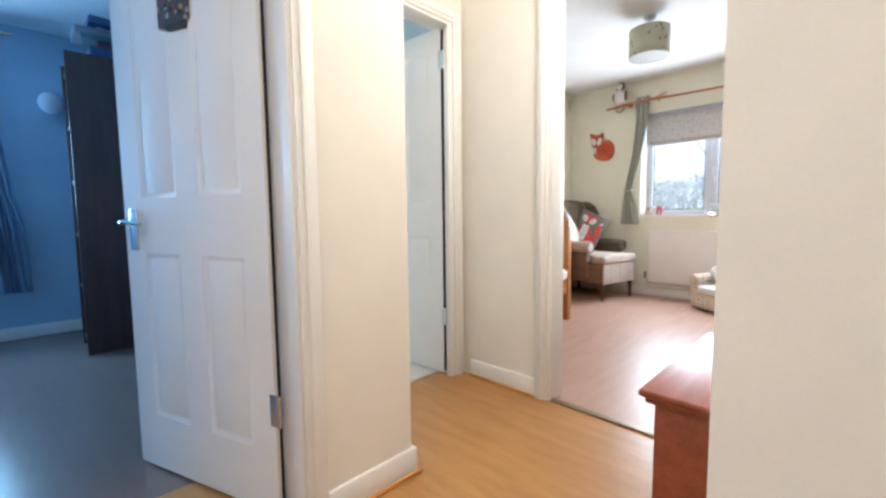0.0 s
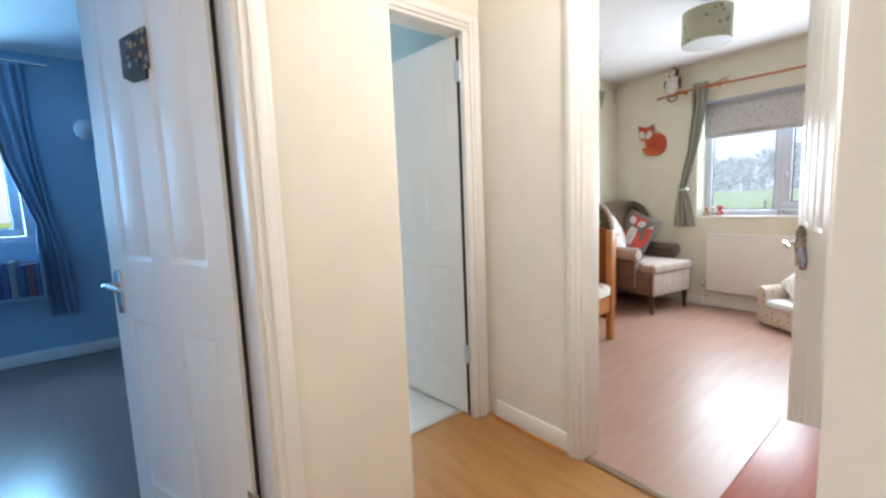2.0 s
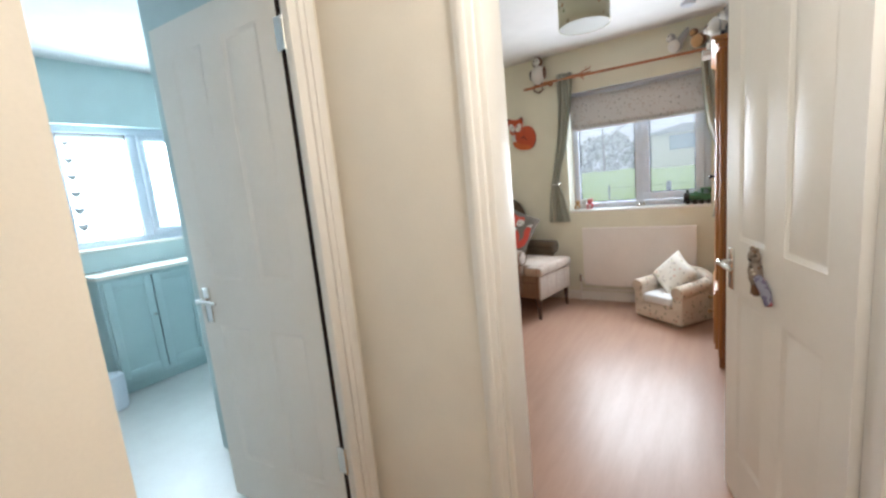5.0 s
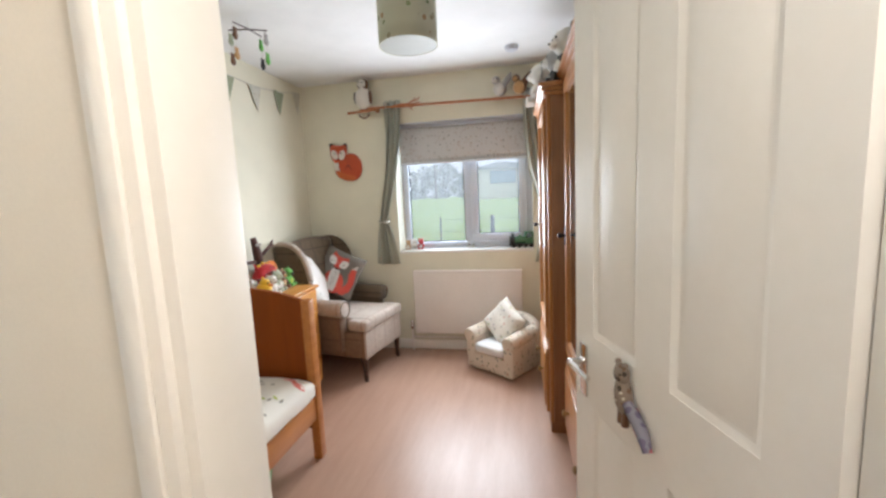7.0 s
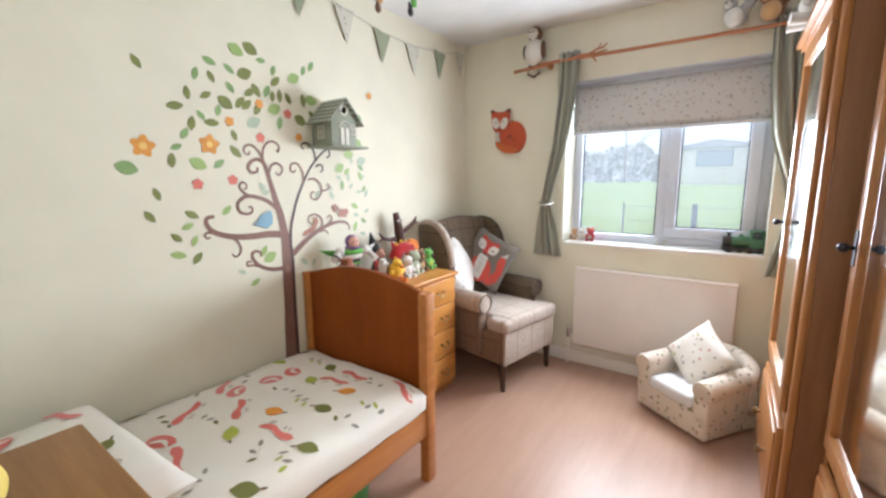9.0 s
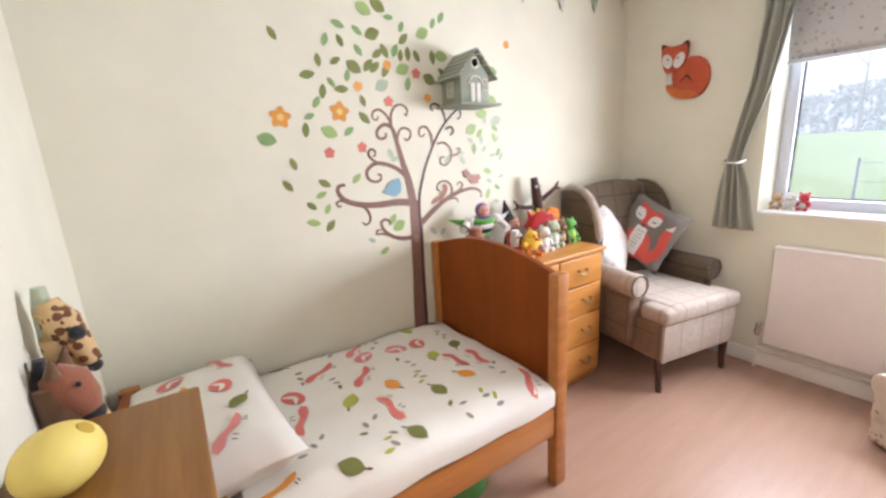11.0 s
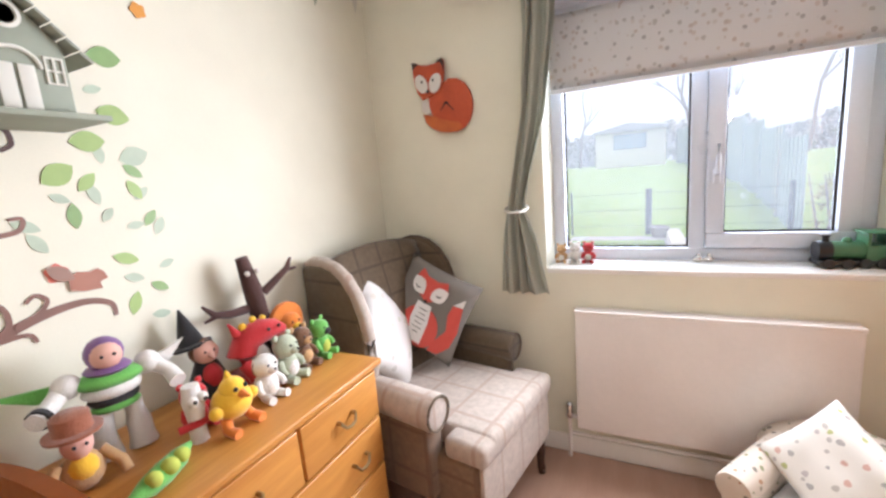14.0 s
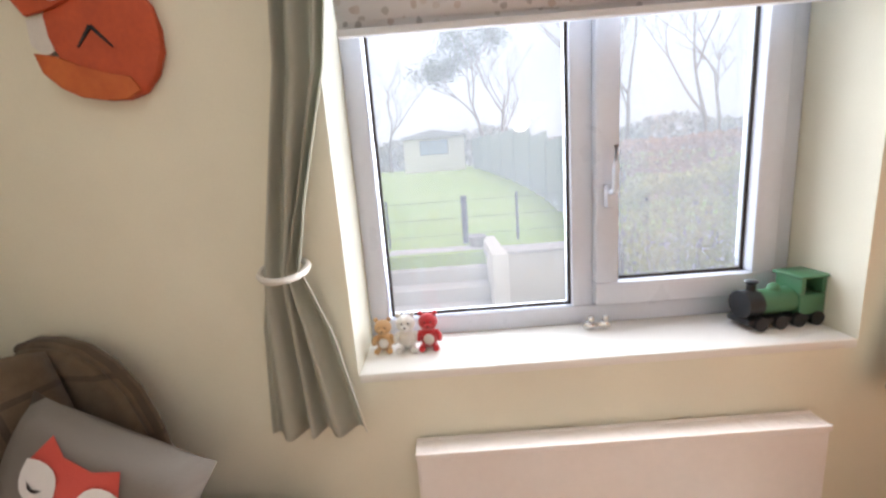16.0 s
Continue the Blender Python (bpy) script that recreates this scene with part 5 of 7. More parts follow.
part("ceiling_rose", lathe(B(), [(0.045, 2.44), (0.045, 2.425), (0.03, 2.412), (0.008, 2.405)], 24), upvc, shade)
smoke = thing("smoke_alarm", pose(-0.745, 4.86, 2.44), "small round white ceiling sensor", "smoke alarm")
part("case", lathe(B(), [(0.05, 0.0), (0.05, -0.015), (0.04, -0.03), (0.015, -0.034)], 24), upvc, smoke)

# ---- soft toys on the chest of drawers ----
CH = 0.79
G = "soft toys on the chest of drawers"
toy("cowboy_doll", pose(-2.46, 3.79, CH, 0, 0, -10) @ Matrix.Scale(0.85, 4), "cloth doll with a brown brimmed hat on the chest", [(m_tan, ball(B(), (0, 0, 0.06), 0.05, (0.9, 1.1, 1.2))), (m_yellow, ball(B(), (0.012, 0, 0.075), 0.045, (0.9, 0.9, 0.9))), (m_skin, ball(B(), (0.01, 0, 0.15), 0.042, (0.95, 0.9, 1.15))), (m_chestnut, lathe(B(), [(0.068, 0.178), (0.070, 0.188), (0.048, 0.19), (0.046, 0.235), (0.03, 0.245)], 18, pose(0, 0, 0, 0, 0, 0))), (m_tan, tube(B(), [(0, 0.05, 0.10), (0.03, 0.085, 0.05), (0.05, 0.09, 0.02)], 0.016)), (m_tan, tube(B(), [(0, -0.05, 0.10), (0.03, -0.085, 0.05), (0.05, -0.09, 0.02)], 0.016))] + eyes(0.05, 0, 0.155, 0.014, 0.005), "doll", G, 0.0012, 0.84)
toy("space_figure", pose(-2.53, 3.90, CH, 0, 0, -15), "white and green plastic toy figure in a space suit", [(m_white, tube(B(), [(0.01, 0.036, 0.0), (0, 0.036, 0.06), (0, 0.03, 0.12)], [0.032, 0.026, 0.022])), (m_white, tube(B(), [(0.01, -0.036, 0.0), (0, -0.036, 0.06), (0, -0.03, 0.12)], [0.032, 0.026, 0.022])), (m_green, ball(B(), (0, 0, 0.122), 0.042, (0.8, 1.25, 0.35))), (m_black, ball(B(), (0, 0, 0.142), 0.046, (0.75, 1.15, 0.42))), (m_white, ball(B(), (0, 0, 0.165), 0.055, (0.75, 1.1, 0.45))), (m_green, ball(B(), (0.004, 0, 0.193), 0.058, (0.75, 1.2, 0.42))), (m_purple, lathe(B(), [(0.04, 0.208), (0.048, 0.216), (0.04, 0.224)], 16)), (m_purple, ball(B(), (-0.006, 0, 0.252), 0.040, n=12)), (m_skin, ball(B(), (0.012, 0, 0.250), 0.033, n=12)), (m_white, ball(B(), (0, 0.078, 0.200), 0.028)), (m_white, ball(B(), (0, -0.078, 0.200), 0.028)), (m_white, tube(B(), [(0, 0.085, 0.195), (0.02, 0.115, 0.165), (0.06, 0.12, 0.145)], [0.02, 0.018, 0.02], 10)), (m_white, tube(B(), [(0, -0.085, 0.195), (0.03, -0.12, 0.17), (0.06, -0.14, 0.165)], [0.02, 0.018, 0.02], 10)), (m_black, rod(B(), (0.045, -0.128, 0.168), (0.055, -0.135, 0.166), 0.024)), (m_white, prism(B(), [(0.06, 0.16), (0.10, 0.20), (0.17, 0.225), (0.12, 0.165)], pose(-0.03, 0, 0, 90, 0, 90), 0.008)), (m_green, prism(B(), [(-0.06, 0.165), (-0.10, 0.205), (-0.20, 0.215), (-0.13, 0.175)], pose(-0.03, 0, 0, 90, 0, 90), 0.008))] + eyes(0.042, 0, 0.256, 0.012, 0.004), "toy figure", G, 0.0, 0.97)
toy("pea_pod_toy", pose(-2.31, 3.86, CH + 0.022, 0, 0, 15), "bright green stuffed pea pod lying on the chest", [(m_green, tube(B(), [(0, -0.10, 0), (0.005, -0.05, 0.0), (0, 0, 0), (-0.01, 0.06, 0), (-0.02, 0.11, 0.005)], [0.006, 0.026, 0.03, 0.026, 0.006])), (prints["lime"], ball(ball(ball(B(), (0.016, -0.04, 0.014), 0.02), (0.018, 0.005, 0.016), 0.022), (0.01, 0.05, 0.014), 0.02))], "soft toy", G, 0.0012, 0.84)
toy("white_fork_toy", pose(-2.38, 3.985, CH, 0, 0, -5), "white stuffed toy with pink arms and big eyes", [(m_white, tube(B(), [(0, 0, 0.0), (0, 0, 0.06), (0, 0, 0.12), (0, 0, 0.17)], [0.026, 0.022, 0.03, 0.024])), (m_red, tube(B(), [(0, -0.05, 0.055), (0.02, 0, 0.06), (0, 0.05, 0.05)], 0.012)), (m_white, ball(ball(B(), (0.028, -0.013, 0.13), 0.015), (0.028, 0.015, 0.135), 0.015))] + eyes(0.042, 0.001, 0.133, 0.014, 0.006), "soft toy", G, 0.0012, 0.84)
toy("yellow_chick", pose(-2.34, 4.055, CH, 0, 0, 5), "round yellow stuffed chick with orange feet", [(m_yellow, ball(B(), (0, 0, 0.085), 0.055, (1, 1.1, 0.95))), (m_yellow, ball(B(), (0.01, 0, 0.125), 0.038)), (m_orange, tube(B(), [(0.0, -0.03, 0.05), (0.02, -0.045, 0.015), (0.06, -0.045, 0.012)], 0.016)), (m_orange, tube(B(), [(0.0, 0.03, 0.05), (0.02, 0.045, 0.015), (0.06, 0.045, 0.012)], 0.016)), (m_orange, rod(B(), (0.045, 0, 0.115), (0.075, 0, 0.11), 0.014, 0.003)), (m_yellow, ball(ball(B(), (0.01, -0.065, 0.08), 0.02, n=10), (0.01, 0.065, 0.08), 0.02, n=10)), (m_yellow, rod(B(), (0, 0, 0.155), (-0.005, 0, 0.18), 0.014, 0.003))] + eyes(0.045, 0, 0.135, 0.017, 0.007), "soft toy", G, 0.0012, 0.84)
toy("red_creature", pose(-2.44, 4.02, CH, 0, 0, 0), "small red stuffed toy behind the chick", sitter(0.15, m_red, m_red, m_red), "soft toy", G, 0.0012, 0.84)
toy("witch_doll", pose(-2.56, 4.145, CH, 0, 0, -10), "witch doll in a black pointed hat and cloak", [(m_black, lathe(B(), [(0.075, 0.0), (0.06, 0.07), (0.03, 0.14)], 16)), (m_red, ball(B(), (0.03, 0, 0.075), 0.045, (0.8, 0.8, 1.2))), (m_skin, ball(B(), (0.012, 0, 0.165), 0.04)), (m_skin, rod(B(), (0.045, 0, 0.165), (0.075, 0, 0.155), 0.012, 0.004)), (m_brown, ball(B(), (-0.012, 0, 0.165), 0.045)), (m_black, lathe(B(), [(0.062, 0.188), (0.063, 0.196), (0.042, 0.2), (0.028, 0.25), (0.012, 0.30), (0.003, 0.325)], 18, pose(0, 0, 0, 6, -10, 0)))] + eyes(0.045, 0, 0.175, 0.014, 0.005), "doll", G, 0.0012, 0.84)
toy("red_dragon", pose(-2.48, 4.22, CH, 0, 0, -5), "red stuffed dragon with a white belly and arched neck", [(m_red, tube(B(), [(0, 0, 0.0), (0, -0.005, 0.06), (-0.005, -0.01, 0.12), (0, 0.01, 0.165), (0.02, 0.05, 0.185), (0.03, 0.095, 0.178), (0.035, 0.13, 0.165)], [0.055, 0.06, 0.05, 0.046, 0.044, 0.034, 0.016], 16)), (m_white, ball(B(), (0.03, 0.035, 0.095), 0.038, (0.8, 0.8, 1.2))), (m_red, tube(B(), [(0.03, -0.03, 0.1), (0.06, -0.02, 0.06), (0.075, -0.015, 0.02)], [0.024, 0.022, 0.02])), (m_red, tube(B(), [(0.03, 0.05, 0.05), (0.07, 0.06, 0.03), (0.10, 0.065, 0.02)], [0.026, 0.026, 0.024])), (m_yellow, ball(ball(ball(B(), (0.0, 0.0, 0.212), 0.014, n=8), (0.008, 0.035, 0.228), 0.013, n=8), (0.012, 0.07, 0.222), 0.011, n=8)), (m_red, rod(B(), (0, -0.02, 0.19), (-0.01, -0.04, 0.235), 0.016, 0.003))] + eyes(0.066, 0.07, 0.195, 0.02, 0.006), "soft toy", G, 0.001, 0.9)
toy("white_dog", pose(-2.37, 4.185, CH, 0, 0, 0), "white stuffed dog with brown ears", sitter(0.165, m_white, m_white, m_white, m_white, m_brown, ear_up=False), "soft toy", G, 0.0012, 0.84)
toy("sage_frog", pose(-2.40, 4.29, CH, 0, 0, 8), "pale green stuffed frog sitting on the chest", sitter(0.18, m_sage, m_sage, m_white, m_sage), "soft toy", G, 0.0012, 0.84)
toy("tree_creature", pose(-2.575, 4.385, CH, 6, 0, -10) @ Matrix.Scale(1.1, 4), "tall dark brown stuffed tree figure with twig arms", [(m_bark, tube(B(), [(0, 0, 0), (0, 0, 0.12), (0.005, -0.005, 0.25), (0, -0.01, 0.345)], [0.03, 0.029, 0.028, 0.018])), (m_bark, tube(B(), [(0, -0.03, 0.19), (0.01, -0.09, 0.20), (0.01, -0.13, 0.215), (0.01, -0.155, 0.25)], [0.014, 0.012, 0.01, 0.004])), (m_bark, tube(B(), [(0.01, -0.12, 0.21), (0.01, -0.16, 0.205)], [0.008, 0.004])), (m_bark, tube(B(), [(0, 0.03, 0.22), (0.01, 0.08, 0.25), (0.01, 0.12, 0.27), (0.01, 0.14, 0.30)], [0.014, 0.012, 0.01, 0.004])), (m_bark, tube(B(), [(0.01, 0.11, 0.265), (0.01, 0.15, 0.262)], [0.008, 0.004])), (m_white, ball(ball(B(), (0.03, -0.02, 0.30), 0.008, n=8), (0.03, 0.01, 0.30), 0.008, n=8))], "soft toy", G)
toy("brown_monkey", pose(-2.42, 4.375, CH, 0, 0, 0), "brown stuffed monkey leaning on the chest", sitter(0.17, m_brown, m_brown, m_tan, m_tan, m_tan), "soft toy", G, 0.0012, 0.84)
toy("orange_lion", pose(-2.53, 4.435, CH, 0, 0, 0), "orange stuffed lion with a shaggy mane", [*sitter(0.2, m_tan, m_orange, m_tan, m_yellow), (m_orange, bumpy(lathe(B(), [(0.05, -0.03), (0.085, -0.01), (0.085, 0.01), (0.05, 0.02)], 18, pose(-0.008, 0, 0.15, 0, 90, 0)), 0.012, 40))], "soft toy", G, 0.0012, 0.84)
toy("green_bird_toy", pose(-2.42, 4.462, CH, 0, 0, 10), "bright green stuffed parrot on the chest", sitter(0.165, m_green, m_green, prints["lime"], m_black, m_green), "soft toy", G, 0.0012, 0.84)

# toys on the wardrobe, bed end and window board
GT = "plush toys on the wardrobe"
toy("panda_toy", pose(-0.44, 4.12, 1.96, 0, 0, 195), "black and white plush panda on the wardrobe", sitter(0.30, m_black, m_white, m_white, m_white, m_black, m_black), "soft toy", GT, 0.002)
toy("husky_toy", pose(-0.47, 4.36, 1.96, 0, 0, 185), "grey and white plush husky on the wardrobe", sitter(0.28, m_white, m_grey, m_white, m_white, m_black), "soft toy", GT, 0.002)
toy("white_plush", pose(-0.56, 4.60, 1.965, 0, 0, 180), "white plush dog hanging over the wardrobe edge", sitter(0.26, m_white, m_white, m_white, m_white, m_grey, ear_up=False), "soft toy", GT, 0.002)
toy("brown_plush", pose(-0.33, 3.85, 2.0, 0, 0, 195), "brown plush bear on the wardrobe", sitter(0.28, m_brown, m_brown, m_tan, m_tan), "soft toy", GT, 0.002)

giraffe_coat = spotted("giraffe_plush", (0.62, 0.42, 0.2), [(0.13, 0.05, 0.02), (0.16, 0.06, 0.025)], 44, size=0.42)
toy("giraffe_toy", pose(-2.05, 2.325, 0.595, 0, 0, 84) @ Matrix.Scale(0.84, 4), "spotted plush giraffe propped at the head of the bed", [(giraffe_coat, ball(B(), (0, 0, 0.10), 0.085, (0.95, 1.0, 1.2))), (giraffe_coat, tube(B(), [(-0.02, 0, 0.17), (-0.045, 0.01, 0.32), (-0.052, 0.015, 0.46), (-0.048, 0.015, 0.53)], [0.05, 0.038, 0.034, 0.036], 12)), (giraffe_coat, tube(B(), [(-0.05, 0.015, 0.56), (-0.03, 0.012, 0.50), (-0.005, 0.01, 0.43), (0.012, 0.01, 0.375)], [0.026, 0.042, 0.032, 0.024], 12)), (m_black, ball(B(), (0.015, 0.01, 0.362), 0.018, n=10)), (m_sage, tube(B(), [(-0.058, 0.02, 0.60), (-0.062, 0.02, 0.54), (-0.072, 0.015, 0.46)], [0.016, 0.022, 0.014])), (m_black, rod(ball(B(), (0.008, -0.03, 0.475), 0.02, n=10), (-0.03, -0.01, 0.50), (0.004, -0.028, 0.478), 0.007)), (giraffe_coat, tube(B(), [(0.03, 0.06, 0.10), (0.06, 0.08, 0.05), (0.08, 0.085, 0.02)], [0.03, 0.026, 0.024])), (giraffe_coat, tube(B(), [(0.03, -0.06, 0.10), (0.06, -0.08, 0.05), (0.08, -0.085, 0.02)], [0.03, 0.026, 0.024])), (m_black, ball(ball(B(), (0.085, 0.085, 0.02), 0.026), (0.085, -0.085, 0.02), 0.026))], "soft toy", "", 0.002)
toy("plush_horse", pose(-1.992, 2.312, 0.60, 0, 0, 80) @ Matrix.Scale(0.82, 4), "brown plush horse with a black muzzle by the pillow", [(m_brown, ball(B(), (0, 0, 0.10), 0.08, (0.95, 1, 1.25))), (m_brown, tube(B(), [(-0.01, 0, 0.16), (-0.035, 0, 0.26), (-0.045, 0, 0.37)], [0.06, 0.055, 0.05], 12)), (m_chestnut, tube(B(), [(-0.05, 0, 0.40), (-0.02, 0, 0.36), (0.0, 0, 0.31), (0.008, 0, 0.275)], [0.03, 0.055, 0.048, 0.036], 12)), (m_black, ball(B(), (0.012, 0, 0.262), 0.036, (1, 1, 0.85))), (m_brown, rod(B(), (-0.03, -0.035, 0.40), (-0.02, -0.045, 0.45), 0.018, 0.003)), (m_brown, rod(B(), (-0.03, 0.035, 0.40), (-0.02, 0.045, 0.45), 0.018, 0.003)), (m_black, tube(B(), [(-0.06, 0, 0.44), (-0.075, 0, 0.36), (-0.07, 0, 0.26)], [0.014, 0.02, 0.012])), (m_black, ball(ball(B(), (0.085, 0.05, 0.01), 0.032), (0.085, -0.05, 0.01), 0.032)), (m_brown, tube(B(), [(0.03, 0.045, 0.06), (0.08, 0.05, 0.02)], 0.028)), (m_brown, tube(B(), [(0.03, -0.045, 0.06), (0.08, -0.05, 0.02)], 0.028))] + eyes(0.02, 0, 0.37, 0.042, 0.007), "soft toy", "", 0.002)
egg_mat = material("yellow_silicone", (0.84, 0.66, 0.17), 0.5, bump=0.03)
egg = thing("night_light", pose(-1.675, 2.335, 0.85, 0, 0, -30) @ Matrix.Scale(0.9, 4), "yellow silicone egg-shaped night light on the cabinet", "night light")
b = ball(B(), (0, 0, 0.058), 0.062, (1.15, 1, 0.95), n=24)
for v in b.verts:
    if v.co.z < 0.004:
        v.co.z = 0.0
part("body", b, egg_mat, egg)
part("button", lathe(B(), [(0.016, 0), (0.014, 0.003), (0.006, 0.004)], 14, pose(-0.022, 0.036, 0.098, -42, -20, 0)), material("yellow_button", (0.55, 0.36, 0.04), 0.5), egg)

GS = "trinkets on the window board"
for k, (x, mm, hh) in enumerate(((-1.752, m_tan, 0.09), (-1.69, m_white, 0.10), (-1.63, m_red, 0.10))):
    toy("small_figure", pose(x, 5.44, WZ0 + 0.004, 0, 0, -90), ("small tan", "small white", "small red")[k] + " toy animal on the window board", sitter(hh, mm, mm, m_white), "toy", GS)
for k, x in enumerate((-1.185, -1.145)):
    toy("pewter_trinket", pose(x, 5.47, WZ0 + 0.004), "tiny grey metal trinket on the window board", [(chrome, ball(B(), (0, 0, 0.014), 0.018, (1.2, 0.8, 0.75), n=10)), (chrome, ball(B(), (0.004, 0, 0.032), 0.010, n=8))], "trinket", GS)
green_paintm = material("green_toy_paint", (0.06, 0.18, 0.09), 0.35, bump=0.03)
black_paintm = material("black_toy_paint", (0.015, 0.017, 0.02), 0.35)
tr = thing("toy_train", pose(-0.70, 5.43, WZ0 + 0.004, 0, 0, 6) @ Matrix.Scale(0.85, 4), "green and black toy steam engine on the window board", "toy train")
part("chassis", rbox(-0.135, -0.042, 0.015, 0.12, 0.042, 0.035, 0.006), black_paintm, tr)
part("boiler", rod(B(), (-0.105, 0, 0.075), (0.03, 0, 0.075), 0.04, n=24), green_paintm, tr)
part("smoke_box", rod(B(), (-0.13, 0, 0.075), (-0.08, 0, 0.075), 0.043, n=24), black_paintm, tr)
part("chimney", lathe(B(), [(0.014, 0.11), (0.012, 0.135), (0.02, 0.145), (0.016, 0.148)], 16, pose(-0.095, 0, 0)), black_paintm, tr)
part("dome", ball(B(), (-0.02, 0, 0.115), 0.018), green_paintm, tr)
part("cab", bevel(box(box(box(B(), 0.03, -0.045, 0.035, 0.115, 0.045, 0.10), 0.03, -0.045, 0.10, 0.045, 0.045, 0.15), 0.10, -0.045, 0.10, 0.115, 0.045, 0.15), 0.005), green_paintm, tr)
part("cab_roof", rbox(0.02, -0.052, 0.15, 0.125, 0.052, 0.16, 0.005), green_paintm, tr)
for x in (-0.095, -0.03, 0.03, 0.09):
    for s in (-1, 1):
        part("wheel", rod(B(), (x, s * 0.035, 0.022), (x, s * 0.05, 0.022), 0.022, n=18), black_paintm, tr)

# door toy and plaque
hang = thing("door_cat_toy", door_pose(-0.332, 2.235, -0.53, 2.932), "small grey striped toy cat fixed to the white bedroom door", "toy")
tabby = spotted("tabby_plush", (0.22, 0.17, 0.13), [(0.05, 0.035, 0.025), (0.50, 0.44, 0.36), (0.16, 0.09, 0.05)], 70, size=0.4)
b = ball(ball(ball(B(), (0.455, 0.034, 0.985), 0.023, (1, 0.7, 1.1), n=12), (0.441, 0.034, 1.008), 0.008, n=8), (0.469, 0.034, 1.008), 0.008, n=8)
part("head", b, tabby, hang, "tabby head")
part("body", tube(B(), [(0.453, 0.032, 0.968), (0.450, 0.032, 0.945), (0.445, 0.032, 0.92), (0.44, 0.032, 0.90)], [0.016, 0.021, 0.02, 0.014], 10), tabby, hang)
part("tail", tube(B(), [(0.437, 0.032, 0.925), (0.405, 0.034, 0.915), (0.372, 0.034, 0.892), (0.352, 0.034, 0.862)], [0.012, 0.014, 0.014, 0.010], 10), spotted("striped_scarf", (0.22, 0.21, 0.25), [(0.36, 0.06, 0.07), (0.12, 0.10, 0.16)], 50, size=0.45), hang, "striped grey and red tail")
for x0 in (0.438, 0.456):
    part("leg", tube(B(), [(x0, 0.032, 0.915), (x0 + 0.002, 0.032, 0.89), (x0 + 0.004, 0.032, 0.868)], [0.010, 0.009, 0.009]), m_brown, hang)
plq = thing("door_plaque", pose(-1.255, 0.852, 0, 0, 0, math.degrees(math.atan2(0.605 - 0.852, -1.945 + 1.255))), "dark printed picture plaque on the white door", "plaque")
part("board", rbox(0.30, 0.0185, 1.555, 0.455, 0.0245, 1.665, 0.002), spotted("plaque_print", (0.05, 0.06, 0.075), [(0.25, 0.3, 0.33), (0.12, 0.05, 0.05), (0.02, 0.02, 0.03), (0.3, 0.22, 0.12)], 45, size=0.5), plq)
part("lower_panel", prism(B(), [(0.315, 1.53), (0.40, 1.535), (0.45, 1.556), (0.31, 1.556)], Matrix.Translation((0, 0.0245, 0)) @ pose(0, 0, 0, 90), 0.005), m_black, plq)


# ---- tree sticker on the wall ----
import itertools

def vinyl(name, c):
    return material(name, c, 0.5, second=tuple(q * 0.82 for q in c), scale=12, fine=60, amount=0.5, bump=0.05)


bark = vinyl("sticker_brown", (0.25, 0.13, 0.10))
bark_dark = vinyl("sticker_dark_brown", (0.085, 0.045, 0.04))
sticker = thing("tree_wall_sticker", pose(-2.6625, 0, 0), "brown tree wall sticker with green leaves and birds", "wall sticker")
SW = pose(0, 0, 0, 90, 0, 90)


def spline(pts, per=8):
    pts = [Vector((p[0], p[1])) for p in pts]
    out = []
    for i in range(len(pts) - 1):
        p0, p1, p2, p3 = pts[max(i - 1, 0)], pts[i], pts[i + 1], pts[min(i + 2, len(pts) - 1)]
        for k in range(per):
            t = k / per
            out.append(0.5 * ((2 * p1) + (p2 - p0) * t + (2 * p0 - 5 * p1 + 4 * p2 - p3) * t * t + (3 * p1 - p0 - 3 * p2 + p3) * t ** 3))
    return out + [pts[-1]]


ribbon_lifts = itertools.count()


def ribbon(name, pts, w0, w1, m, lift=0.0):
    """A flat tapered band along pts in the wall's plane."""
    b, n = B(), len(pts)
    lift += 0.00012 * next(ribbon_lifts)
    rows = []
    for i, p in enumerate(pts):
        d = (pts[min(i + 1, n - 1)] - pts[max(i - 1, 0)]).normalized()
        w = (w0 + (w1 - w0) * i / (n - 1)) / 2
        q = Vector((-d.y, d.x)) * w
        rows.append([b.verts.new(SW @ Vector((c.x, c.y, z + lift))) for c, z in ((p + q, 0), (p - q, 0), (p - q, 0.0009), (p + q, 0.0009))])
    for u, v in zip(rows, rows[1:]):
        for k in range(4):
            b.faces.new((u[k], u[(k + 1) % 4], v[(k + 1) % 4], v[k]))
    b.faces.new(rows[0])
    b.faces.new(list(reversed(rows[-1])))
    part(name, b, m, sticker)


ribbon("trunk", spline([(3.553, 0.36), (3.558, 0.588), (3.563, 0.707), (3.564, 0.866), (3.567, 1.02), (3.566, 1.111)]), 0.074, 0.052, bark)
ribbon("limb", spline([(3.563, 1.087), (3.546, 1.204), (3.521, 1.293), (3.496, 1.393), (3.472, 1.474)]), 0.046, 0.014, bark)
ribbon("limb", spline([(3.594, 0.36), (3.594, 0.694), (3.597, 0.855), (3.599, 0.96), (3.594, 1.047), (3.600, 1.129), (3.622, 1.208), (3.652, 1.287), (3.693, 1.365), (3.738, 1.437), (3.793, 1.498), (3.864, 1.552), (3.879, 1.520), (3.857, 1.503)]), 0.020, 0.009, bark_dark)
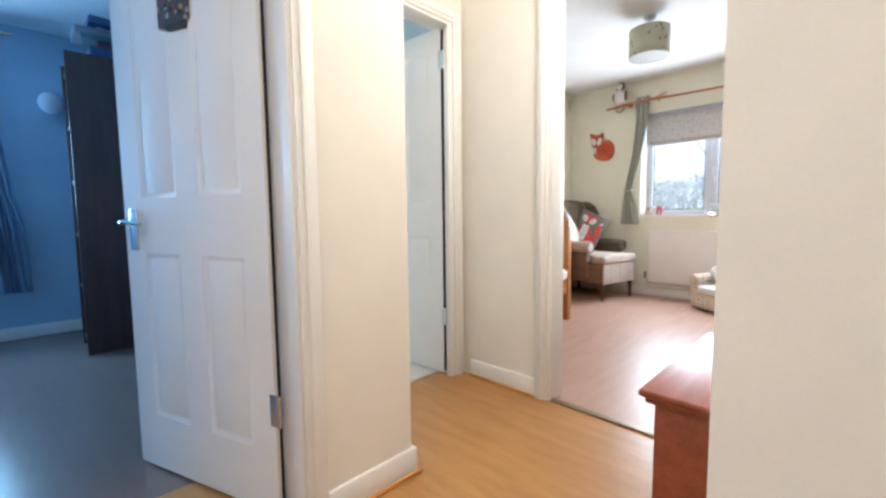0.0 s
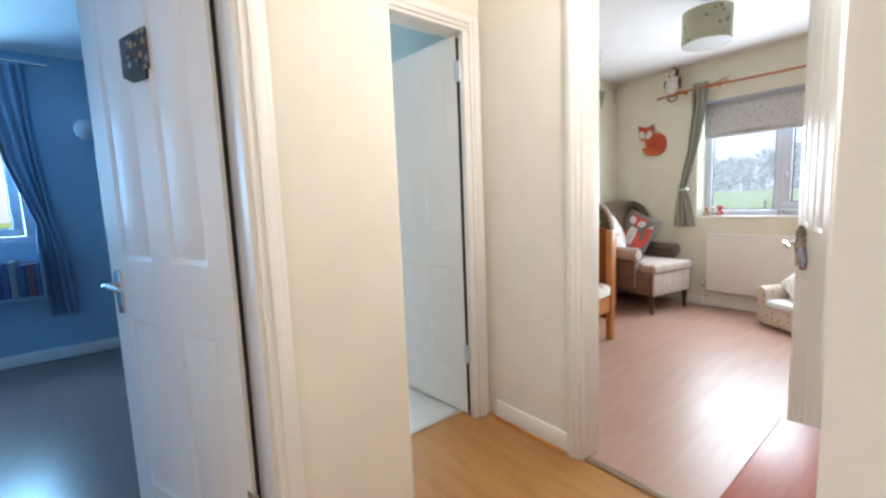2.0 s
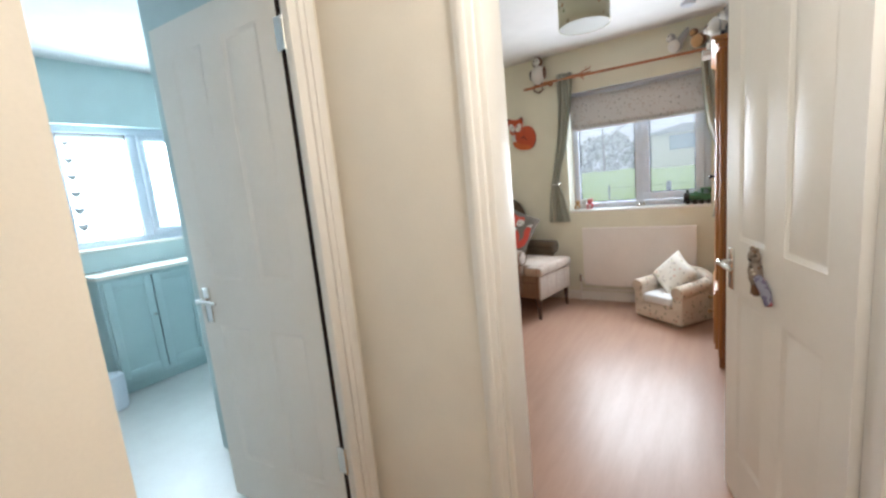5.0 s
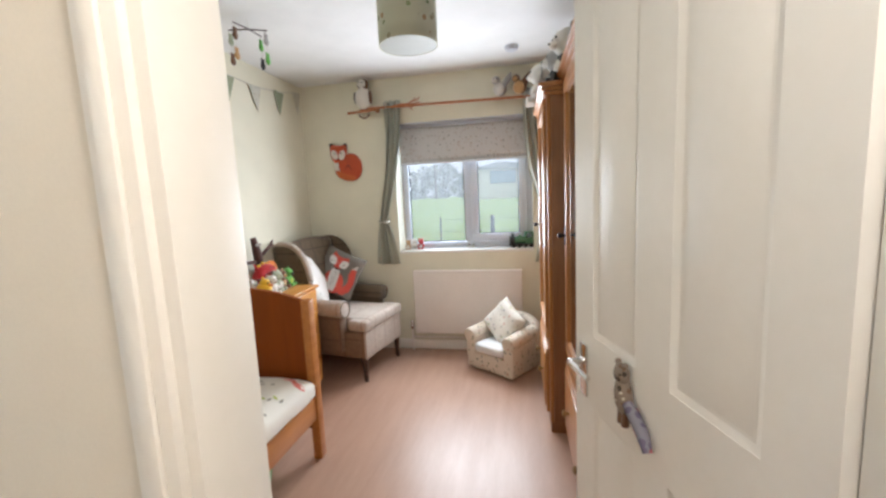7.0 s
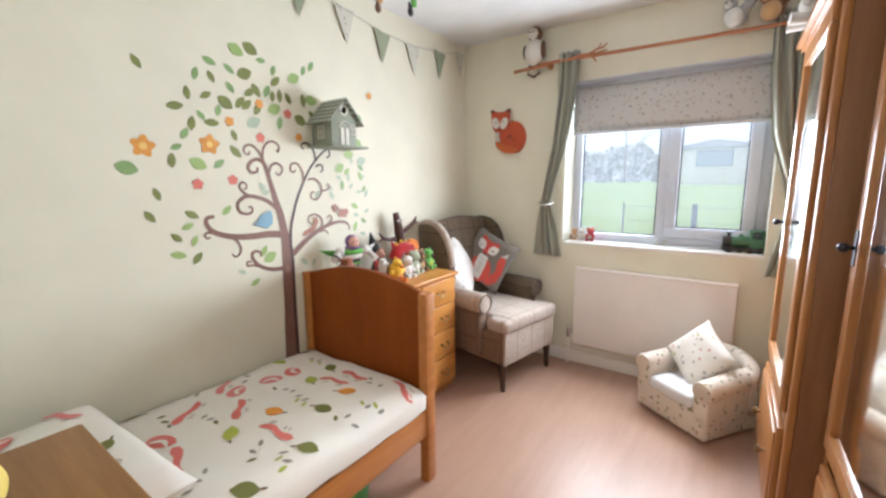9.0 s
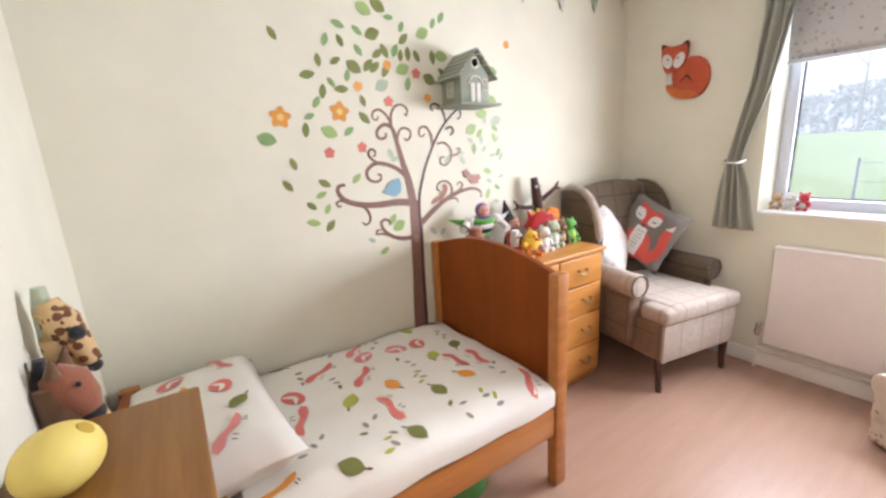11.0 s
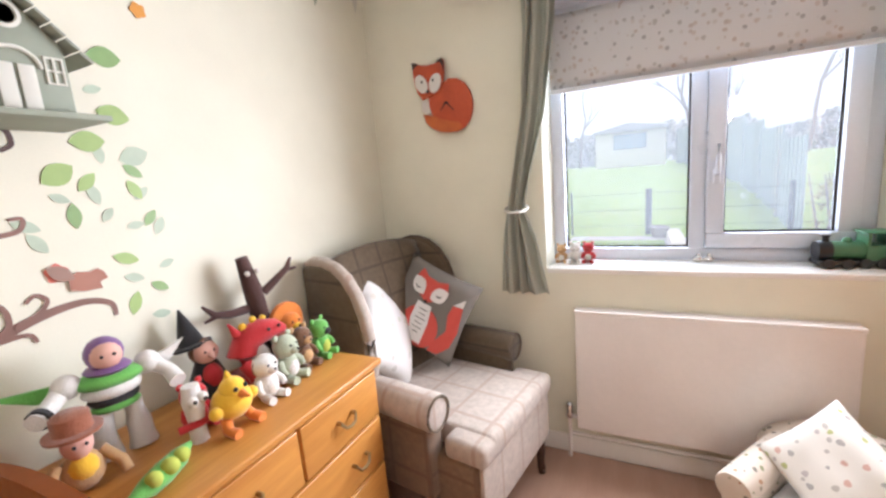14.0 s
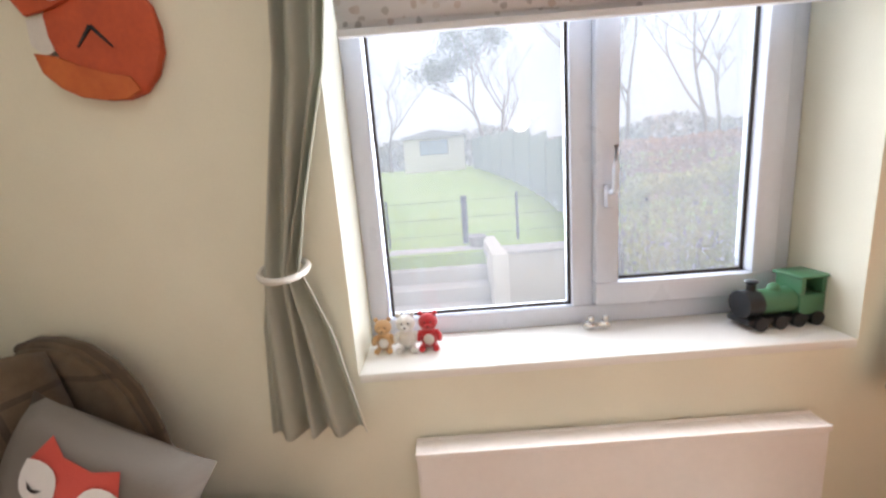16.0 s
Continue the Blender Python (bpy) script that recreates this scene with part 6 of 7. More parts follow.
ribbon("branch", spline([(3.561, 1.101), (3.479, 1.113), (3.394, 1.112), (3.317, 1.116), (3.249, 1.132), (3.203, 1.155), (3.180, 1.190), (3.187, 1.215), (3.217, 1.219)]), 0.036, 0.014, bark)
ribbon("branch", spline([(3.539, 1.229), (3.489, 1.271), (3.437, 1.295), (3.379, 1.305), (3.339, 1.286), (3.326, 1.260), (3.336, 1.234), (3.366, 1.221), (3.393, 1.228), (3.396, 1.249), (3.380, 1.255)]), 0.022, 0.009, bark)
ribbon("branch", spline([(3.547, 0.927), (3.481, 0.931), (3.425, 0.953), (3.388, 0.988), (3.377, 1.022), (3.396, 1.037), (3.422, 1.025), (3.419, 1.007)]), 0.022, 0.009, bark)
ribbon("branch", spline([(3.603, 0.993), (3.683, 1.052), (3.765, 1.098), (3.850, 1.128), (3.938, 1.138), (3.993, 1.118), (4.000, 1.083)]), 0.032, 0.009, bark)
ribbon("branch", spline([(3.497, 1.401), (3.476, 1.460), (3.439, 1.479), (3.404, 1.461), (3.394, 1.434), (3.410, 1.415), (3.437, 1.423), (3.440, 1.442)]), 0.020, 0.010, bark)
curls = [(bark, (3.472, 1.474), (3.452, 1.517), (3.418, 1.544), (3.386, 1.536), (3.379, 1.509), (3.398, 1.499), (3.409, 1.516)),
         (bark, (3.472, 1.478), (3.475, 1.524), (3.499, 1.560), (3.535, 1.568), (3.563, 1.547), (3.556, 1.520), (3.546, 1.528)),
         (bark, (3.500, 1.420), (3.514, 1.452), (3.540, 1.463), (3.568, 1.450), (3.571, 1.423), (3.550, 1.405), (3.535, 1.418)),
         (bark, (3.392, 1.303), (3.357, 1.326), (3.343, 1.351), (3.356, 1.370), (3.376, 1.362), (3.376, 1.342), (3.363, 1.338)),
         (bark, (3.217, 1.145), (3.181, 1.150), (3.169, 1.140), (3.177, 1.125), (3.191, 1.130)),
         (bark, (3.281, 1.120), (3.308, 1.099), (3.324, 1.066), (3.319, 1.038), (3.296, 1.025), (3.281, 1.041)),
         (bark, (3.425, 0.953), (3.378, 0.970), (3.351, 0.971), (3.351, 0.991), (3.372, 0.988))]
curls += [(bark_dark, (3.779, 1.491), (3.771, 1.535), (3.740, 1.570), (3.706, 1.574), (3.695, 1.555), (3.710, 1.542)),
          (bark, (3.693, 1.365), (3.692, 1.422), (3.665, 1.463), (3.632, 1.464), (3.620, 1.436), (3.637, 1.420), (3.652, 1.435)),
          (bark, (3.722, 1.383), (3.767, 1.386), (3.805, 1.354), (3.804, 1.306), (3.770, 1.274), (3.738, 1.286), (3.744, 1.315), (3.766, 1.313)),
          (bark, (3.800, 1.320), (3.852, 1.328), (3.864, 1.354), (3.840, 1.355)),
          (bark_dark, (3.777, 1.453), (3.812, 1.464), (3.827, 1.443), (3.807, 1.423)),
          (bark, (3.765, 1.098), (3.799, 1.128), (3.794, 1.170), (3.759, 1.193), (3.720, 1.185), (3.707, 1.158), (3.729, 1.144)),
          (bark, (3.807, 1.117), (3.851, 1.137), (3.871, 1.162), (3.853, 1.180), (3.834, 1.166)),
          (bark, (3.774, 1.096), (3.824, 1.096), (3.838, 1.074))]
for colour, *pts in curls:
    ribbon("curled_twig", spline(pts), 0.012, 0.007, colour)

leaf_mats = {"olive": vinyl("leaf_olive", (0.22, 0.25, 0.07)), "green": vinyl("leaf_green", (0.26, 0.41, 0.16)), "lime": vinyl("leaf_lime", (0.36, 0.50, 0.17)), "sage": vinyl("leaf_sage", (0.47, 0.56, 0.42)), "coral": vinyl("flower_coral", (0.72, 0.20, 0.15)), "orange": vinyl("flower_orange", (0.80, 0.36, 0.07)), "blue": vinyl("bird_blue", (0.25, 0.45, 0.58)), "tan": vinyl("squirrel_tan", (0.40, 0.17, 0.11)), "fawn": vinyl("tail_fawn", (0.34, 0.20, 0.15)), "heart": vinyl("flower_heart", (0.9, 0.62, 0.2))}


decal_lifts = itertools.count()


def decal(name, outline, colour, y, z, angle=0.0, lift=0.0):
    lift += 0.00012 * (next(decal_lifts) % 9)
    part(name, prism(B(), outline, Matrix.Translation((0.0003 + lift, y, z)) @ SW @ pose(0, 0, 0, 0, 0, angle), 0.0007), leaf_mats[colour], sticker)


olive = [(2.986, 1.824), (3.26, 1.822), (3.568, 1.857), (3.156, 1.739), (3.23, 1.741), (3.38, 1.732), (3.411, 1.726), (3.43, 1.784), (3.465, 1.798), (3.587, 1.794), (3.634, 1.788), (3.723, 1.789), (3.104, 1.68), (3.245, 1.628), (3.162, 1.616), (3.775, 1.723), (3.34, 1.582), (3.071, 1.46), (3.34, 1.509), (3.003, 1.324), (2.969, 1.236), (3.125, 1.234), (3.057, 1.142), (3.13, 1.044), (3.547, 1.784), (3.464, 1.713)]
green = [(3.258, 1.886), (3.561, 1.907), (3.735, 1.941), (3.783, 1.972), (3.34, 1.791), (3.519, 1.803), (3.203, 1.654), (3.13, 1.572), (3.577, 1.661), (3.092, 1.515), (3.26, 1.452), (3.342, 1.87), (3.499, 1.94), (3.195, 1.822), (3.278, 1.684)]
lime = [(3.126, 1.121), (3.056, 1.068), (3.275, 1.244), (3.384, 0.884), (3.441, 1.032), (3.104, 1.185)]
sage = [(3.322, 0.947), (3.458, 1.345), (3.476, 1.32), (3.867, 1.336), (3.939, 1.394), (3.88, 1.295), (3.783, 1.301), (3.671, 0.941), (3.733, 0.93), (4.04, 1.50), (4.055, 1.66), (4.01, 1.40), (4.12, 1.395), (4.03, 1.345), (4.09, 1.31), (4.15, 1.30), (4.06, 1.17), (4.15, 1.19), (4.11, 1.05)]
green += [(4.11, 1.455), (3.96, 1.35), (4.13, 1.325), (4.12, 1.13)]
lime += [(4.0, 1.43), (4.105, 1.405), (4.05, 1.225), (4.05, 1.10)]
big = [(3.412, 1.863, "olive"), (3.312, 1.722, "olive"), (3.44, 1.65, "sage"), (3.698, 1.688, "olive"), (2.913, 1.427, "green"), (3.672, 1.891, "lime"), (3.773, 1.798, "lime"), (3.553, 1.726, "lime"), (3.172, 1.45, "lime"), (3.472, 0.997, "lime"), (3.38, 1.96, "lime"), (3.45, 1.98, "olive"), (4.097, 1.745, "green"), (4.09, 1.60, "lime"), (4.02, 1.53, "lime"), (3.945, 1.45, "lime"), (4.12, 1.495, "sage")]
rng = random.Random(4)
for colour, spots, l in (("olive", olive, 0.062), ("green", green, 0.058), ("lime", lime, 0.058), ("sage", sage, 0.052)):
    for y, z in spots:
        q = l * rng.uniform(0.85, 1.15)
        decal("leaf", leaf_outline(q, q * 0.48), colour, y, z, rng.uniform(-75, 75) + 90 * (rng.random() < 0.35))
for y, z, colour in big:
    decal("leaf", leaf_outline(0.078, 0.052), colour, y, z, rng.uniform(-40, 40), 0.0003)
for y, z in ((3.316, 1.381), (3.162, 1.363), (3.626, 1.711), (3.468, 1.581), (3.90, 1.22)):
    decal("flower", disc_outline(0.022, 20, 1, 0.14), "coral", y, z, 15, 0.0005)
for y, z in ((3.475, 1.739), (3.323, 1.642), (4.205, 1.889), (3.684, 1.601)):
    decal("flower", disc_outline(0.02, 20, 1, 0.14), "orange", y, z, 40, 0.0005)
for y, z in ((2.975, 1.511), (3.226, 1.534)):
    decal("flower", disc_outline(0.038, 30, 1, 0.2), "orange", y, z, 10, 0.0005)
    decal("flower_centre", disc_outline(0.014, 12), "heart", y, z, 0, 0.0025)
bird = [(-0.06, 0.0), (-0.035, 0.006), (-0.02, 0.035), (0.01, 0.05), (0.04, 0.058), (0.05, 0.03), (0.045, -0.01), (0.015, -0.03), (-0.02, -0.018)]
decal("bird", bird, "blue", 3.450, 1.172, 0, 0.0034)
squirrel = [(0.72 * x, 0.72 * y) for x, y in ((-0.07, -0.03), (-0.05, -0.005), (-0.02, 0.005), (0.02, 0.03), (0.045, 0.06), (0.035, 0.09), (0.065, 0.10), (0.08, 0.06), (0.06, 0.02), (0.03, -0.015), (-0.02, -0.025), (-0.05, -0.04))]
decal("squirrel", squirrel, "tan", 3.715, 1.108, 0, 0.0042)
body = [(-0.03, 0.012), (-0.012, 0.026), (0.015, 0.024), (0.03, 0.032), (0.044, 0.022), (0.052, 0.006), (0.035, -0.004), (0.04, -0.02), (0.0, -0.024), (-0.026, -0.018)]
decal("squirrel", body, "tan", 3.945, 1.188, -8, 0.0042)
decal("squirrel_tail", leaf_outline(0.062, 0.034), "fawn", 3.905, 1.218, -38, 0.0052)
decal("trunk_knot", disc_outline(0.017, 14, 1.2), "fawn", 3.564, 0.918, 0, 0.004)

# ---- blue bedroom ----
window("window_2", pose(-4.80, -1.0, 0.97, 0, 0, 90), 1.1, 1.13, [(0.06, 0.5, 0.06, 1.07, 0), (0.56, 1.04, 0.06, 1.07, 0.06)], "white plastic window in the blue bedroom")
blue_cloth = material("blue_curtain_cotton", (0.30, 0.42, 0.58), 0.9, second=(0.24, 0.36, 0.52), fine=220, bump=0.3)
bc = thing("blue_curtain", pose(0, 0, 0), "blue cotton curtain tied back in the blue bedroom", "curtain")
crow = [(2.33, -0.08, 0.18), (2.0, -0.06, 0.19), (1.6, 0.0, 0.21), (1.25, 0.10, 0.23), (1.12, 0.14, 0.23), (0.95, 0.12, 0.27), (0.38, 0.14, 0.30)]
cf = curtain_fn(crow, 0.0, 0.03, 4.5, 1.0)
solid(part("cloth", sheet(50, 30, lambda u, v: Vector((-4.61 + cf(u, v).y, cf(u, v).x, cf(u, v).z))), blue_cloth, bc, "", 80), 0.003)
part("curtain_rail", rod(B(), (-4.63, -1.2, 2.345), (-4.63, 0.32, 2.345), 0.012), chrome, bc, "steel curtain rail")
ws = thing("wall_shelf", pose(-4.70, -0.95, 0), "long blue-grey wall shelf under the bedroom window", "shelf")
shelf_paint = material("blue_grey_shelf_paint", (0.20, 0.27, 0.36), 0.5)
part("board", rbox(0.0, 0.0, 0.545, 0.24, 1.10, 0.57, 0.003), shelf_paint, ws)
part("top_board", rbox(0.0, 0.0, 0.895, 0.24, 0.52, 0.915, 0.003), shelf_paint, ws)
for y in (0.0, 0.50, 1.08):
    part("upright", rbox(0.0, y, 0.57, 0.235, y + 0.02, 0.895, 0.002), shelf_paint, ws)
for k in range(2):
    bx = thing("storage_box", pose(-4.69, -0.915, 0.571 + 0.161 * k), "flat blue cardboard storage box on the wall shelf", "box", "boxes on the wall shelf")
    part("body", rbox(0, 0, 0, 0.21, 0.45, 0.12, 0.004), material("blue_card", (0.16, 0.30, 0.42), 0.7), bx)
    part("lid", rbox(-0.002, -0.005, 0.12, 0.214, 0.455, 0.158, 0.004), material("blue_card_lid", (0.22, 0.38, 0.5), 0.7), bx)
bk = thing("bookcase", pose(-4.17, 0.555, 0), "tall dark wooden bookcase filled with books", "bookcase")
for x in (0.0, 0.40):
    part("side_panel", rbox(x, 0.0, 0, x + 0.03, 0.62, 2.05, 0.003), dark_wood, bk)
part("back_panel", rbox(0.03, 0.60, 0.05, 0.40, 0.62, 2.05, 0.002), dark_wood, bk)
rng = random.Random(8)
book_mats = [material("book_" + str(k), c, 0.6) for k, c in enumerate(((0.3, 0.33, 0.36), (0.05, 0.09, 0.2), (0.13, 0.06, 0.07), (0.07, 0.12, 0.14), (0.2, 0.22, 0.24)))]
for k in range(6):
    z = 0.06 + 0.38 * k
    part("shelf", rbox(0.03, 0.01, z, 0.40, 0.60, z + 0.022, 0.002), dark_wood, bk)
    if k < 5:
        x = 0.04
        while x < 0.37:
            w, h = rng.uniform(0.018, 0.045), rng.uniform(0.2, 0.31)
            if x + w > 0.395:
                break
            bo = part("book", rbox(x, 0.06 + rng.uniform(0, 0.03), z + 0.022, x + w - 0.002, 0.3, z + 0.022 + h, 0.002), rng.choice(book_mats))
            bo.location = (-4.17, 0.555, 0)
            tagged(bo, "upright book on a shelf of the dark bookcase", "book", "books on the bookcase")
            x += w
for k in range(7):
    w, d, h = rng.uniform(0.2, 0.32), rng.uniform(0.15, 0.24), rng.uniform(0.03, 0.05)
    x, y, z = rng.uniform(0.0, 0.12), 0.05 + rng.uniform(0, 0.12), 2.05 + 0.046 * k
    bo = part("book", rbox(0, 0, 0, w, d, h, 0.002), book_mats[k % 5])
    bo.matrix_world = pose(-4.17 + x, 0.555 + y, z if k == 0 else 2.05 + sum(hs), 0, 0, rng.uniform(-8, 8))
    hs = [h] if k == 0 else hs + [h]
    tagged(bo, "book lying in a stack on the bookcase", "book", "stack on the bookcase")
y = -0.42
while y < 0.10:
    w, h = rng.uniform(0.02, 0.055), rng.uniform(0.24, 0.32)
    bo = part("book", rbox(0, 0, 0, 0.19, w - 0.003, h, 0.002), rng.choice(book_mats))
    bo.matrix_world = pose(-4.68, y, 0.5705)
    tagged(bo, "upright book on the shelf under the window", "book", "books on the wall shelf")
    y += w
bowl = thing("wall_lamp", pose(-4.69, 0.50, 1.86), "round white wall lamp in the blue bedroom", "wall lamp")
part("shade", ball(rod(B(), (0, 0, 0), (0.08, 0, 0), 0.02), (0.12, 0, 0), 0.075, (0.8, 1, 1.1)), upvc, bowl)

# ---- bathroom ----
frost = bpy.data.materials.new("frosted_glass")
frost.use_nodes = True
fn_, fl_ = frost.node_tree.nodes, frost.node_tree.links.new
thru, mixf = fn_.new("ShaderNodeBsdfTranslucent"), fn_.new("ShaderNodeMixShader")
thru.inputs[0].default_value = (0.93, 0.96, 0.97, 1)
fn_["Principled BSDF"].inputs["Base Color"].default_value = (0.85, 0.88, 0.9, 1)
mixf.inputs[0].default_value = 0.8
fl_(fn_["Principled BSDF"].outputs[0], mixf.inputs[1])
fl_(thru.outputs[0], mixf.inputs[2])
fl_(mixf.outputs[0], fn_["Material Output"].inputs[0])
w3 = window("window_3", pose(-4.60, 2.13, 1.07, 0, 0, 90), 0.89, 0.93, [(0.055, 0.49, 0.055, 0.875, 0.0), (0.56, 0.84, 0.055, 0.875, 0.05)], "frosted white plastic bathroom window with heart stickers", glassm=frost)
heart = [(0.016 * math.sin(t) ** 3, 0.013 * math.cos(t) - 0.005 * math.cos(2 * t) - 0.002 * math.cos(3 * t)) for t in [2 * math.pi * k / 20 for k in range(20)]]
for k in range(6):
    part("heart_sticker", prism(B(), [(x * (1.7 + 0.12 * k), y * (1.7 + 0.12 * k)) for x, y in heart], Matrix.Translation((0.105, -0.017, 0.80 - 0.125 * k)) @ pose(0, 0, 0, 90), 0.002), m_grey, w3, "small grey heart sticker")
structure("window_sill_bathroom", bevel(box(B(), -4.565, 2.131, 1.055, -4.46, 3.019, 1.075), 0.004), gloss_white, "white bathroom window board", "window sill")
vanity_mat = material("duck_egg_cabinet_paint", (0.42, 0.54, 0.55), 0.5, second=(0.37, 0.49, 0.5))
van = thing("vanity_cabinet", pose(-4.49, 2.12, 0), "duck-egg painted cabinet with panelled doors", "cabinet")
part("carcass", rbox(0, 0, 0.08, 0.33, 0.95, 0.87, 0.004), vanity_mat, van)
part("plinth", rbox(0.02, 0.01, 0, 0.29, 0.94, 0.08, 0.003), vanity_mat, van)
part("top", rbox(-0.005, -0.012, 0.87, 0.35, 0.962, 0.9, 0.006), gloss_white, van)
for k in range(3):
    y0 = 0.02 + 0.305 * k
    d = part("door", rbox(0.33, y0, 0.12, 0.345, y0 + 0.295, 0.85, 0.002), vanity_mat, van)
    for q in ((y0, 0.12, y0 + 0.05, 0.85), (y0 + 0.245, 0.12, y0 + 0.295, 0.85), (y0 + 0.05, 0.12, y0 + 0.245, 0.18), (y0 + 0.05, 0.79, y0 + 0.245, 0.85)):
        part("door_rail", rbox(0.3455, q[0], q[1], 0.355, q[2], q[3], 0.002), vanity_mat, d)
    part("knob", ball(rod(B(), (0.355, y0 + 0.27, 0.55), (0.37, y0 + 0.27, 0.55), 0.005), (0.375, y0 + 0.27, 0.55), 0.012), chrome, d, "chrome knob")
bn = thing("bathroom_bin", pose(-4.03, 2.02, 0), "small white pedal bin beside the bathroom cabinet", "bin")
part("body", lathe(B(), [(0.085, 0.0), (0.09, 0.01), (0.095, 0.20), (0.09, 0.21)], 24), upvc, bn)
part("lid", lathe(B(), [(0.096, 0.211), (0.09, 0.235), (0.05, 0.25), (0.01, 0.253)], 24), upvc, bn)

# ---- unseen lamp holders added above the walker for the hall light ----
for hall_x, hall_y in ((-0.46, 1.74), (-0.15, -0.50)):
    hl = thing("unseen_hall_lamp", pose(hall_x, hall_y, 2.44), "unseen hanging lamp holder added to light the hall", "ceiling lamp", "hall ceiling lamps")
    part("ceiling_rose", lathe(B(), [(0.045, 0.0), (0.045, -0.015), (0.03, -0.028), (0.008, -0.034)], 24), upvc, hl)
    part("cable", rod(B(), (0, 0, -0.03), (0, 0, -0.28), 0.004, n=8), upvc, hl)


# ---- garden behind the window ----
grass_mat = material("lawn_grass", (0.25, 0.38, 0.07), 0.95, second=(0.31, 0.40, 0.10), scale=0.8, fine=14, amount=0.6, bump=0.6, depth=0.03)
render_mat = material("cream_render", (0.66, 0.60, 0.52), 0.9, second=(0.58, 0.52, 0.44), scale=3, fine=30)
patio_mat = material("patio_stone", (0.50, 0.46, 0.42), 0.9, second=(0.42, 0.38, 0.35), scale=3, fine=30)


def ground_z(x, y):
    if y < 9.45:
        return -0.36
    return 0.30 + min(0.9, max(0.0, (y - 10.0) * 0.044)) + 0.04 * noise.noise(Vector((x * 0.2, y * 0.2, 0)))


b = B()
ys = [-300, -60, -12, -3, 2, 6, 9.0, 9.44, 9.46, 10.5, 12, 14, 17, 20, 24, 28, 34, 45, 80, 160, 600]
xs = [-400, -120, -50, -25, -14, -8, -5, -3, -1.5, 0, 1.5, 3, 5, 8, 14, 25, 50, 120, 400]
g = [[b.verts.new((x, y, ground_z(x, y))) for y in ys] for x in xs]
for i in range(len(xs) - 1):
    for j in range(len(ys) - 1):
        b.faces.new((g[i][j], g[i + 1][j], g[i + 1][j + 1], g[i][j + 1]))
structure("ground", b, grass_mat, "sloping green lawn behind the house", "lawn")
structure("patio", bevel(box(B(), -9, 5.75, -0.42, 8, 9.2, -0.345), 0.01), patio_mat, "pale stone patio below the lawn", "patio")
rw = structure("retaining_wall", bevel(box(box(B(), -1.05, 9.22, -0.36, 9, 9.50, 0.30), -9, 9.22, -0.36, -2.35, 9.5, 0.30), 0.015), render_mat, "cream rendered retaining wall", "garden wall")
part("coping", bevel(box(B(), -1.1, 9.18, 0.30, 9, 9.54, 0.345), 0.008), patio_mat, rw)
part("coping", bevel(box(B(), -9, 9.18, 0.30, -2.3, 9.54, 0.345), 0.008), patio_mat, rw)
steps = thing("garden_steps", pose(-1.70, 9.22, 0), "pale stone garden steps up to the lawn", "steps", kind="structure")
for k in range(4):
    part("step", bevel(box(B(), -0.62, 0.27 * k - 0.45, -0.36, 0.62, 0.27 * (k + 1) - 0.45 + 0.02, -0.36 + 0.17 * (k + 1)), 0.012), patio_mat, steps)
part("side_wall", bevel(box(B(), 0.625, -0.5, -0.36, 0.80, 0.7, 0.42), 0.012), render_mat, steps)
pot = thing("stone_pot", pose(-1.15, 9.75, 0.31), "small weathered stone pot on the lawn edge", "plant pot")
part("pot", lathe(B(), [(0.06, 0), (0.09, 0.02), (0.11, 0.13), (0.13, 0.15), (0.12, 0.16), (0.09, 0.13)], 16), material("weathered_stone", (0.3, 0.27, 0.25), 0.95), pot)

iron = material("black_iron", (0.03, 0.035, 0.045), 0.6, 0.3)
rail = thing("garden_railing", pose(0, 10.05, 0.30), "thin black wire fence along the lawn edge", "railing")
for x, r in ((-2.35, 0.015), (-1.28, 0.045), (-0.55, 0.02), (0.35, 0.03), (1.25, 0.03)):
    part("post", rod(B(), (x, 0, -0.02), (x, 0, 0.68), r, n=10), iron, rail)
for z in (0.15, 0.38, 0.62):
    part("wire", rod(B(), (-2.35, 0, z), (2.0, 0, z), 0.0035, n=6), iron, rail)

shed = thing("garden_shed", pose(-1.85, 29.4, 1.16), "pale cream garden shed with a grey roof", "shed")
shed_mat = material("cream_shed_boards", (0.80, 0.73, 0.62), 0.85, second=(0.72, 0.65, 0.54), scale=4, fine=20)
part("wall", bevel(box(B(), -1.8, 0, -0.2, 1.8, 2.6, 1.95), 0.01), shed_mat, shed)
part("roof", bevel(prism(B(), [(-2.0, 1.9), (2.0, 1.9), (1.9, 2.05), (0, 2.4), (-1.9, 2.05)], Matrix.Translation((0, 2.8, 0)) @ pose(0, 0, 0, 90), 3.0), 0.01), material("grey_roof_felt", (0.34, 0.33, 0.34), 0.9), shed)
sw = part("window", bevel(box(B(), -0.85, -0.05, 0.95, 0.85, 0.0, 1.80), 0.01), material("shed_window_frame", (0.25, 0.30, 0.36), 0.6), shed, "dark framed shed window")
for k in range(3):
    part("pane", box(B(), -0.78 + 0.53 * k, -0.056, 1.02, -0.30 + 0.53 * k, -0.051, 1.73), material("shed_pane", (0.35, 0.42, 0.5), 0.15), sw)

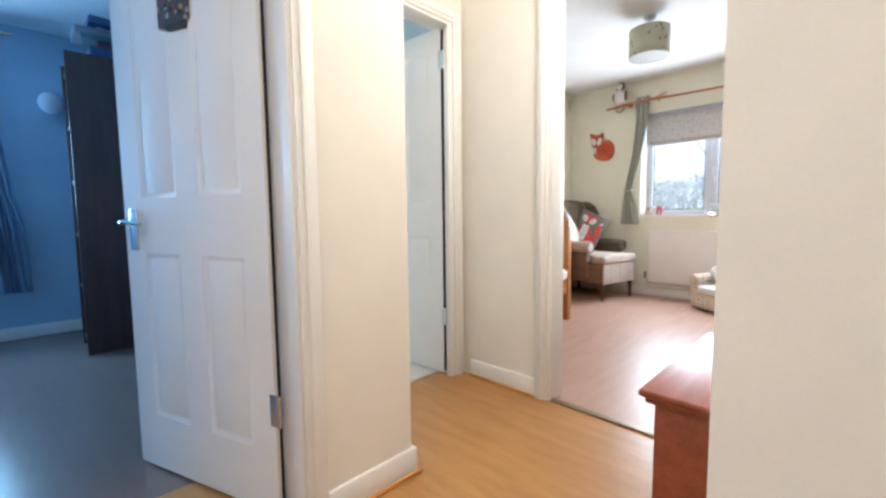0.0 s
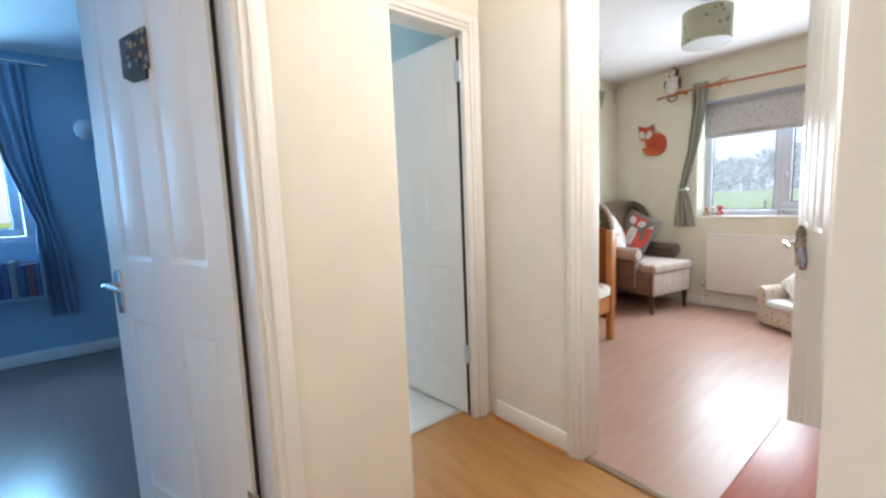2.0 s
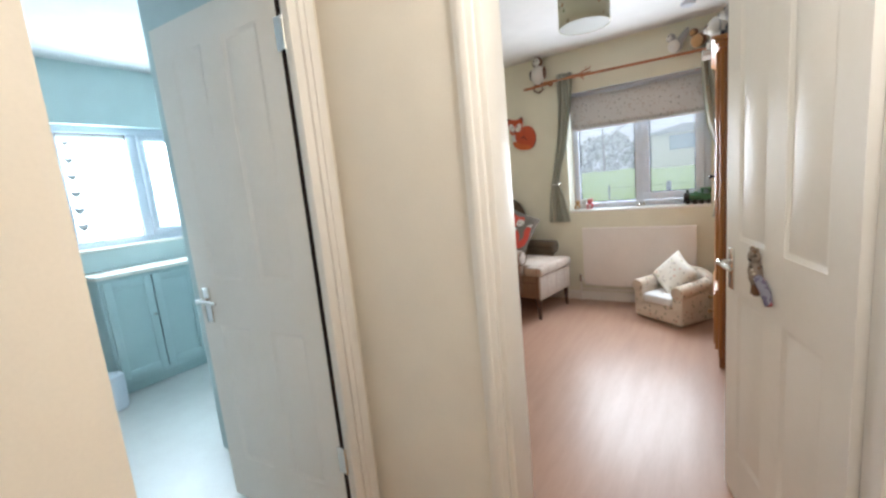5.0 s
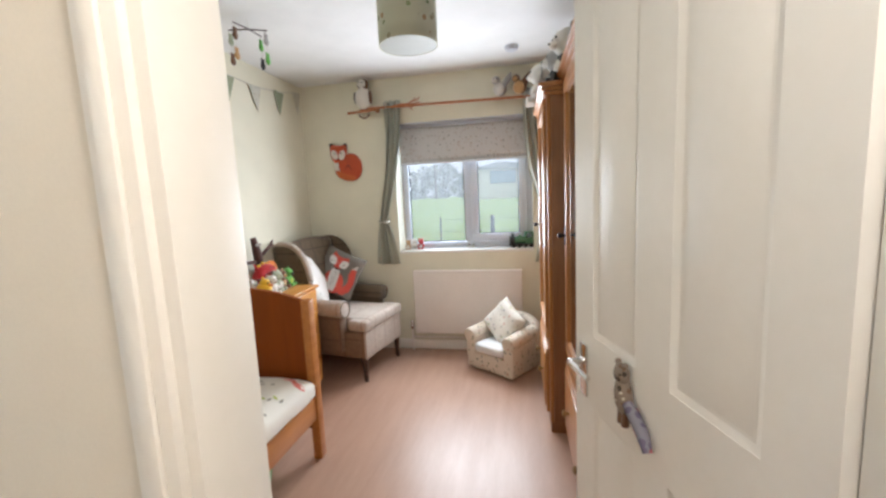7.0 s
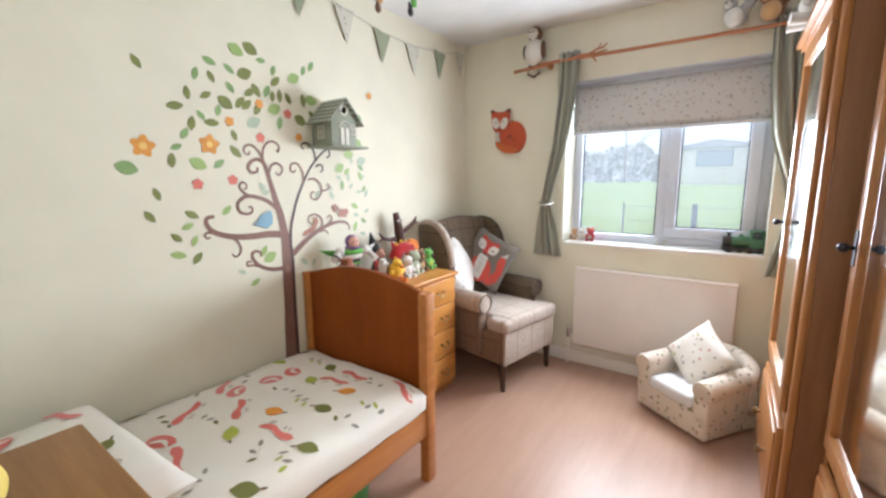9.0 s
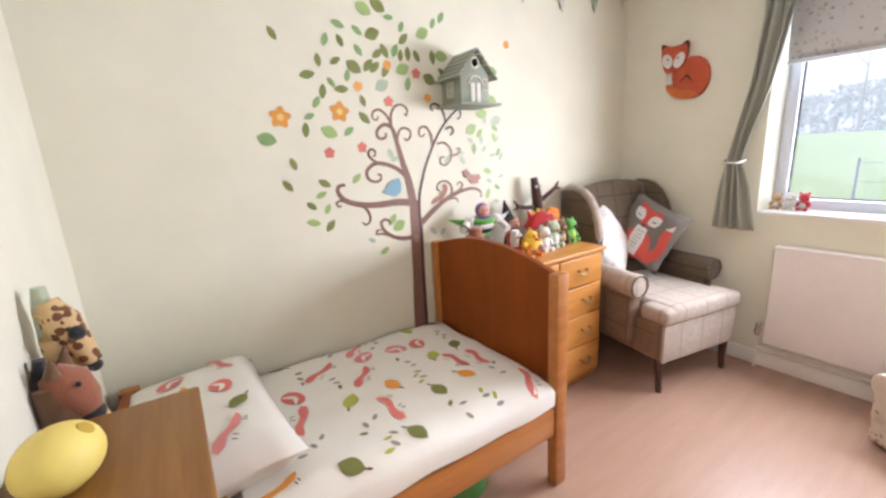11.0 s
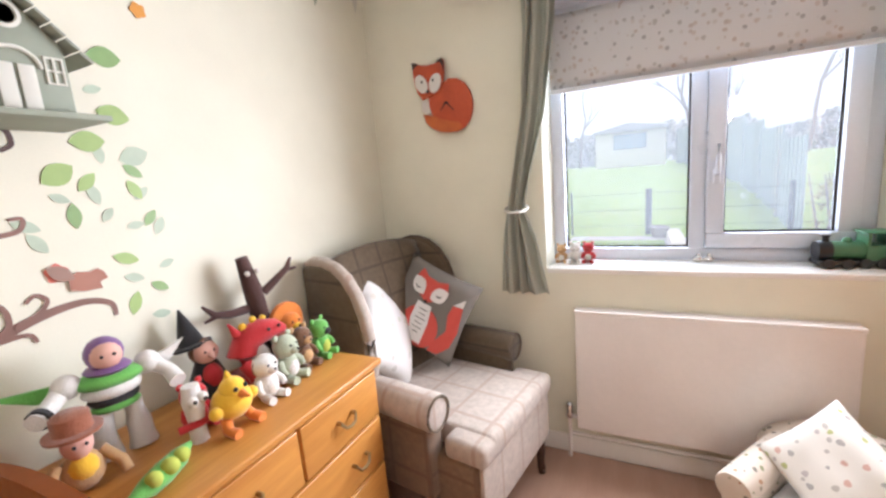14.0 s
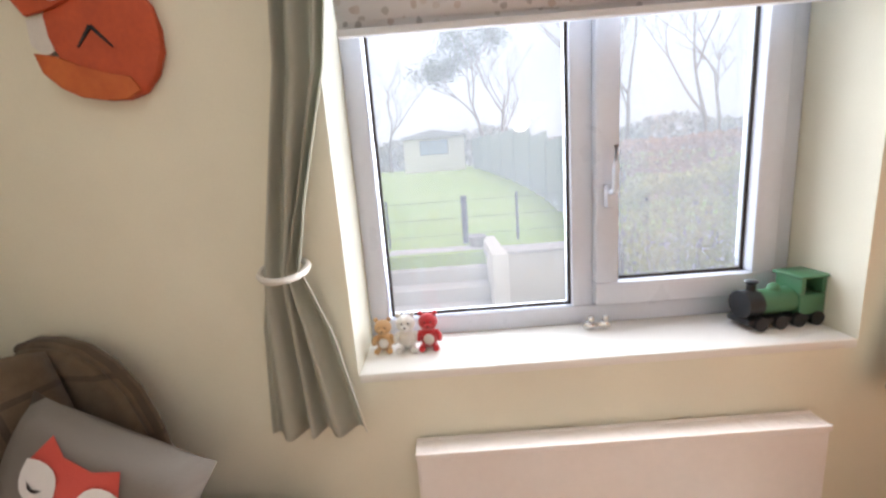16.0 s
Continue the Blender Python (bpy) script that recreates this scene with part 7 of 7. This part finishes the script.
fence_mat = material("pale_fence_boards", (0.34, 0.40, 0.38), 0.9, second=(0.28, 0.33, 0.32), scale=2, fine=14, stretch=(4, 4, 0.6))
fence = thing("garden_fence", pose(0, 0, 0), "pale grey-green boarded garden fence", "fence", kind="structure")
fence_line = [Vector(q) for q in ((0.55, 30.0), (0.72, 27.2), (0.86, 24.4), (0.96, 21.6), (1.0, 18.8), (0.94, 16.0), (0.78, 13.6), (0.55, 11.4), (0.32, 9.6))]
for a, c in zip(fence_line, fence_line[1:]):
    tall = 1.25 + 0.55 * min(1.0, (a.y - 11.4) / 9)
    ang = math.degrees(math.atan2(c.y - a.y, c.x - a.x))
    l, z = (c - a).length, ground_z(a.x, (a.y + c.y) / 2) - 0.05
    b = B()
    m = max(6, int(l / 0.15))
    for i in range(m):
        box(b, l * i / m + 0.006, -0.012 + 0.012 * (i % 2), 0.05, l * (i + 1) / m - 0.006, 0.012 + 0.012 * (i % 2), tall)
    pn = part("fence_panel", b, fence_mat, fence)
    pn.matrix_local = pose(a.x, a.y, z, 0, 0, ang)
    ps = part("fence_post", box(B(), -0.05, -0.05, 0, 0.05, 0.05, tall + 0.08), fence_mat, fence)
    ps.matrix_local = pose(a.x, a.y, z, 0, 0, ang)


def leaf_cloud(count, where, size, seed):
    """Many small leaves at where(rng), turned at random."""
    rng, verts, faces = random.Random(seed), [], []
    for _ in range(count):
        c = Vector(where(rng))
        e = Euler((rng.uniform(0, 6.3), rng.uniform(0, 6.3), rng.uniform(0, 6.3))).to_matrix()
        s = size * rng.uniform(0.6, 1.4)
        i = len(verts)
        verts += [c + e @ Vector(q) * s for q in ((-0.5, 0, 0), (0, -0.28, 0.08), (0.5, 0, 0), (0, 0.28, 0.08))]
        faces.append((i, i + 1, i + 2, i + 3))
    mesh = bpy.data.meshes.new("leaves")
    mesh.from_pydata(verts, [], faces)
    return mesh


def foliage(name, c, c2):
    m = material(name, c, 0.8, second=c2, scale=1.5, fine=12, amount=0.8, bump=0)
    n, link = m.node_tree.nodes, m.node_tree.links.new
    geo, mix, old = n.new("ShaderNodeNewGeometry"), n.new("ShaderNodeMixRGB"), n["Principled BSDF"].inputs["Base Color"].links[0].from_socket
    link(geo.outputs["Random Per Island"], mix.inputs[0])
    link(old, mix.inputs[1])
    mix.inputs[2].default_value = (*[q * 1.7 for q in c2], 1)
    link(mix.outputs[0], n["Principled BSDF"].inputs["Base Color"])
    return m


hedge_leaf = foliage("beech_hedge_leaf", (0.44, 0.32, 0.15), (0.27, 0.27, 0.10))
shrub_leaf = foliage("brown_shrub_leaf", (0.42, 0.26, 0.19), (0.34, 0.22, 0.16))
twig_mat = material("bare_twigs", (0.30, 0.25, 0.23), 0.9, bump=0.2)


def mesh_part(name, mesh, m, parent):
    mesh.materials.append(m)
    ob = new(name, mesh)
    ob.parent = parent
    return ob


def hedge_place(x0, x1, y0, y1, z0, z1):
    def where(rng):
        u = rng.random()
        x, y, z = rng.uniform(x0, x1), rng.uniform(y0, y1), rng.uniform(z0, z1)
        edge = min(1.0, (x - x0) / 0.8)
        top = z1 + 0.16 * noise.noise(Vector((x * 1.3, y * 1.3, 3))) - 0.30 * (1 - edge) ** 2
        if u < 0.45:
            y = y0 + 0.1 * noise.noise(Vector((x * 2, z * 2, 1))) + rng.uniform(0, 0.12)
        elif u < 0.75:
            z = top - rng.uniform(0, 0.12)
        return x, y, min(z, top)
    return where


for nm, q, cnt, seed in (("hedge", (0.34, 3.6, 8.62, 9.3, -0.34, 1.20), 20000, 1), ("hedge", (2.15, 8.0, 12.6, 14.3, 0.4, 1.62), 13000, 2)):
    h = thing(nm, pose(0, 0, 0), "clipped brown-green beech hedge in the garden", "hedge", "hedges")
    mesh_part("leaves", leaf_cloud(cnt, hedge_place(*q), 0.055 if seed == 1 else 0.09, seed), hedge_leaf if seed == 1 else shrub_leaf, h)
    b = B()
    rng = random.Random(seed)
    for _ in range(60):
        x, y = rng.uniform(q[0], q[1]), rng.uniform(q[2] + 0.2, q[3] - 0.1)
        tube(b, [(x, y, q[4] - 0.05), (x + rng.uniform(-0.1, 0.1), y, (q[4] + q[5]) / 2), (x + rng.uniform(-0.2, 0.2), y + rng.uniform(-0.1, 0.1), q[5] - 0.1)], [0.02, 0.014, 0.005], 5)
    part("stems", b, twig_mat, h)


def grow(b, rng, p, d, l, r, level, tips):
    pts, q, dd = [p], p.copy(), d.copy()
    for _ in range(4):
        dd = (dd + Vector((rng.uniform(-1, 1), rng.uniform(-1, 1), rng.uniform(-0.3, 0.7))) * 0.16).normalized()
        q = q + dd * (l / 4)
        pts.append(q.copy())
    tube(b, pts, [r, r * 0.88, r * 0.75, r * 0.62, r * 0.5], 6 if level < 2 else 4)
    if level >= 4:
        tips.append(q)
        return
    for k in range(3 if level < 3 else 4):
        a = rng.uniform(0, 6.3)
        side = Vector((math.cos(a), math.sin(a), rng.uniform(0.2, 0.8)))
        grow(b, rng, pts[rng.choice((2, 3, 4))].copy(), (dd * 0.8 + side * 0.75).normalized(), l * rng.uniform(0.55, 0.78), r * 0.48, level + 1, tips)


# Crown green is lightened, with the haze mixed into the colour.
ever = foliage("hazed_evergreen_leaf", (0.12, 0.15, 0.10), (0.10, 0.13, 0.09))
for x, y, h, seed, leafy in ((1.6, 33, 4.2, 3, 1), (-5.5, 38, 4.0, 9, 0), (5.5, 24, 4.2, 5, 0), (8.5, 27, 4.6, 6, 0), (11.5, 25, 4.2, 7, 0), (4.0, 40, 4.6, 8, 0), (15.5, 30, 4.6, 12, 0), (2.6, 31, 4.4, 14, 0), (7.0, 33, 5.0, 15, 0), (10.0, 36, 5.0, 16, 0), (-9.0, 42, 4.4, 17, 0)):
    rng = random.Random(seed)
    t = thing("tree", pose(x, y, ground_z(x, y) - 0.1), "bare winter tree behind the garden" if not leafy else "tall dark evergreen tree behind the shed", "tree", "garden trees")
    b, tips = B(), []
    grow(b, rng, Vector((0, 0, 0)), Vector((0, 0, 1)), h, 0.16 if leafy else 0.13, 0, tips)
    part("trunk", b, twig_mat, t)
    if leafy:
        mesh_part("crown", leaf_cloud(7000, lambda r, tips=tips: Vector(r.choice(tips)) + Vector((r.gauss(0, 0.35), r.gauss(0, 0.35), r.gauss(0, 0.3))), 0.16, seed), ever, t)
# Pale grey leaf colour carries the haze of distance.
far = foliage("hazed_far_wood_leaf", (0.34, 0.33, 0.31), (0.3, 0.29, 0.27))


def far_place(rng):
    x = rng.uniform(-60, 70)
    top = 4.2 + 2.2 * noise.noise(Vector((x * 0.12, 0, 0))) + 1.2 * noise.noise(Vector((x * 0.5, 3, 0)))
    return x, rng.uniform(56, 62), 0.8 + top * rng.random() ** 0.8


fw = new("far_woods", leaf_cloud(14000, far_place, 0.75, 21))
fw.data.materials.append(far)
tagged(fw, "line of distant bare woods with haze painted as grey", "woods", kind="stuff")
